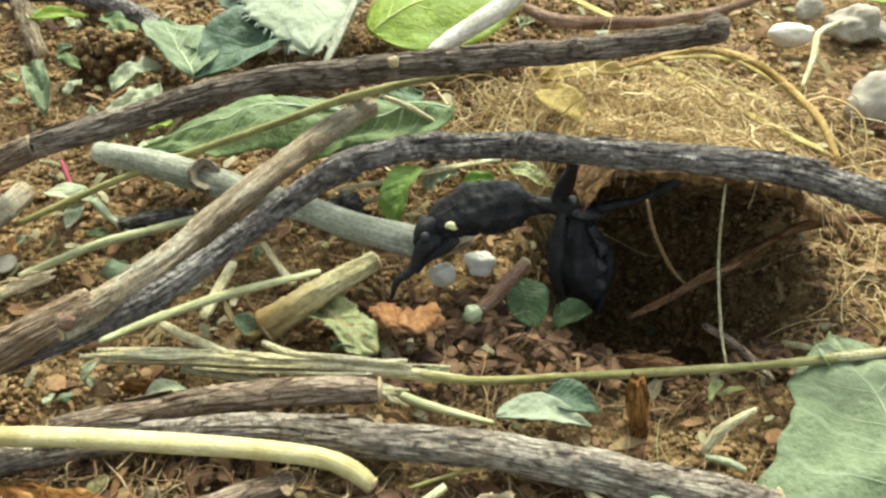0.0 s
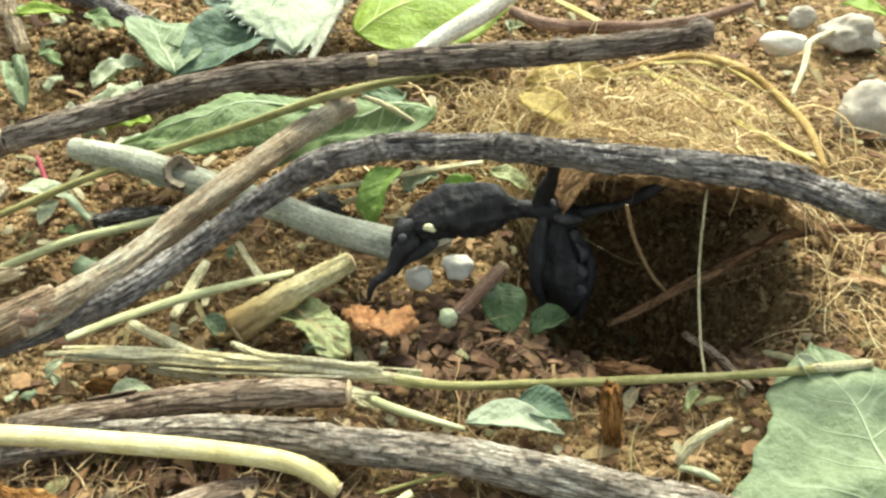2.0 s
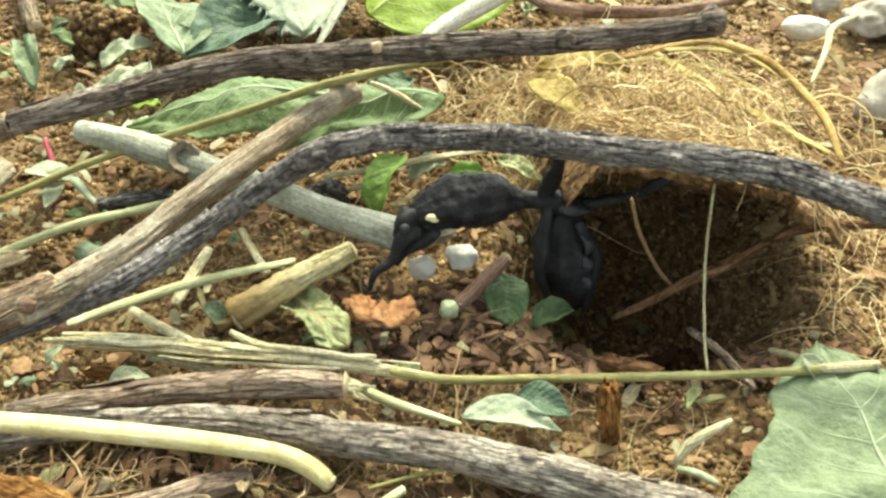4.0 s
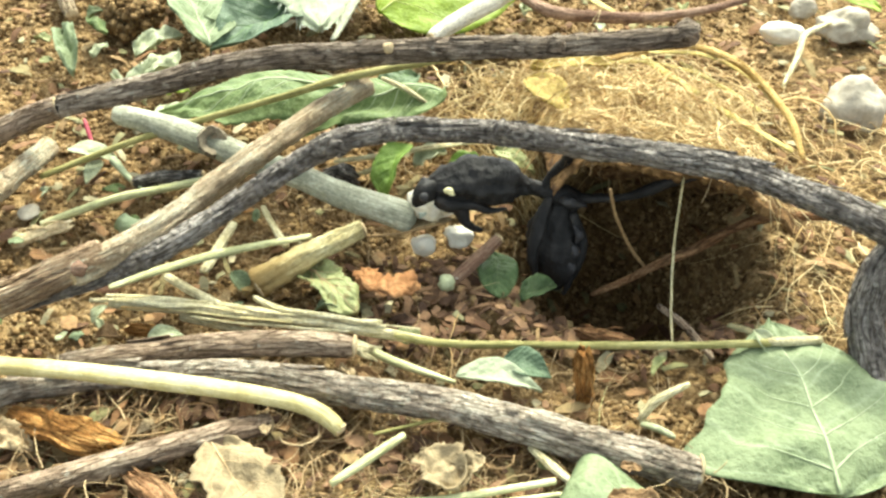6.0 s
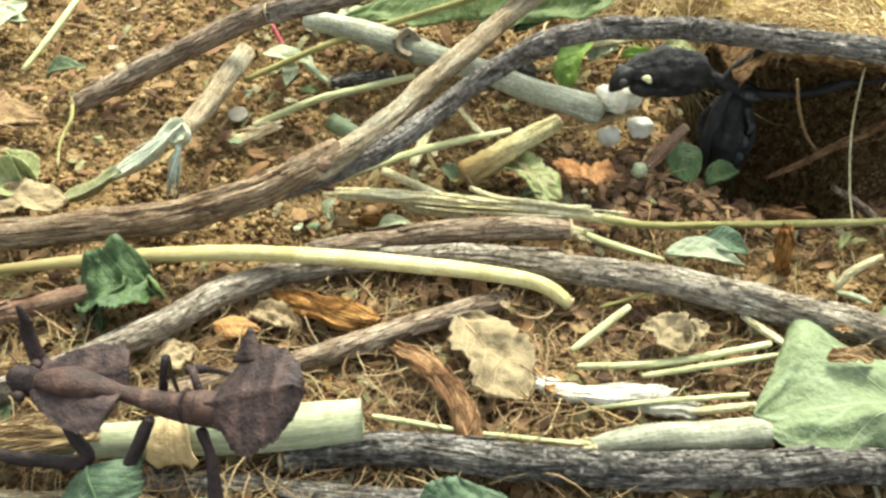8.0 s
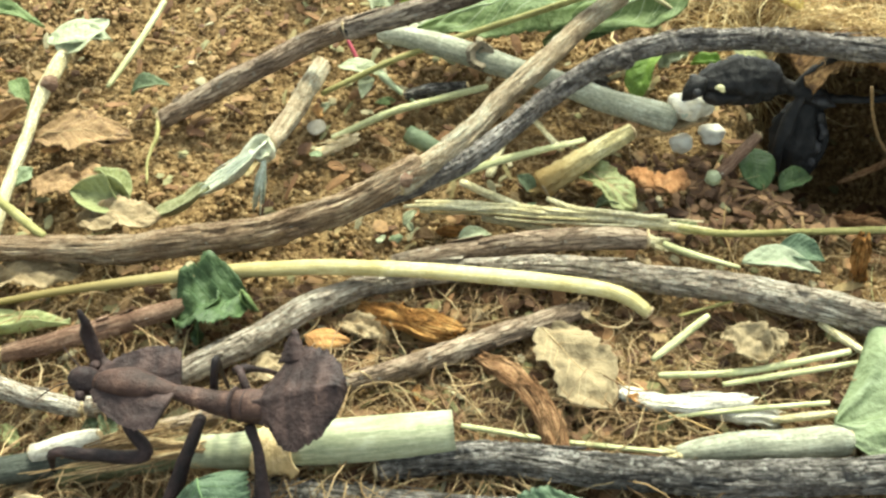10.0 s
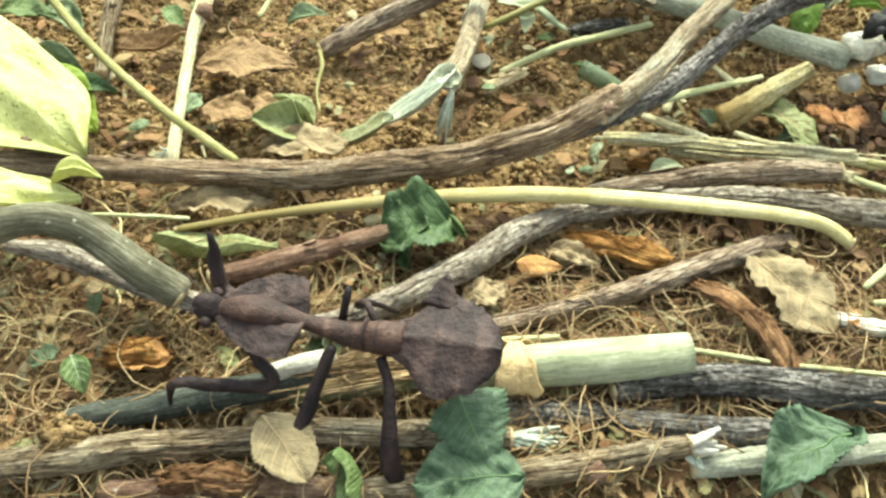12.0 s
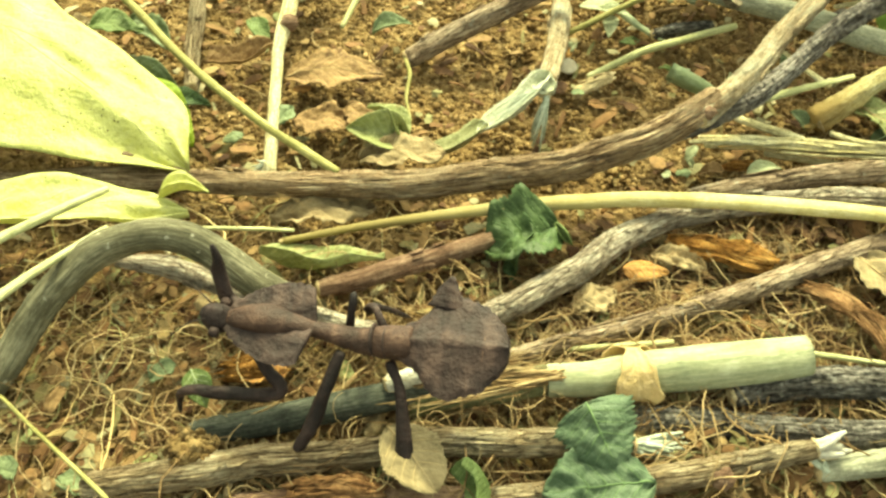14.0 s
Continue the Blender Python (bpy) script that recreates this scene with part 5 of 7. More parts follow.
stick("grass_stem", [(23.6, 71.2, 12, 0.64), (25.8, 82.7, 12, 1.01), (28.8, 97.9, 12, 0.83), (30.5, 108.1, 12, 0.86)], GREYGREEN, "flat grey-green straw by pale leaves", "grass stem", grass, sides=8, squash=0.5)
stick("dark_branch", [(-35.2, 119.2, 4, 2.07), (-22.7, 110, 5, 2.13), (-14.1, 100.9, 5, 2.07), (-7.8, 91.2, 4, 1.65)], DARK_BARK, "dark curved twig at the back", "branch", sides=12)
stick("dark_branch", [(-57.6, 124.9, 2, 1.61), (-43, 122.1, 3, 1.72), (-32, 120.7, 3, 1.58)], DARK_BARK, "dark twig at the back", "branch", sides=10)
stick("brown_stick", [(-49.2, 117.3, 6, 1.91), (-42.5, 102.4, 5, 1.95), (-37.4, 92, 4, 1.65)], TAN_BARK, "short brown stick at the back", "stick", sides=12)
stick("dry_stalk", [(76.8, 74.6, 6, 0.67), (86.4, 74.5, 9, 0.77), (96.9, 73.4, 12, 0.87), (105.4, 68, 12, 0.91), (112, 62.5, 9, 0.95), (114.7, 52.6, 8, 0.87), (115.1, 43, 6, 0.59)], GOLDEN, "arched golden-brown dry leaf stalk", "leaf stalk", sides=10, squash=0.7, ridge=0.14)
stick("dried_grass", [(87.2, 70.8, 11, 0.8), (91.7, 63.9, 11, 1.11), (97.1, 58.2, 10, 1.02)], DRY_BLADE, "flat yellow dried grass blade", "grass blade", sides=10, squash=0.3)
stick("dried_grass", [(98.1, 56.4, 10, 0.76), (104.4, 50.2, 9, 0.93), (113.1, 44.1, 7, 0.61)], DRY_BLADE, "flat yellow dried grass blade on the soil", "grass blade", sides=10, squash=0.3)
stick("dried_grass", [(75.4, 106.5, 8, 0.92), (80.1, 100.4, 8, 1.06), (84.7, 94.2, 8, 0.74)], DRY_BLADE, "flat yellow dried blade behind twigs", "grass blade", sides=10, squash=0.3)
stick("dried_grass", [(95.9, 71.7, 9, 0.61), (103.2, 64.8, 8, 0.73), (110.5, 58.8, 6, 0.59)], DRY_BLADE, "thin yellow dried blade on the soil", "grass blade", sides=10, squash=0.3)
stick("dried_grass", [(89.1, 72.2, 11, 0.54), (99.4, 70.2, 12, 0.76), (109, 67.2, 9, 0.75), (113.6, 59.2, 7, 0.53)], DRY_BLADE, "flat yellow dried grass blade", "grass blade", sides=10, squash=0.3)
stick("dried_grass", [(76.2, 66.1, 11, 0.42), (87.2, 68.2, 11, 0.64), (99.3, 67.3, 9, 0.65), (107, 62.3, 7, 0.43)], DRY_BLADE, "thin yellow dried blade on the soil", "grass blade", sides=10, squash=0.3)
stick("pale_root", [(138.5, 105.1, 1, 0.64), (129.9, 95.9, 3, 0.74), (125.5, 85.8, 3, 0.71), (120.3, 76.1, 1, 0.46)], STRAW, "thin pale root curling by pebbles", "root", sides=6)
stick("hooked_root", [(73.2, 13.8, -3, 0.45), (78.3, 13.2, 1, 0.6), (83.3, 14.1, 4, 0.75), (89.4, 15.8, 6, 0.8), (95.6, 18.1, 8.6, 0.8), (102.4, 19.2, 11, 0.8), (114.1, 17.4, 13, 0.7)], RUST_WOOD, "fuzzy brown root hanging across the hollow", "root", sides=10, ridge=0.25, lumps=0.3)
stick("hanging_root", [(73.3, 14.2, 20, 0.32), (75.1, 14.3, 14, 0.33), (79, 16, 6, 0.34), (83.1, 15.1, 1, 0.26)], FIBRE_DULL, "thin dark rootlet hanging in the hollow", "root", sides=6, wiggle=1.5)
stick("hanging_root", [(85.4, 17.0, 23, 0.2), (85.2, 15.2, 17, 0.22), (84.8, 11.2, 10, 0.22), (84.2, 3.1, 4, 0.22), (84, -1.7, 2, 0.2)], STRAW, "thin pale hanging rootlet", "root", sides=6)
stick("hanging_root", [(83.6, 8.5, 0, 0.51), (87.1, 2.7, 1, 0.66), (89.8, -5.1, 2, 0.47)], BROWN_BARK, "brown root beside the dark hollow", "root", sides=8)
red_twig = stick("red_twig", [(56.6, 15.4, 8, 1.02), (53.8, 13.2, 6, 1.1), (50.8, 10.5, 4.5, 1.09), (48.6, 9.1, 3.5, 1)], RED_BARK, "short red-brown twig with a pale cut end", "twig", sides=12)
knot(red_twig, (48, 8.7, 3.5), 1.4, LEAF_WHITE, "pale_cut_end", seed=61)
stick("dry_tendril", [(76.4, -18.7, 3, 0.63), (78.1, -17.2, 5, 0.72), (80.4, -16.8, 7, 0.63), (83.3, -15.8, 8, 0.45)], STRAW, "dry pale curled stalk", "stalk", sides=8)
stick("dry_tendril", [(76.6, -19.3, 3, 0.45), (78.8, -21, 4, 0.53), (80.8, -22.4, 4, 0.35)], LEAF_WHITE, "whitish small stalk beside a leaf", "stalk", sides=8)
stick("pale_root", [(33.8, 18, 5, 0.21), (41.5, 18.5, 6, 0.21), (48.2, 20.3, 7, 0.21)], FIBRE_DULL, "thin root thread over pebbles", "root", sides=5, wiggle=2.0)

# ---- bark chips and pebbles ----
chip("bark_chip", [(-13.4, -20.7, 3), (-6.8, -24, 5), (-2.2, -25.6, 5), (1.5, -25.6, 3)], 5.2, 1.8, ORANGE_WOOD, "orange fibrous bark chip on rootlets", seed=3)
chip("bark_chip", [(5.7, -31.2, 4), (10.8, -35.6, 5), (14.8, -40.6, 4.5), (17.2, -47.6, 3)], 4.4, 0.9, RUST_WOOD, "long curved rust-brown bark strip", seed=5)
chip("bark_chip", [(67.6, -13, 11), (68.3, -13.6, 6), (69, -14.3, 1)], 3.1, 1.6, ORANGE_WOOD, "upright orange-brown bark chip", seed=7, roll=70)
flake_plates("rotten_bark", (37.2, 9.0, 3.0), 6.0, 12, ROTTEN, "crumbled orange flakes of rotten bark on soil", 9)
chip("bark_chip", [(69.5, 0.7, 1), (73.1, -0.9, 2), (77.3, -0.8, 1)], 2.6, 1.4, RUST_WOOD, "small brown bark chip on soil", seed=11)
chip("bark_chip", [(-18.7, 22.5, 2), (-22.4, 19.7, 2.5), (-26.3, 17.7, 2)], 2.4, 1.2, CREAM, "small pale bark sliver on the soil", seed=13)
chip("bark_strip", [(27.2, -37.2, 3), (33.1, -39.6, 4), (39.7, -39.4, 3.5), (46.4, -38.7, 3)], 3.6, 0.9, WHITE_WOOD, "bleached white strip of bark", seed=15)
chip("bark_chip", [(39.8, -39.7, 2), (44.6, -40.7, 2.5), (50.4, -41.1, 2)], 3.0, 1.4, WHITE_WOOD, "whitish fibrous bark piece", seed=16)
chip("bark_chip", [(-84.5, -45.6, 4), (-79.9, -45.9, 6), (-76.3, -44.8, 4)], 5.4, 1.6, ORANGE_WOOD, "orange piece of rotten leaf and bark", seed=17)
chip("bark_chip", [(-72.8, -65.7, 4), (-66.6, -65.5, 5), (-61.4, -65.7, 4)], 5.0, 1.6, RUST_WOOD, "rust-brown bark flake between sticks", seed=19)
chip("bark_chip", [(-1.6, -3.5, 3), (0.8, -3.7, 3.5), (3.2, -3.4, 3)], 1.8, 1.2, ORANGE_WOOD, "small orange bark crumb", seed=21)
clod((-87.4, -59.4, 4.6), (3.8, 3.0, 2.6), 0.6, 260, "crumbling clod of brown soil by a stem", 3)
clod((-24.1, 91.6, 4.0), (6.4, 4.8, 4.4), 0.75, 420, "crumbling clod of brown soil at the back", 4)
leaf("dry_leaf", (44.7, -26, 4), (50, -32.7, 5), 7, LEAF_TANFLAT, "crumpled dull tan leaf", shape="round", serr=0.4, ripple=0.22)
leaf("dry_leaf", (50, -30.6, 3), (53.4, -28.1, 6), 4, LEAF_TANFLAT, "curled dull tan leaf piece", shape="blade", serr=0.4, ripple=0.2, cup=0.4)
pebble("pebble", (128, 105.3, -2), (5.2, 3.0, 2.6), STONE_WHITE, "smooth white elongated pebble on soil", 6, 0.25)
pebble("pebble", (144.5, 109, -2), (7.0, 4.6, 4.0), STONE_GREY, "rough grey pebble at the back", 7, 0.5)
pebble("pebble", (136.2, 118.4, -2), (3.6, 3.0, 2.4), STONE_GREY, "small grey pebble on soil", 8, 0.4)
pebble("pebble", (132.7, 67.7, 1), (6.4, 5.4, 6.6), STONE_GREY, "large translucent grey pebble", 9, 0.3)
pebble("pebble", (43.9, 19.7, 2), (2.1, 1.6, 1.9), STONE_WHITE, "small rounded whitish pebble by a cut stem", 10, 0.3)
pebble("pebble", (49.9, 22.4, 2), (2.5, 1.9, 1.7), STONE_WHITE, "small angular whitish pebble", 11, 0.45)
pebble("white_disc", (-26.8, 25.9, 1.6), (1.9, 2.2, 0.7), STONE_GREY, "small flat whitish disc on the soil", 12, 0.08)

# ---- leaves ----
leaf("dry_leaf", (15.1, -25, 4), (25.6, -40.2, 3), 11, LEAF_TANFLAT, "dry tan leaf with toothed edges", shape="round", serr=0.32, bend=0.05, ripple=0.09, vein=0.5, teeth=9)
leaf("large_leaf", (112, -43, 5), (57.6, -44.2, 5), 18, LEAF_PALE, "large pale green leaf with raised veins and soil on it", shape="blade", bend=0.05, cup=-0.1, ripple=0.05, serr=0.16, vein=0.9, nu=30, nv=64, teeth=0, lobes=((1, 0.8, 0.12, 1.05), (-1, 0.7, 0.08, -0.35), (-1, 0.9, 0.06, 0.15)))
leaf("dry_leaf", (69, -36.6, 9), (75.9, -36.6, 8.6), 2.4, LEAF_BROWN, "brown scrap lying on a green leaf", shape="blade", ripple=0.15, serr=0.6)
leaf("dry_leaf", (71.3, -31.5, 9), (74.1, -31.4, 8.6), 1.2, LEAF_BROWN, "tiny brown scrap lying on a green leaf", shape="blade", ripple=0.15, serr=0.6)
leaf("large_leaf", (102.4, -31, 3), (99, 0.5, 5), 30, LEAF_PALE, "large pale green leaf lying over soil", shape="ovate", bend=0.07, cup=-0.06, ripple=0.06, serr=0.16, vein=1.0, nu=28, nv=54, teeth=0, lobes=((-1, 0.2, 0.13, 0.45), (-1, 0.62, 0.16, -0.22)))
leaf("small_leaf", (49.6, -12.2, 4.5), (62.4, -14, 3.5), 6.2, LEAF_FELT, "small curled whitish leaf lying on soil", shape="ovate", cup=0.18, bend=0.1, roll=-12)
leaf("small_leaf", (56.6, -8.4, 3.6), (64.1, -10.6, 2.6), 5.8, LEAF_GREY, "small grey-green leaf by bark chip", shape="ovate", cup=0.2)
leaf("crumpled_leaf", (-32.5, -20.7, 6), (-44.9, -23.8, 4), 14, LEAF_DARK, "dark green crumpled leaf beside a stick", shape="round", ripple=0.2, cup=0.25, bend=0.15, serr=0.25, vein=0.6)
leaf("crumpled_leaf", (-38.6, -19.1, 7), (-40.4, -28.1, 2), 7, LEAF_DARK, "dark green folded leaf lobe", shape="ovate", ripple=0.2, roll=40, serr=0.2)
leaf("small_leaf", (-33.6, -20.6, 8), (-30.8, -22.9, 5), 2.5, LEAF_MID, "curled green leaf edge by crumpled leaf", shape="ovate", curl=1.2, roll=40)
leaf("green_leaf", (-32.9, -57.7, 13), (-28.8, -65.5, 8), 12, LEAF_GREY, "dark green leaf folded over a stick", shape="heart", ripple=0.12, bend=0.16, cup=-0.25, serr=0.24, vein=0.6, roll=18, nu=22, nv=44)
leaf("green_leaf", (-24.1, -67.2, 8), (-39, -67.7, 6), 11, LEAF_GREY, "dark green crumpled leaf at the front", shape="round", ripple=0.13, bend=0.08, serr=0.28, vein=0.6, nu=22, nv=44)
leaf("green_leaf", (22.3, -59.1, 7), (7.9, -69.1, 5), 11, LEAF_GREY, "green leaf curled along its edge", shape="ovate", ripple=0.12, cup=0.35, serr=0.26, vein=0.6, roll=20, nu=22, nv=44)
leaf("dry_leaf", (-59.8, -58.1, 8), (-53.1, -67, 6), 8.5, LEAF_TANFLAT, "small round olive-tan dry leaf", shape="round", ripple=0.05, serr=0.14, vein=0.5)
leaf("curled_grass", (-49, -62.3, 7), (-46.5, -69.1, 4), 3.2, LEAF_MID, "thin curled green blade", shape="blade", cup=0.9, bend=-0.22, roll=70)
leaf("boat_leaf", (-81.5, -23.9, 6), (-61.2, -25.6, 6), 7.5, LEAF_OLIVE, "olive boat-shaped dried leaf under a stalk", shape="ovate", cup=0.35, bend=-0.12, roll=-38, vein=0.5)
leaf("yellow_leaf", (-177.1, 56.5, 14), (-94.5, -8.5, 9), 46, LEAF_YELLOW, "large pale yellow leaf with tiny dark specks", shape="ovate", vein=0.9, serr=0.1, teeth=0, bend=0.09, cup=-0.07, ripple=0.035, nu=28, nv=54, roll=6, thick=0.25, lobes=((-1, 0.6, 0.2, -0.5), (-1, 0.92, 0.06, 0.45), (1, 0.45, 0.32, 0.36)))
leaf("yellow_leaf", (-139, -21.5, 9), (-92.8, -19.4, 10.5), 15, LEAF_YELLOW, "folded tip of a pale yellow leaf under a stick", shape="ovate", vein=0.6, bend=0.05, cup=0.12, ripple=0.05, roll=-14, nu=20, nv=44)
leaf("green_leaf", (-110.6, 14.6, 8), (-98.1, 1, 3), 9, LEAF_LIME, "fresh lime green leaf behind a yellow one", shape="ovate", bend=0.06)
leaf("curled_leaf", (-57.3, 1.2, 5), (-68.8, 3.3, 7), 7, LEAF_OLIVE, "small curled olive green leaf on soil", shape="ovate", cup=0.5, bend=0.1, roll=-25)
leaf("curled_leaf", (-58.5, 0.1, 6), (-65.1, 7.8, 8), 5, LEAF_OLIVE, "small curled olive green leaf standing up", shape="ovate", cup=0.5, bend=0.15, roll=30)
leaf("dry_leaf", (-66.2, -3.1, 5), (-51.2, -2.3, 6), 8, LEAF_TAN, "crumpled tan dry leaf behind a stick", shape="round", ripple=0.14, serr=0.35, vein=0.4)
leaf("dry_leaf", (-81.8, 22, 3), (-63.4, 21.2, 3), 10, LEAF_BROWN, "flat brown dry leaf on soil", shape="round", ripple=0.07, serr=0.4, vein=0.4)
leaf("dry_leaf", (-79.5, 11.1, 2), (-68.6, 7.7, 3), 8, LEAF_BROWN, "torn brown dry leaf on soil", shape="round", ripple=0.12, serr=0.5)
leaf("dry_leaf", (-81.1, -13.8, 2), (-63.1, -12, 2), 9, LEAF_TAN, "crumpled tan leaf beneath a stick", shape="round", ripple=0.14, serr=0.4)
leaf("dry_leaf", (-22.9, -27.2, 4), (-15.5, -27.8, 3.5), 4.5, LEAF_RUST, "small oval brown leaf", shape="ovate", cup=-0.2, bend=0.1)
leaf("dry_leaf", (-17.7, -23.6, 3), (-9.2, -26.8, 3), 4.5, LEAF_TAN, "torn tan leaf fragment", shape="round", ripple=0.16, serr=0.5)
leaf("dry_leaf", (-31.5, -34.5, 3), (-24.7, -32, 4), 5, LEAF_TAN, "curled tan leaf fragment on litter", shape="round", ripple=0.16, serr=0.5)
leaf("small_leaf", (-88.8, -47.5, 7), (-86.5, -52.1, 4), 4.2, LEAF_MID, "small dark green leaf with a pale midrib", shape="ovate", cup=0.3, vein=0.5)
leaf("dry_leaf", (-83.2, -46.5, 4), (-75.1, -46.6, 5), 5, LEAF_RUST, "orange-brown dry leaf piece", shape="round", ripple=0.12, serr=0.4)
leaf("small_leaf", (12.5, 9.4, 4), (15.1, 6.5, 2), 3, LEAF_PALE, "small round grey-green leaf by a stub", shape="round", cup=0.4)
leaf("dry_leaf", (22.5, 13.3, 3), (33.6, 2.4, 2), 6, LEAF_OLIVE, "grey-green decaying leaf strip", shape="blade", ripple=0.08, serr=0.3, vein=0.7)
leaf("small_leaf", (-8.5, 18.8, 3), (-4.3, 20.5, 5), 2.4, LEAF_WHITE, "small pale green leaf tip", shape="ovate", cup=0.4)
stick("rolled_leaf", [(-8.2, 20, 5, 1.75), (-4.6, 18.2, 4, 1.7), (-0.6, 16, 3, 1.2)], LEAF_PALE, "small rolled leaf with a pale open end", "leaf", sides=18, ridge=0.1, lumps=0.12, hollow=0.82)
leaf("pale_leaflet", (-23.4, 40.7, 5), (-13.6, 38.7, 4), 4.6, LEAF_WHITE, "small whitish leaf with a thin stalk", shape="ovate", bend=0.1, petiole=[(-14.7, 39.1, 4, 0.91), (-11.1, 34.8, 3.5, 0.56), (-7.3, 31.4, 3, 0.33)])
leaf("pale_leaflet", (-17, 38.7, 4), (-18.2, 32.8, 3), 3.2, LEAF_WHITE, "small whitish leaf lobe on soil", shape="ovate", bend=0.1)
leaf("small_leaf", (-65.4, 34.6, 3), (-57.3, 35.3, 5), 4.5, LEAF_PALE, "small curled pale green leaf on soil", shape="ovate", cup=0.4, bend=0.15)
leaf("pale_leaf", (-82, 44.7, 6), (-74.5, 55.9, 6), 9, LEAF_WHITE, "pale mint green leaf at the back", shape="heart", bend=0.06)
leaf("green_leaf", (-106.3, 63.1, 5), (-88.9, 55.5, 5), 5, LEAF_MID, "long green leaf at the back", shape="ovate", bend=0.08, cup=0.2)
leaf("pale_leaf", (-87, 51.7, 5), (-72.4, 49.3, 6), 9, LEAF_WHITE, "pale mint leaf at the back", shape="ovate", bend=0.08)
# under and behind the upper branch
hairy = leaf("serrated_leaf", (13, 121, 14), (20.5, 76.5, 11.5), 31, LEAF_FELT, "pale felted leaf with coarse teeth and a hairy margin", shape="heart", bend=0.05, serr=0.22, ripple=0.045, cup=-0.12, vein=1.3, nu=26, nv=64, teeth=13, roll=-6)
margin = leaf_surface((13, 121, 14), (20.5, 76.5, 11.5), 31, roll=-6, bend=0.05, cup=-0.12, ripple=0.045, shape="heart", serr=0.22, seed=COUNT[0], teeth=13)
hair_rng, hair = random.Random(91), bmesh.new()
for _ in range(150):
    u, v = hair_rng.choice((-1, 1)), hair_rng.uniform(0.3, 1.0)
    p = margin(u, v)
    q = p + (p - margin(u * 0.8, v - 0.03)).normalized() * hair_rng.uniform(0.8, 2.0) + Vector((0, 0, hair_rng.uniform(-0.6, 0.4)))
    tube([(*p, 0.1), (*((p + q) / 2), 0.08), (*q, 0.04)], sides=4, step=1.0, bm=hair)
tagged(child("hair_fringe", hair, WHITE_FIBRE, hairy), kind="stuff")
leaf("shaded_leaf", (17, 93, 9), (-2.5, 73.5, 7), 17, LEAF_GREY, "dull grey-green leaf creased along its midrib", shape="ovate", bend=0.05, serr=0.16, ripple=0.07, cup=0.22, vein=1.2, nu=22, nv=44, teeth=0)
leaf("pale_leaf", (-2.5, 74, 8), (-13.5, 98, 8), 13, LEAF_PALE, "grey-green leaf with a pale midrib beside a clod", shape="ovate", bend=0.06, serr=0.2, ripple=0.06, cup=0.2, vein=1.1, nu=20, nv=40, roll=14, teeth=0)
leaf("leaf_scrap", (-18.2, 72.4, 6), (-9.4, 79.6, 7), 5.2, LEAF_WHITE, "torn whitish leaf scrap against a branch", "leaf scrap", shape="blade", serr=0.5, ripple=0.1, cup=0.3, nu=12, nv=20)
leaf("leaf_scrap", (-13.5, 93, 7), (-10, 86, 6), 4.5, LEAF_PALE, "curled grey-green scrap by a dark twig", "leaf scrap", shape="ovate", serr=0.4, ripple=0.1, cup=0.4, nu=12, nv=20)
leaf("green_leaf", (28.7, 49.8, 15), (-7.1, 47.7, 8), 17, LEAF_MID, "green leaf lying under a branch", shape="ovate", bend=0.08, cup=-0.15, ripple=0.06, serr=0.1, vein=1.0, nu=20, nv=40)
leaf("green_leaf", (36.3, 50, 12), (26.7, 43.8, 8), 9, LEAF_DARK, "dark green leaf behind the arching branch", shape="ovate", bend=0.08, ripple=0.08)
leaf("lime_leaf", (31.8, 90.7, 8), (68.2, 106.5, 12), 34, LEAF_LIME, "bright lime green translucent leaf", shape="ovate", vein=0.8, bend=0.1, ripple=0.04, cup=-0.1, nu=22, nv=40)
leaf("green_leaf", (-44.1, 103.6, 6), (-30, 105.2, 6), 5, LEAF_LIME, "narrow bright green leaf at the back", shape="ovate", bend=0.06)
leaf("green_leaf", (148.6, 103.3, 6), (138.2, 104, 8), 8, LEAF_LIME, "bright green leaf at the far edge", shape="ovate", bend=0.06)
leaf("curled_leaf", (40.7, 38.4, 10), (36.5, 29.9, 4), 5.6, LEAF_FRESH, "fresh green curled leaf standing behind pebbles", shape="blade", cup=0.35, bend=0.18, roll=15)
leaf("small_leaf", (-36.7, 83.6, 5), (-30.2, 67.7, 4), 4.5, LEAF_PALE, "small crumpled pale green leaf", shape="blade", cup=0.6, ripple=0.15)
leaf("small_leaf", (-8.4, 52.9, 7), (0.5, 42.3, 4), 5, LEAF_WHITE, "whitish leaf strip under a stem", shape="blade", ripple=0.1)
leaf("yellow_scrap", (62.7, 55.7, 14), (70.6, 46.4, 12), 8, LEAF_GOLD, "thin yellow leaf scrap on the fibres", shape="ovate", bend=0.1)
leaf("golden_leaf", (56.5, 40.8, 8), (63.8, 36.1, 6), 4, LEAF_OLIVE, "olive brown leaf beneath the arching branch", shape="ovate", bend=0.1, ripple=0.1)
leaf("golden_leaf", (64.1, 63.4, 12), (82, 67.5, 9), 9, LEAF_GOLD, "golden dried leaf among the fibres", shape="ovate", bend=0.12, ripple=0.1)
leaf("green_leaf", (55.9, 17.3, 3), (57, 8, 1), 7, LEAF_DARK, "small dark green leaf in the hollow", shape="round", ripple=0.08)
leaf("green_leaf", (60.4, 7.9, 1), (66.4, 11.5, 1), 5, LEAF_DARK, "small dark green leaf in the hollow", shape="round", ripple=0.1, cup=0.3)
leaf("dry_leaf", (40.2, 20.3, 5), (49.1, 23.2, 6), 4.5, LEAF_TAN, "cream dry leaf flake by pebbles", shape="round", ripple=0.1)
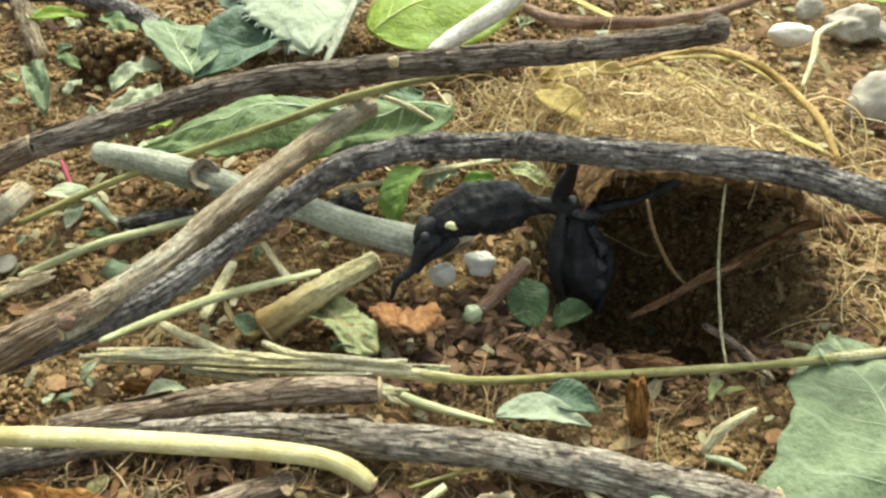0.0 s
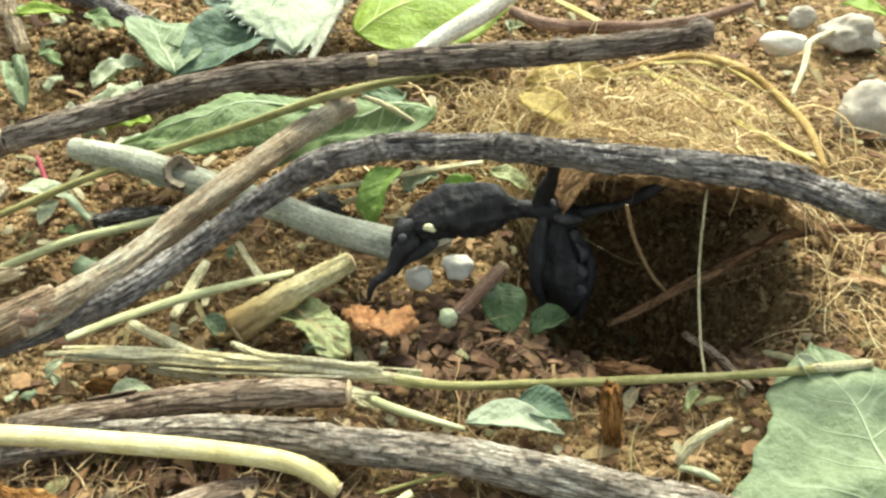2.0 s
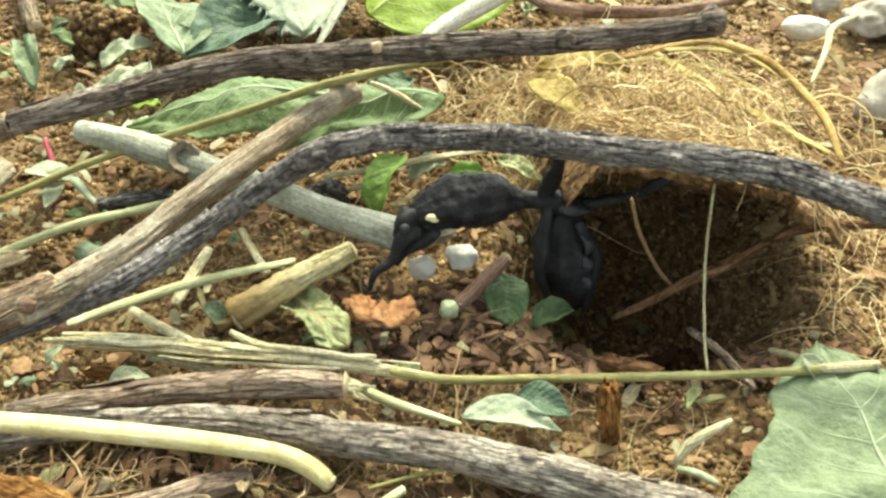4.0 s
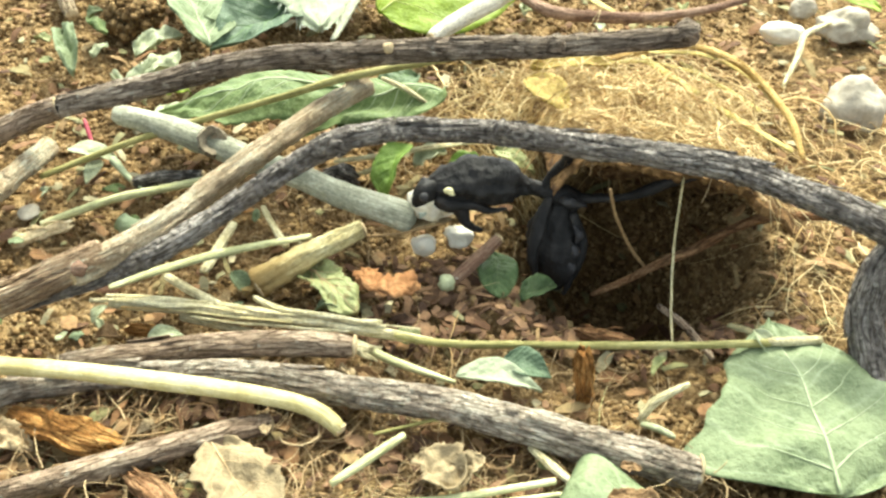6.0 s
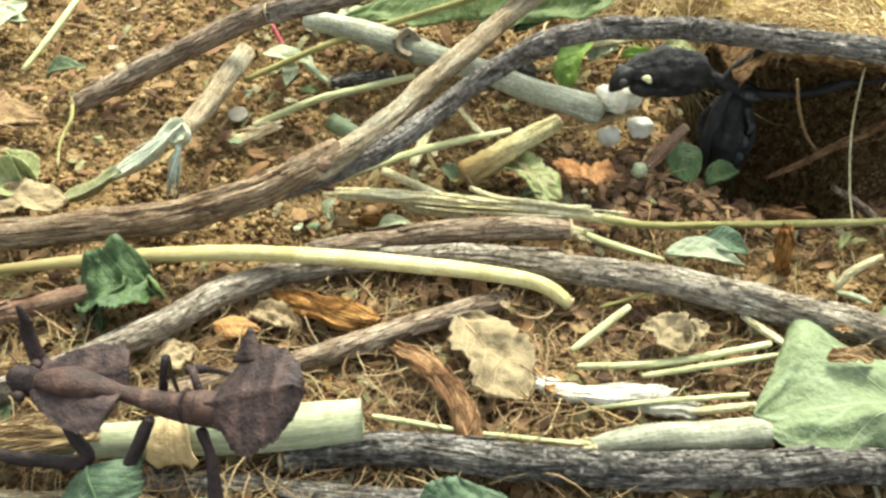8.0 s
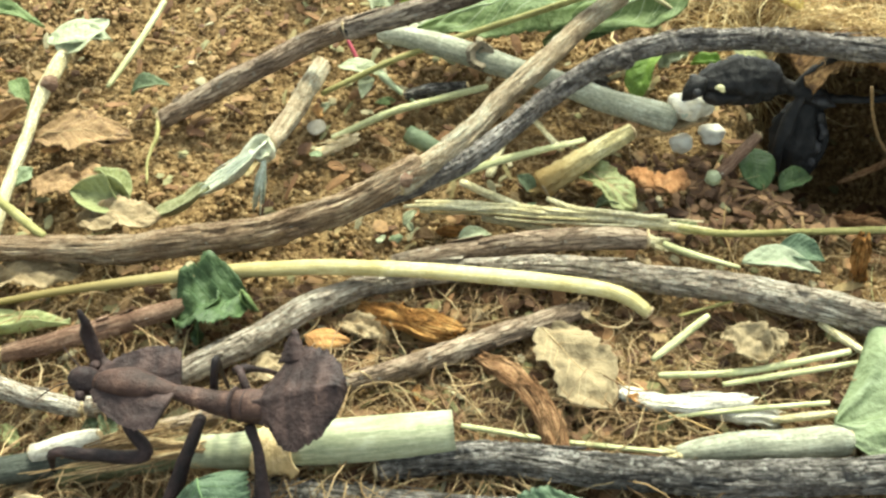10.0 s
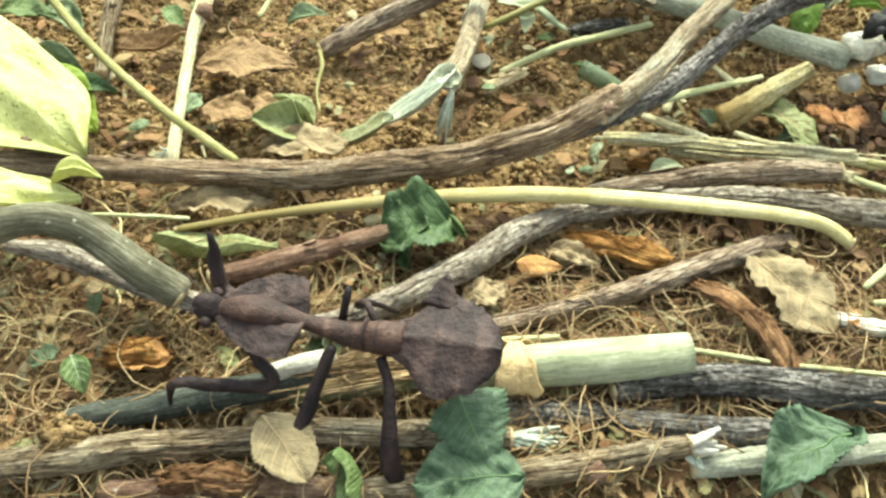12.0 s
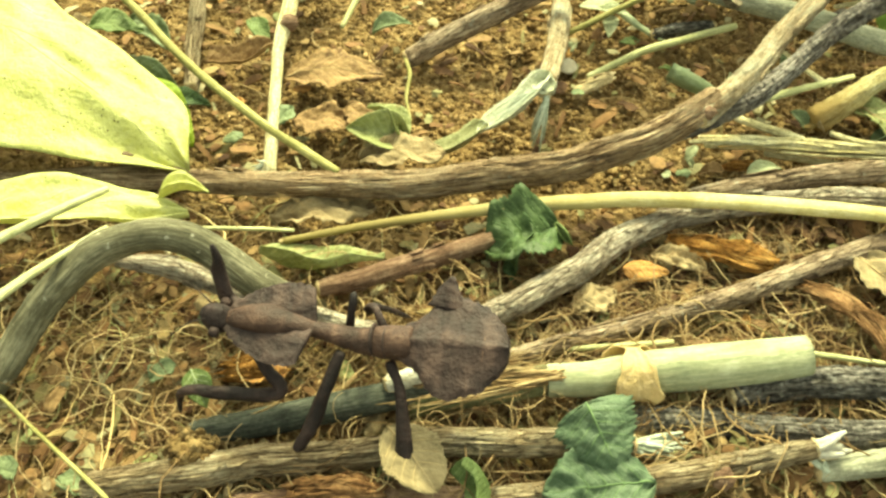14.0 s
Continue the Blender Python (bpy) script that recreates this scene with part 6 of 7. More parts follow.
leaf("small_leaf", (1.7, -5.3, 3), (7.5, -5.3, 4), 3.2, LEAF_WHITE, "small pale green leaf scrap under a stick", shape="ovate", cup=0.3)
leaf("small_leaf", (95.6, -3.4, 7), (97.8, -5.7, 4), 3, LEAF_WHITE, "small whitish leaf tip", shape="ovate", cup=0.3)

# the far end of the arching branch and more leaves behind the upper branch
stump = stick("dead_stump", [(117.5, 2.5, 21, 2.61), (113.2, 0.5, 16, 2.77), (112.1, -2.8, 10, 2.86), (112.8, -8.9, 4, 3.1), (114, -15.8, -1, 3.41)], DARK_BARK, "dark rotten stick bending down to the soil", "stick", sides=28, ridge=0.2, lumps=0.25)
leaf("pale_leaf", (-17, 57.5, 5), (-8.6, 71.9, 7), 5, LEAF_WHITE, "narrow pale leaf scrap along a branch", shape="blade", serr=0.4, ripple=0.16)
leaf("green_leaf", (42, 52.3, 16), (34.5, 48.3, 14), 8, LEAF_DARK, "dark green leaf between branches", shape="round", serr=0.2, ripple=0.1)
leaf("dry_leaf", (-69.4, 13.8, 3), (-60.7, 2.7, 2), 7, LEAF_BROWN, "brown translucent leaf flake on soil", shape="round", serr=0.5, ripple=0.12)
leaf("dry_leaf", (-80.3, 21.9, 3), (-62.4, 21.8, 3), 8, LEAF_BROWN, "flat brown dry leaf pressed into soil", shape="round", serr=0.5, ripple=0.06, vein=0.4)
leaf("small_leaf", (-79.6, 12.8, 4), (-82, 8.5, 3), 4, LEAF_PALE, "small green leaf by a pale straw", shape="round", serr=0.3, ripple=0.1)

leaf("yellow_leaf", (-97.5, -17.4, 11.5), (-89.6, -16.6, 12), 3.6, LEAF_YELLOW, "pointed yellow leaf tip folded over a stick", shape="ovate", cup=0.7, bend=0.12, roll=-20, thick=0.25)
leaf("green_leaf", (-109.5, 12.2, 9), (-96.3, 2.1, 4), 12, LEAF_LIME, "fresh lime green leaf on the soil", shape="ovate", vein=0.5, bend=0.06, ripple=0.06)
leaf("green_leaf", (-102.6, 10.7, 7), (-94, 10.8, 6), 4.5, LEAF_DARK, "small dark bluish green leaf on the soil", shape="ovate", cup=0.3, vein=0.5)
leaf("green_leaf", (-110.6, 15.4, 9), (-100, 14.3, 6), 8, LEAF_PALE, "small grey-green leaf with a curved edge", shape="ovate", cup=0.35, roll=25, vein=0.5)
leaf("green_leaf", (-119.7, 30.4, 9), (-110.2, 32.7, 6), 8, LEAF_MID, "small green leaf beside a yellow one", shape="ovate", cup=0.2, ripple=0.1)
leaf("green_leaf", (-113.8, 37.6, 5), (-105.2, 30, 4), 6, LEAF_PALE, "small grey-green leaf at the back", shape="round", cup=0.3, ripple=0.12, serr=0.2)
leaf("small_leaf", (-89.7, 37.8, 5), (-85.7, 30.5, 3), 4, LEAF_MID, "small green leaf by a jointed stem", shape="ovate", cup=0.3)
leaf("curled_leaf", (-96.9, 24.5, 5), (-84.3, 28.4, 6), 5, LEAF_BROWN, "curled brown strip of leaf", shape="blade", cup=0.5, bend=-0.15)
leaf("green_leaf", (47, 47.9, 16), (18.2, 42.9, 9), 13, LEAF_MID, "green leaf with wavy edge between branches", shape="ovate", serr=0.2, ripple=0.09, vein=0.8, teeth=0, cup=-0.1)
leaf("leaf_scrap", (-12.4, 56.4, 6), (-21.3, 65, 5), 3.0, LEAF_WHITE, "torn scrap of whitish leaf", "leaf scrap", shape="round", serr=0.5, ripple=0.18, nu=8, nv=14)
leaf("leaf_scrap", (-4, 58.5, 7), (-12.8, 59.9, 5), 4.0, LEAF_LIME, "torn scrap of yellow-green leaf", "leaf scrap", shape="blade", serr=0.5, ripple=0.18, nu=8, nv=14)
leaf("leaf_scrap", (-27.5, 84.2, 4), (-33.2, 89.5, 5), 3.0, LEAF_MID, "torn scrap of green leaf", "leaf scrap", shape="round", serr=0.5, ripple=0.18, nu=8, nv=14)
leaf("leaf_scrap", (-28.5, 75.1, 4), (-25.9, 78.9, 5), 2.5, LEAF_WHITE, "torn scrap of whitish leaf", "leaf scrap", shape="blade", serr=0.5, ripple=0.18, nu=8, nv=14)
leaf("leaf_scrap", (41.5, 38.5, 5), (47.5, 41.5, 6.4), 4.6, LEAF_WHITE, "whitish torn scrap behind an arching branch", "leaf scrap", shape="round", serr=0.5, ripple=0.14, cup=0.3, nu=12, nv=18)
leaf("leaf_scrap", (48, 39.6, 5), (55, 38.8, 5), 3.4, LEAF_FRESH, "curled green scrap behind an arching branch", "leaf scrap", shape="ovate", serr=0.3, ripple=0.1, cup=0.5, nu=12, nv=18)
leaf("leaf_scrap", (3, 82, 7), (-7, 88, 8), 8, LEAF_PALE, "grey-green torn leaf piece in the shade", "leaf scrap", shape="ovate", serr=0.3, ripple=0.12, cup=0.2, vein=0.5, nu=14, nv=24)
leaf("leaf_scrap", (9, 99, 8), (-2, 108, 8), 10, LEAF_GREY, "dull green leaf behind a felted one", "leaf scrap", shape="ovate", serr=0.2, ripple=0.08, vein=0.5, nu=14, nv=24)
leaf("leaf_scrap", (-19, 99, 5), (-27, 104, 6), 5, LEAF_MID, "torn green scrap behind a clod", "leaf scrap", shape="blade", serr=0.4, ripple=0.15, nu=12, nv=18)
chip("bark_chip", [(24, 34.5, 3.5), (27.4, 35.8, 5), (30.8, 35.4, 3.6)], 3.4, 2.2, BLACK_BARK, "dark crumbly bark piece beneath a branch", seed=27)
# small green scraps among the litter
def green_scraps(centre, rx, ry, count, seed, mats):
    rng = random.Random(seed)
    for _ in range(count):
        x, y = centre[0] + rng.uniform(-rx, rx), centre[1] + rng.uniform(-ry, ry)
        z = max(ground_z(x, y, False), 0) + rng.uniform(1.0, 3.5)
        a, L = rng.uniform(0, 6.28), rng.uniform(2.0, 5.0)
        tip = (x + L * math.cos(a), y + L * math.sin(a), z + rng.uniform(-1.2, 1.6))
        m, words = rng.choice(mats)
        leaf("leaf_scrap", (x, y, z), tip, L * rng.uniform(0.35, 0.8), m, words, "leaf scrap", nu=8, nv=14, group="leaf scraps in the litter",
             shape=rng.choice(("ovate", "round", "blade")), serr=rng.uniform(0.1, 0.5), ripple=rng.uniform(0.05, 0.18), cup=rng.uniform(-0.2, 0.5), roll=rng.uniform(-25, 25))


GREENS = ((LEAF_PALE, "torn scrap of pale green leaf"), (LEAF_MID, "torn scrap of green leaf"), (LEAF_WHITE, "torn scrap of whitish leaf"), (LEAF_OLIVE, "torn scrap of olive leaf"))
MIXED = GREENS + ((LEAF_TAN, "torn scrap of tan leaf"), (LEAF_BROWN, "torn scrap of brown leaf"), (LEAF_RUST, "torn scrap of rusty leaf"))
green_scraps((-14.7, 96.3, 0), 34, 26, 34, 3, GREENS)
green_scraps((8.5, 12.2, 0), 40, 22, 22, 4, MIXED)
green_scraps((65.6, 111.8, 0), 40, 26, 14, 5, GREENS)
green_scraps((-102.8, 21.3, 0), 30, 30, 18, 6, MIXED)
green_scraps((-84, -48, 0), 34, 18, 34, 7, MIXED[3:] + MIXED[:1])
green_scraps((20.3, -26.5, 0), 60, 20, 22, 8, MIXED[3:])

# ---- fine litter: crumbs, fibres and scraps that nobody could count ----
def scatter_mesh(name, verts, faces, material, label, category):
    me = bpy.data.meshes.new(name)
    me.from_pydata(verts, [], faces)
    me.materials.append(material)
    for p in me.polygons:
        p.use_smooth = True
    return tagged(new(name, me), label, category, kind="stuff")


def build_crumbs(single, heaps):
    """Loose soil: single granules, and heaps of granules that stick together as clods."""
    base = bmesh.new()
    bmesh.ops.create_icosphere(base, subdivisions=1, radius=1.0)
    bv = np.array([v.co[:] for v in base.verts])
    bf = np.array([[v.index for v in f.verts] for f in base.faces])
    base.free()
    rng = np.random.default_rng(5)
    spots = []
    for _ in range(single):
        x, y = rng.uniform(-125, 125), rng.uniform(-60, 135)
        r = 0.2 + 0.6 * rng.random() ** 4
        spots.append((x, y, ground_z(x, y) + r * 0.2, r))
    for _ in range(heaps):
        cx, cy, size = rng.uniform(-110, 115), rng.uniform(-55, 125), 0.9 + 2.2 * rng.random() ** 3
        for _ in range(int(14 * size ** 1.7) + 6):
            d = rng.normal(0, 0.5, 3) * size
            d *= min(1.0, size / (np.linalg.norm(d) + 1e-6))
            x, y = cx + d[0], cy + d[1]
            spots.append((x, y, ground_z(x, y, False) + abs(d[2]) * 0.8 + 0.2, rng.uniform(0.22, 0.6)))
    P = np.array(spots)
    m, k = len(P), len(bv)
    V = bv[None] * (1 + rng.uniform(-0.3, 0.3, (m, k, 1))) * P[:, None, 3:] * rng.uniform(0.75, 1.2, (m, 1, 3)) + P[:, None, :3]
    F = bf[None] + (np.arange(m) * k)[:, None, None]
    me = bpy.data.meshes.new("soil_crumbs")
    me.vertices.add(m * k)
    me.vertices.foreach_set("co", (V * MM).astype(np.float32).ravel())
    nf = F.shape[0] * F.shape[1]
    me.loops.add(nf * 3)
    me.loops.foreach_set("vertex_index", F.astype(np.int32).ravel())
    me.polygons.add(nf)
    me.polygons.foreach_set("loop_start", np.arange(0, nf * 3, 3, dtype=np.int32))
    me.polygons.foreach_set("use_smooth", np.ones(nf, dtype=bool))
    me.update(calc_edges=True)
    me.materials.append(CRUMB)
    tagged(new("soil_crumbs", me), "loose crumbs and clods of red-brown soil", "soil", kind="stuff")


def build_fibres(name, beds, material, label, seed, kinks=9, hanging=0.07):
    rng = np.random.default_rng(seed)
    verts, faces, base = [], [], 0
    for cx, cy, rx, ry, count, length, lift, radius in beds:
        for _ in range(count):
            a, q = rng.uniform(0, 2 * math.pi), math.sqrt(rng.random())
            x, y = cx + rx * q * math.cos(a), cy + ry * q * math.sin(a)
            head, turn = rng.uniform(0, 2 * math.pi), rng.normal(0, 0.25)
            L = length * rng.uniform(0.4, 1.5)
            rad = radius * (0.45 + 1.1 * rng.random() ** 2)
            up0, up1 = lift * rng.random() ** 1.5, lift * rng.random() ** 1.5
            pts = []
            for k in range(kinks):
                f = k / (kinks - 1)
                r = roof_z(x, y)
                g = ground_z(x, y, False)
                floor = g if r is None or (k and floor < r - 5) else max(r, g)
                if k and pts[-1][2] - floor > 6:
                    floor = max(floor, floor_was - 1.6)
                floor_was = floor
                pts.append((x, y, floor + 0.6 + up0 * (1 - f) + up1 * f + lift * 0.55 * math.sin(math.pi * f) * up0 / max(lift, 0.1)))
                head += turn + rng.normal(0, 0.22)
                x, y = x + L / kinks * math.cos(head), y + L / kinks * math.sin(head)
            if any(pit_at(p[0], p[1]) < 0.95 and roof_z(p[0], p[1]) is None for p in pts) and rng.random() > hanging:
                continue   # few fibres hang in the hollow
            pts = np.array(pts)
            tan = np.gradient(pts, axis=0)
            tan /= np.linalg.norm(tan, axis=1)[:, None] + 1e-9
            s = np.cross(tan, (0, 0, 1.0))
            s /= np.linalg.norm(s, axis=1)[:, None] + 1e-9
            n = np.cross(s, tan)
            for k in range(kinks):
                rk = rad * (1 - 0.5 * k / kinks)
                for j in range(3):
                    an = 2.0944 * j
                    verts.append(tuple((pts[k] + rk * (math.cos(an) * s[k] + math.sin(an) * n[k])) * MM))
            for k in range(kinks - 1):
                for j in range(3):
                    a0, a1 = base + 3 * k + j, base + 3 * k + (j + 1) % 3
                    faces.append((a0, a1, a1 + 3, a0 + 3))
            base += 3 * kinks
    return scatter_mesh(name, verts, faces, material, label, "fibre")


def build_bits(name, count, x0, x1, y0, y1, material, label, seed):
    """Small flat scraps of leaf and bark, each a bent four-sided flake."""
    rng = np.random.default_rng(seed)
    verts, faces = [], []
    for k in range(count):
        x, y = rng.uniform(x0, x1), rng.uniform(y0, y1)
        L, W = 0.5 + 2.2 * rng.random() ** 2, rng.uniform(0.25, 1.1)
        a, tilt = rng.uniform(0, 6.28), rng.uniform(-0.5, 0.5)
        c, s = math.cos(a), math.sin(a)
        z = ground_z(x, y, False) + rng.uniform(1.0, 2.6)
        base = len(verts)
        for i, u in enumerate((-1, -0.2, 0.4, 1)):
            for w in (-1, 1):
                for h in (0, 1):
                    px, py = u * L * rng.uniform(0.8, 1.2), w * W * (1 - 0.35 * abs(u)) * rng.uniform(0.4, 1.5)
                    pz = z + tilt * px + 0.25 * (1 - u * u) * L * 0.5 + h * 0.25
                    verts.append(((x + px * c - py * s) * MM, (y + px * s + py * c) * MM, pz * MM))
        for i in range(3):
            o, p = base + 4 * i, base + 4 * i + 4
            faces += [(o + 1, o + 3, p + 3, p + 1), (o, p, p + 2, o + 2), (o, o + 1, p + 1, p), (o + 2, p + 2, p + 3, o + 3)]
        faces += [(base, base + 2, base + 3, base + 1), (base + 12, base + 13, base + 15, base + 14)]
    ob = scatter_mesh(name, verts, faces, material, label, "litter")
    for p in ob.data.polygons:
        p.use_smooth = False


LEAFY_END = (20.5, -32.9, 0)
FRONT = (-38.5, -49, 0)
LEFT = (-94.8, -40.7, 0)
RIGHT = (115.8, 24, 0)
HOLE = (60.8, 3, 0)
build_crumbs(60000, 620)
# bed: centre x, y, half axes, number, length, lift, radius
build_fibres("coir_fibres", [
    (MOUND[0] + 4, MOUND[1] + 2, 30, 18, 1300, 13, 5, 0.12),
    (MOUND[0] + 30, MOUND[1] + 2, 40, 24, 420, 13, 4, 0.11),
    (MOUND[0] + 12, MOUND[1] - 12, 30, 7, 360, 10, 4, 0.11),
    (RIGHT[0], RIGHT[1], 24, 28, 230, 13, 4, 0.11),
    (MOUND[0] + 4, MOUND[1] - 6, 24, 8, 240, 13, 12, 0.11),
], FIBRE, "tangle of golden brown coir fibres", 21)
build_fibres("rootlets", [
    (LEAFY_END[0], LEAFY_END[1], 66, 24, 1050, 14, 4, 0.13),
    (FRONT[0], FRONT[1], 66, 22, 1050, 15, 5, 0.14),
    (LEFT[0], LEFT[1], 42, 32, 470, 15, 6, 0.13),
    (-45, -49.5, 9, 3.5, 90, 13, 8, 0.1),
    (LEFT[0], LEFT[1], 42, 32, 480, 9, 4, 0.07),
    (FRONT[0], FRONT[1], 66, 22, 700, 9, 4, 0.07),
    (LEAFY_END[0], LEAFY_END[1], 66, 24, 800, 9, 3, 0.07),
    (HOLE[0], HOLE[1], 50, 16, 160, 11, 3, 0.11),
    (24, 24, 20, 12, 200, 9, 2.5, 0.09),
    (-14, 12, 26, 16, 150, 9, 2, 0.08),
    (10, 40, 150, 90, 900, 10, 3, 0.1),
], FIBRE_DULL, "loose brown rootlets through the litter", 22)
rng_edge = random.Random(77)
fringe = []
for k in range(34):
    u = rng_edge.random()
    fx = ROOF[0][0] - 3 + (ROOF[2][0] - ROOF[0][0] + 8) * u
    fringe.append((fx, float(np.interp(fx, [p[0] for p in ROOF], [p[1] for p in ROOF])) + 2.5, 2.0, 1.6, 7, 4.5, 1.0, 0.1))
build_fibres("coir_fringe", fringe, FIBRE_DULL, "fringe of fibres along the overhanging coir", 24, kinks=7, hanging=0.75)
build_fibres("curly_roots", [
    (LEAFY_END[0], LEAFY_END[1], 60, 22, 36, 26, 3, 0.17),
    (FRONT[0], FRONT[1], 70, 24, 40, 28, 3, 0.17),
    (LEFT[0], LEFT[1], 42, 32, 40, 32, 4, 0.18),
    (MOUND[0] + 8, MOUND[1] + 2, 46, 20, 60, 28, 7, 0.24),
], FIBRE, "pale curly roots over the litter", 23, kinks=14)
build_fibres("straw_threads", [
    (LEFT[0], LEFT[1], 40, 30, 40, 30, 3, 0.15),
    (FRONT[0], FRONT[1] - 4, 60, 18, 26, 26, 2.5, 0.14),
    (LEAFY_END[0], LEAFY_END[1], 56, 20, 18, 24, 2, 0.13),
], GREEN_FIBRE, "thin yellow-green straws in the litter", 25, kinks=8)
build_bits("leaf_crumbs", 1700, LEFT[0] - 45, LEFT[0] + 120, LEFT[1] - 25, LEFT[1] + 22, BIT, "crumbled brown leaf among the rootlets", 12)
build_bits("litter_scraps", 4800, -165, 190, -90, 180, BIT, "tiny scraps of dead leaf and bark", 9)
build_bits("bark_flakes", 420, HOLE[0] - 26, HOLE[0] + 34, HOLE[1] - 6, HOLE[1] + 16, RED_FLAKE, "small red-brown bark flakes before a hollow", 10)
build_bits("bark_flakes", 380, LEAFY_END[0] - 50, LEAFY_END[0] + 50, LEAFY_END[1] - 20, LEAFY_END[1] + 20, RED_FLAKE, "small red-brown bark flakes among rootlets", 11)


# ---- mantises ----
def blob(points, sides=14, squash=1.0, seed=1, lumps=0.06, ridge=0.02, step=0.5):
    return tube(points, sides=sides, step=step, ridge=ridge, lumps=lumps, wiggle=0.05, seed=seed, squash=squash)


def plate(length, half, thick, bumpy=0.25, nx=30, ny=20, keel=1.0, seed=1):
    """A leaf-like plate along +x: half(v) is its half width in millimetres at v from 0 to 1."""
    bm = bmesh.new()
    top, bot = [], []
    for j in range(nx + 1):
        v = j / nx
        w = max(half(v), 0.05)
        a, b = [], []
        for i in range(ny + 1):
            u = -1 + 2 * i / ny
            dome = keel * (1 - abs(u)) ** 2 + thick * (1 - u * u) ** 0.5
            seg = 0.12 * math.sin(v * 44) * (1 - abs(u)) * bumpy * 2
            nz = bumpy * noise.noise(Vector((v * 6, u * 4, seed)))
            ragged = 0.35 * bumpy * noise.noise(Vector((v * 22, u * 2, seed + 5))) * abs(u) ** 4 * 4
            y = u * w + ragged
            a.append(bm.verts.new(Vector((v * length, y, dome + seg + nz * 0.6)) * MM))
            b.append(bm.verts.new(Vector((v * length, y, -0.35 * dome + nz * 0.6)) * MM))
        top.append(a)
        bot.append(b)
    for j in range(nx):
        for i in range(ny):
            bm.faces.new((top[j][i], top[j + 1][i], top[j + 1][i + 1], top[j][i + 1]))
            bm.faces.new((bot[j][i], bot[j][i + 1], bot[j + 1][i + 1], bot[j + 1][i]))
        bm.faces.new((top[j][0], bot[j][0], bot[j + 1][0], top[j + 1][0]))
        bm.faces.new((top[j][ny], top[j + 1][ny], bot[j + 1][ny], bot[j][ny]))
    for i in range(ny):
        bm.faces.new((top[0][i], top[0][i + 1], bot[0][i + 1], bot[0][i]))
        bm.faces.new((top[nx][i], bot[nx][i], bot[nx][i + 1], top[nx][i + 1]))
    bm.normal_update()
    return bm


def abdomen_half(v):
    return float(np.interp(v, (0, 0.14, 0.36, 0.5, 0.78, 0.93, 1.0), (2.4, 3.4, 7.0, 7.5, 6.0, 3.6, 1.4)))


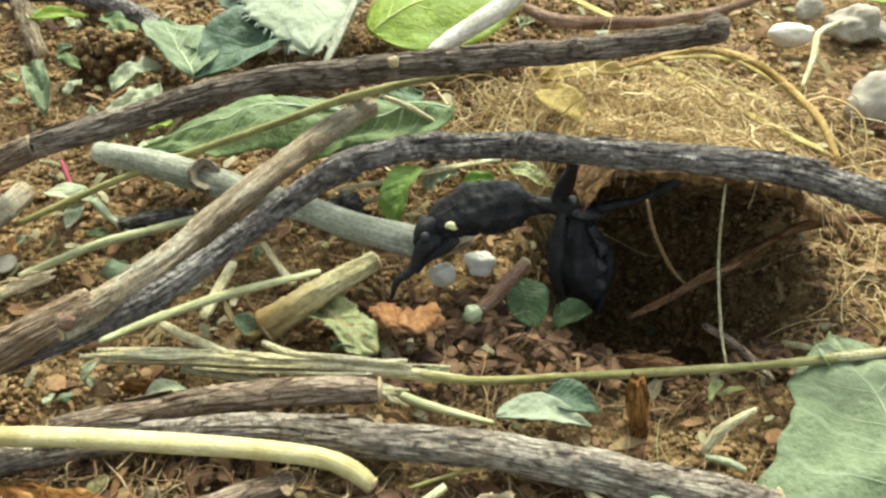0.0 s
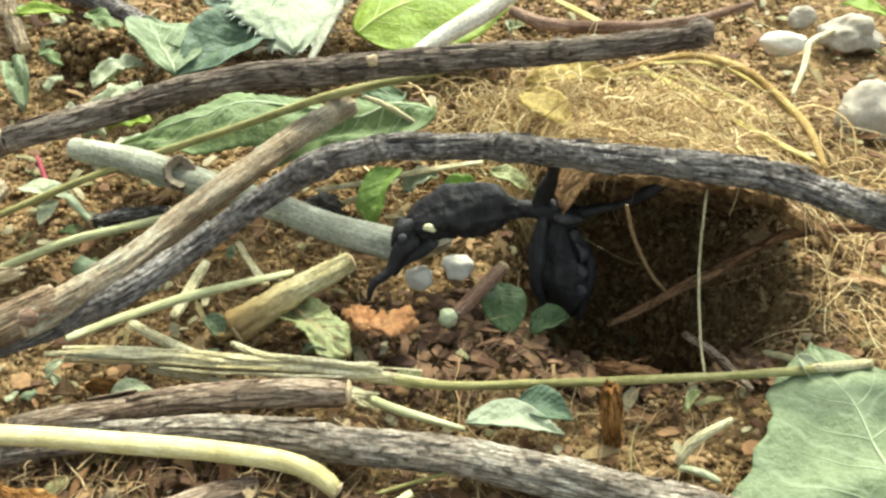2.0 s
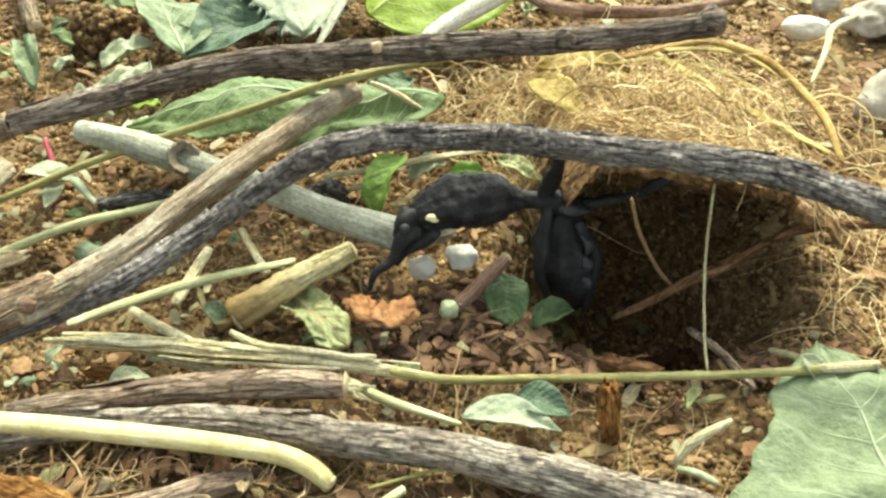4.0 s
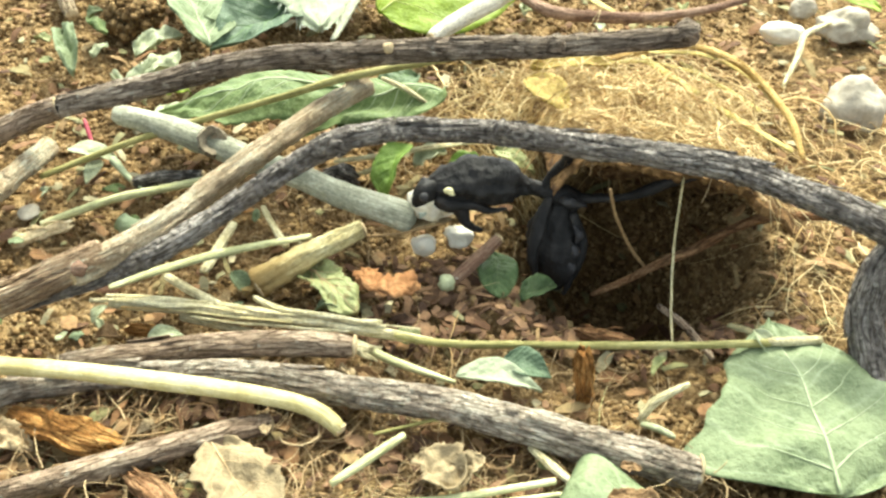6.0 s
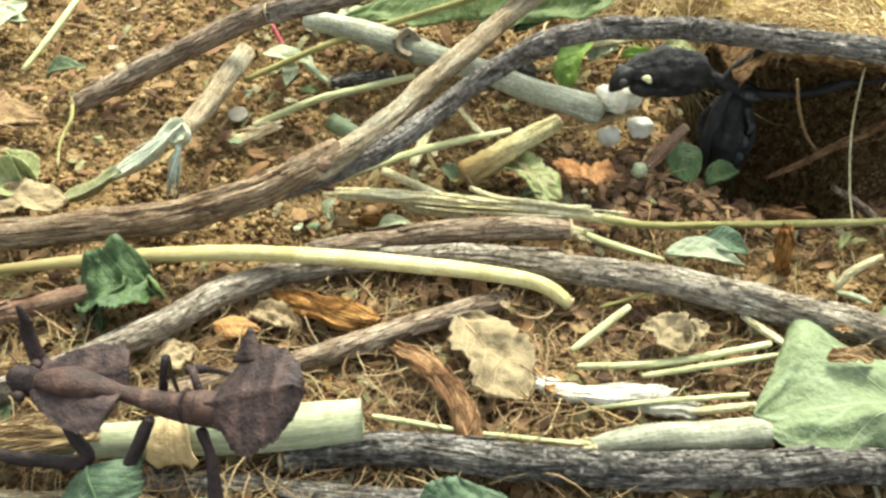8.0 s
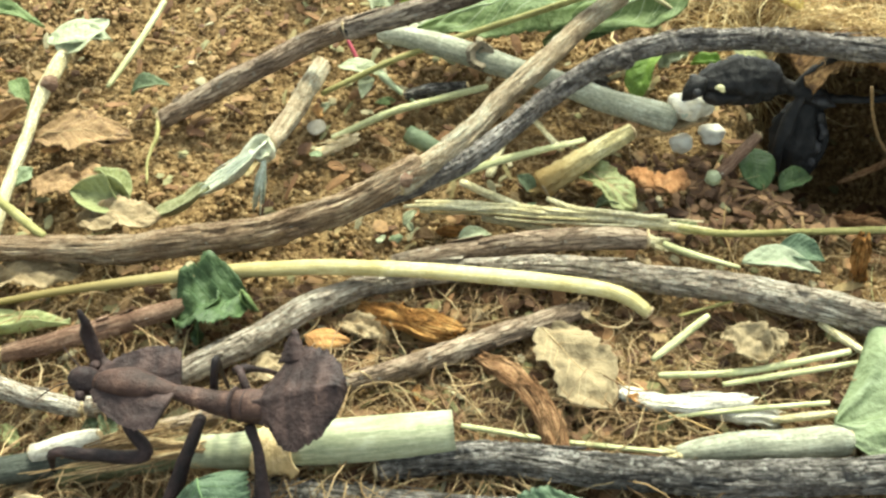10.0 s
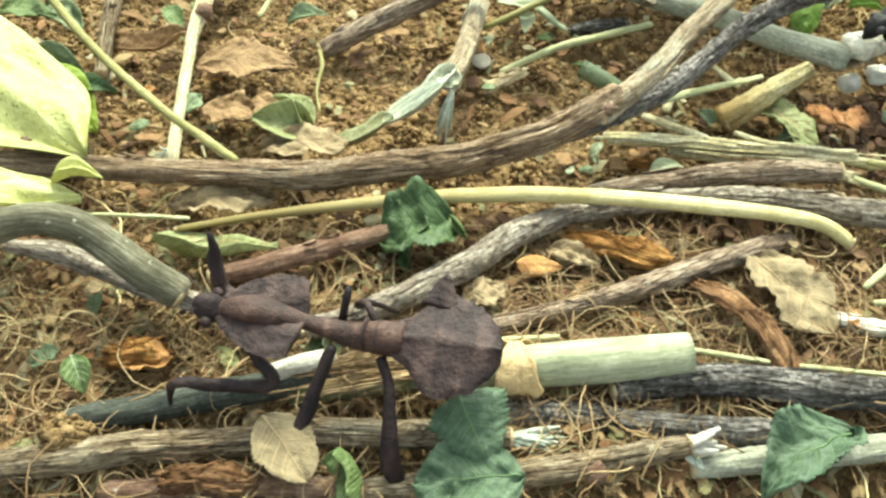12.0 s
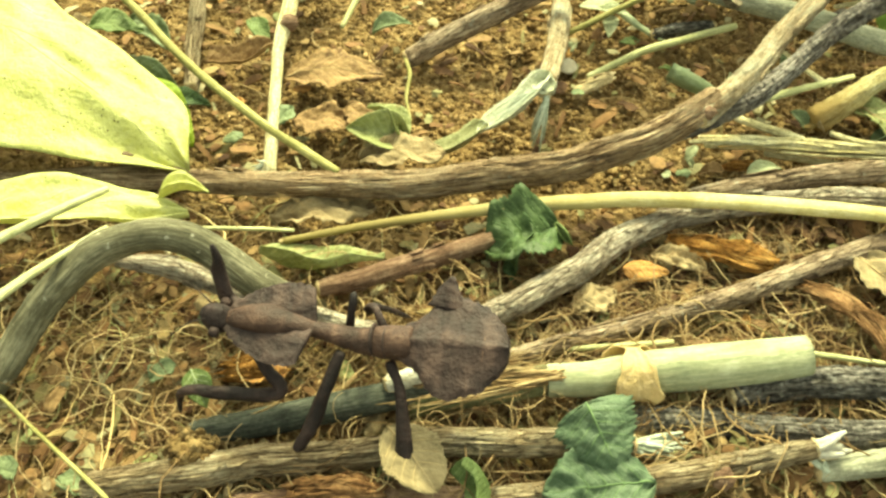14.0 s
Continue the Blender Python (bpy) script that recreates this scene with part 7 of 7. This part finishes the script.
def build_mantis(label, body, dark, rust, legs, lobes=1.0):
    """A dead-leaf mantis in millimetres: +x towards the head, +z up, the origin on the ground under its thorax."""
    root = tagged(new("mantis"), label, "mantis")
    H = 16.0
    part("thorax", blob([(-6, 0, H, 2.5), (-3, 0, H - 0.3, 2.4), (1, 0, H - 0.9, 1.9), (5, 0, H - 0.3, 1.4), (9.5, 0, H + 0.4, 1.0)], sides=18, squash=0.9, ridge=0.06, seed=3), rust, root)
    for x in (-4.2, -2.4, -0.6):
        part("thorax_ring", blob([(x - 0.25, 0, H - 0.45, 2.2), (x, 0, H - 0.5, 2.5), (x + 0.25, 0, H - 0.55, 2.2)], sides=16, step=0.2, squash=0.9), body, root)
    for s in (-1, 1):
        lobe = part("pronotum_lobe", plate(12.8, lambda v: 0.4 + 3.7 * math.sin(math.pi * (0.1 + 0.9 * v) ** 0.72) ** 0.6, 0.3, 0.3, keel=0.3, seed=2 + s), body, root, "thin leaf-like shield lobe")
        lobe.matrix_basis = pose(8.2 * MM, 3.2 * s * MM, (H + 0.5) * MM, -15 + 7 * s, 4, -13 * s)
    part("pronotum", blob([(8, 0, H + 0.5, 1.0), (11, 0, H + 0.7, 1.2 / lobes), (14.5, 0, H + 0.9, 1.7 / lobes), (17.5, 0, H + 0.3, 1.5 / lobes), (20.5, 0, H - 0.4, 1.0)], sides=16, seed=5, squash=0.7, ridge=0.06), rust, root, "ridged back between the lobes")
    head = part("head", blob([(0, 0, 1.8, 0.3), (0.5, 0, 1.4, 1.5), (1.2, 0, 0.2, 2.1), (2.0, 0, -1.6, 1.3), (2.4, 0, -3.0, 0.5)], squash=1.3, seed=6), dark, root)
    head.matrix_basis = pose(20.3 * MM, 0, (H - 0.6) * MM, 0, 8, 0)
    for s in (-1, 1):
        part("eye", blob([(0.4, 2.2 * s, 0.5, 0.3), (1.0, 2.5 * s, 0.3, 0.9), (1.5, 2.5 * s, -0.2, 0.4)], seed=7, step=0.25), dark, head, "dark glossy eye")
        part("antenna", tube([(1.2, 0.7 * s, 1.2, 0.12), (4, 2.5 * s, 2.2, 0.09), (7, 5.0 * s, 1.4, 0.05)], sides=5, step=1.0), dark, head)
    abdomen = part("abdomen", plate(15.0, abdomen_half, 0.9, 0.4, nx=60, ny=28, keel=1.1, seed=8), body, root, "wide flat lobed abdomen")
    part("abdomen_flap", plate(4.6, lambda v: 0.35 + 2.3 * (1 - v) ** 0.8, 0.25, 0.3, nx=10, ny=8, keel=0.2, seed=9), body, abdomen).matrix_basis = pose(5.6 * MM, 5.2 * MM, 0.5 * MM, 0, -8, 84)
    for k in range(5):
        w = abdomen_half(0.15 + 0.15 * k) * 0.94
        x = 15.0 * (0.15 + 0.15 * k)
        part("segment_ridge", tube([(x, -w, 0.1, 0.1), (x + 0.3, -w * 0.5, 0.85, 0.13), (x + 0.4, 0, 1.75, 0.14), (x + 0.3, w * 0.5, 0.85, 0.13), (x, w, 0.1, 0.1)], sides=6, step=0.8), rust, abdomen)
    made = {}
    for name, path, rr in legs:
        pts = [(p[0], p[1], p[2], q) for p, q in zip(path, rr)]
        hip = Vector(pts[0][:3])
        leg_ob = part(name, tube([(*(Vector(p[:3]) - hip), p[3]) for p in pts], sides=10, step=0.5, ridge=0.08, lumps=0.3, wiggle=0.35, seed=len(made) + 20), dark, root)
        leg_ob.matrix_basis = Matrix.Translation(hip * MM)
        made.setdefault(name, []).append((leg_ob, hip))
    return root, abdomen, head, made


# +y of a mantis that heads to -x points to the viewer's side
WALKER_LEGS = [
    ("foreleg", [(16, 2.0, 15), (14, 4.5, 12), (11.5, 6.5, 9.5), (18, 8, 9.2), (24.5, 8.5, 8.8), (26, 8.8, 6), (26.4, 9, 3)], (0.9, 0.9, 0.95, 1.0, 0.7, 0.5, 0.22)),
    ("foreleg", [(17.5, -2.0, 15), (21, -4, 14.5), (22.5, -5.5, 18), (22.6, -6.2, 21), (23.2, -6.8, 23)], (1.0, 1.1, 1.0, 0.7, 0.3)),
    ("midleg", [(3.5, 2.0, 14.5), (5, 6, 11.5), (6.5, 10, 7), (8, 12, 3.5), (8.6, 12.5, 1)], (0.8, 0.9, 0.95, 0.8, 0.35)),
    ("midleg", [(3.5, -2.0, 14.5), (3, -4.5, 19), (5, -8, 10), (6, -10, 3)], (0.6, 0.5, 0.36, 0.25)),
    ("hindleg", [(-3, 2.0, 14), (-5, 5.5, 12), (-6.5, 10.5, 6.5), (-7.5, 12.5, 2.5), (-9.5, 13, 1)], (0.7, 0.75, 1.25, 1.3, 0.5)),
    ("hindleg", [(-2, -2.0, 14), (0.4, -5, 15.5), (2.0, -7, 12.6), (0.6, -9.5, 10), (-2, -13, 4)], (0.6, 0.6, 0.8, 0.5, 0.3)),
]
walker, walker_abdomen, walker_head, walker_legs = build_mantis("brown dead-leaf mantis walking over sticks", MANTIS, MANTIS_DARK, MANTIS_RUST, WALKER_LEGS, lobes=0.74)
LURK = Vector((60, 24, 0))


def build_lurker():
    """The black mantis under the arch, in millimetres of the place: it faces -x, with a hooded shield and a hanging abdomen."""
    root = tagged(new("mantis"), "black mantis nymph crouching in the shade of a branch", "mantis")
    at = lambda points: [(*(Vector(p[:3]) - LURK), p[3]) for p in points]
    part("thorax", blob(at([(56.5, 23.2, 12.8, 1.5), (60, 24, 12.2, 1.3), (64, 23.5, 12, 1.9), (67.5, 23, 11, 1.5)]), sides=18, ridge=0.1, lumps=0.2, seed=3), MANTIS_BLACK, root)
    shield = part("pronotum", blob(at([(40.8, 20.2, 11.2, 1.1), (43.4, 20.6, 12.4, 2.7), (47.5, 21.4, 13.3, 3.5), (52.5, 22.4, 13.5, 3.3), (56, 23, 13, 2.2), (58, 23.4, 12.6, 1.2)]), sides=34, squash=0.9, ridge=0.34, lumps=0.4, seed=5, step=0.35), MANTIS_BLACK, root, "hooded black shield over the head")
    part("pale_spot", blob(at([(43.4, 18.1, 13.0, 0.3), (44.1, 17.85, 13.5, 0.6), (44.9, 17.95, 13.0, 0.45), (45.3, 18.0, 13.4, 0.2)]), lumps=0.6, step=0.25, squash=0.8), SPOT, shield, "cream spot on the shield")
    head = part("head", blob(at([(42, 20, 13, 0.8), (40.8, 19.4, 11.8, 1.6), (39.8, 19, 10, 1.2), (39.2, 18.8, 8.4, 0.5)]), sides=18, squash=1.2, lumps=0.4, ridge=0.2, seed=8), MANTIS_BLACK, root)
    for dy in (-1.9, 1.9):
        part("eye", blob(at([(40.6, 19.4 + dy, 12.4, 0.4), (40.2, 19.3 + dy * 1.1, 11.8, 0.8), (39.8, 19.2 + dy, 11.2, 0.35)]), step=0.25), MANTIS_GREY, head, "dull grey eye")
    abdomen = part("abdomen", blob(at([(64.5, 23, 10.6, 1.9), (64.2, 21.8, 7, 3.6), (64.6, 20.3, 2.5, 4.5), (65.6, 18.6, -1.5, 3.7), (66.4, 17.3, -4.5, 1.2)]), sides=30, squash=0.5, ridge=0.3, lumps=0.45, seed=9, step=0.4), MANTIS_BLACK, root, "dark hanging abdomen")
    # grey lobes added as highlights along the abdomen
    for z, y in ((7.2, 19.7), (4.2, 18.6), (1.2, 17.6)):
        part("abdomen_highlight", blob(at([(67, y + 0.5, z + 1, 0.4), (68.2, y - 0.3, z, 1.1), (68, y - 0.6, z - 1.8, 0.4)]), lumps=0.3, squash=0.6, step=0.3), MANTIS_GREY, abdomen)
    # the highlight on this lobe is its grey colour
    part("leg_lobe", blob(at([(63.4, 21.4, 12.2, 0.5), (65, 20.9, 12.8, 1.3), (67, 21, 12.4, 0.7), (68.2, 21.3, 12, 0.25)]), lumps=0.25, squash=0.7, step=0.3), MANTIS_GREY, root, "lobe at the hip, coloured grey as a highlight")
    legs = {}
    for name, path in (
            ("foreleg", [(42.4, 18.6, 11, 1.1), (40.2, 17.2, 9.6, 1.2), (38.6, 15.8, 7.2, 0.85), (35.8, 14.4, 5.4, 0.6), (34.9, 13.4, 3, 0.28)]),
            ("foreleg", [(45, 19, 10.4, 1.1), (43, 18.2, 8.6, 1.15), (40.6, 17.4, 7.6, 0.8), (38.8, 17, 5.0, 0.4)]),
            ("midleg", [(60.8, 23.8, 12.6, 1.0), (62, 24.2, 15.5, 1.4), (62.8, 23, 19.5, 1.1), (62.4, 20, 25, 0.75)]),
            ("midleg", [(62, 22.8, 11.6, 0.9), (61.4, 20.4, 7, 1.3), (61.2, 18, 2.5, 1.0), (62.4, 16.6, -2, 0.5)]),
            ("hindleg", [(67, 23, 12, 1.0), (70, 22.8, 13, 0.75), (74, 21, 15.4, 0.6), (76.6, 19.6, 18.4, 0.95), (79, 18.8, 21, 0.8), (81.4, 17, 23.6, 0.4), (85, 14.6, 28, 0.25)]),
            ("hindleg", [(66.4, 22, 9.6, 0.9), (69.4, 19.8, 5, 1.0), (68.8, 17.4, 0, 0.8), (67.8, 16, -4.2, 0.4)])):
        hip = Vector(path[0][:3]) - LURK
        leg_ob = part(name, tube([(*(Vector(p[:3]) - LURK - hip), p[3]) for p in path], sides=12, step=0.5, ridge=0.12, lumps=0.35, wiggle=0.3, seed=len(legs) + 60), MANTIS_BLACK, root)
        leg_ob.matrix_basis = Matrix.Translation(hip * MM)
        legs.setdefault(name, []).append((leg_ob, hip))
    return root, legs


lurker, lurker_legs = build_lurker()


def motions():
    # t, x of the thorax, y, height, heading, pitch, abdomen lift
    rows = [
        (0.0, -17, -54.5, 2, 172, 0, 25), (6.5, -18, -54.5, 2, 172, 0, 40), (7.0, -19, -52.8, 2, 170, 0, 40), (7.5, -19.4, -52.6, 2, 170, 0, 35), (8.2, -22, -50.5, 2, 170, 0, 30),
        (10.5, -33, -48.5, 2, 170, 0, 30), (11.0, -38.5, -50.5, 2, 175, 0, 5), (11.5, -43, -51.5, 2, 171, 0, 3), (12.0, -46, -51, 2, 168, 0, 3),
        (12.5, -50.5, -50.5, 2, 169, 0, 30), (13.0, -55.5, -50.5, 2, 171, 0, 45), (13.5, -59, -50.5, 2, 168, 0, 25), (14.0, -62, -50, 2, 169, 0, 5),
    ]
    walk(walker, [(t, pose(x * MM, y * MM, z * MM, 0, 0, h)) for t, x, y, z, h, r, a in rows])
    walk(walker_abdomen, [(t, pose(-4.2 * MM, 0, 16.0 * MM, 16, -a, 180)) for t, x, y, z, h, r, a in rows])
    swing = [(0.0, 0), (6.5, 0), (8.2, 4), (9.2, -8), (10.5, 7), (11.0, -7), (11.6, 6), (12.3, -6), (13.0, 5), (13.6, -5), (14.0, 2)]
    for k, name in enumerate(("midleg", "hindleg", "foreleg")):
        for j, (leg_ob, hip) in enumerate(walker_legs[name]):
            walk(leg_ob, [(t, Matrix.Translation(hip * MM) @ pose(0, 0, 0, 0, 0, a * (1 if (j + k) % 2 else -1))) for t, a in swing])
    shifts = [(0.0, 0.9, 0.0, 0), (2.7, 1.2, 0.0, 0), (5.0, 1.2, 0.0, 0), (5.6, 1.6, 0.0, 3), (6.1, 1.5, 0.0, 10), (6.6, 1.0, 0.0, 13), (7.2, 0.4, 0.0, 15), (14.0, 0.4, 0.0, 15)]
    walk(lurker, [(t, Matrix.Translation((LURK + Vector((d, 0, up))) * MM) @ pose(0, 0, 0, 0, r, 0)) for t, d, up, r in shifts])
    for (reach, hip), late in zip(lurker_legs["foreleg"], (0.0, 0.15)):
        walk(reach, [(t, Matrix.Translation(hip * MM) @ pose(0, 0, 0, 0, a, -0.22 * a)) for t, a in ((0.0, 0), (5.4 + late, 0), (5.75 + late, -70), (6.1 + late, -138), (14.0, -138))])


motions()
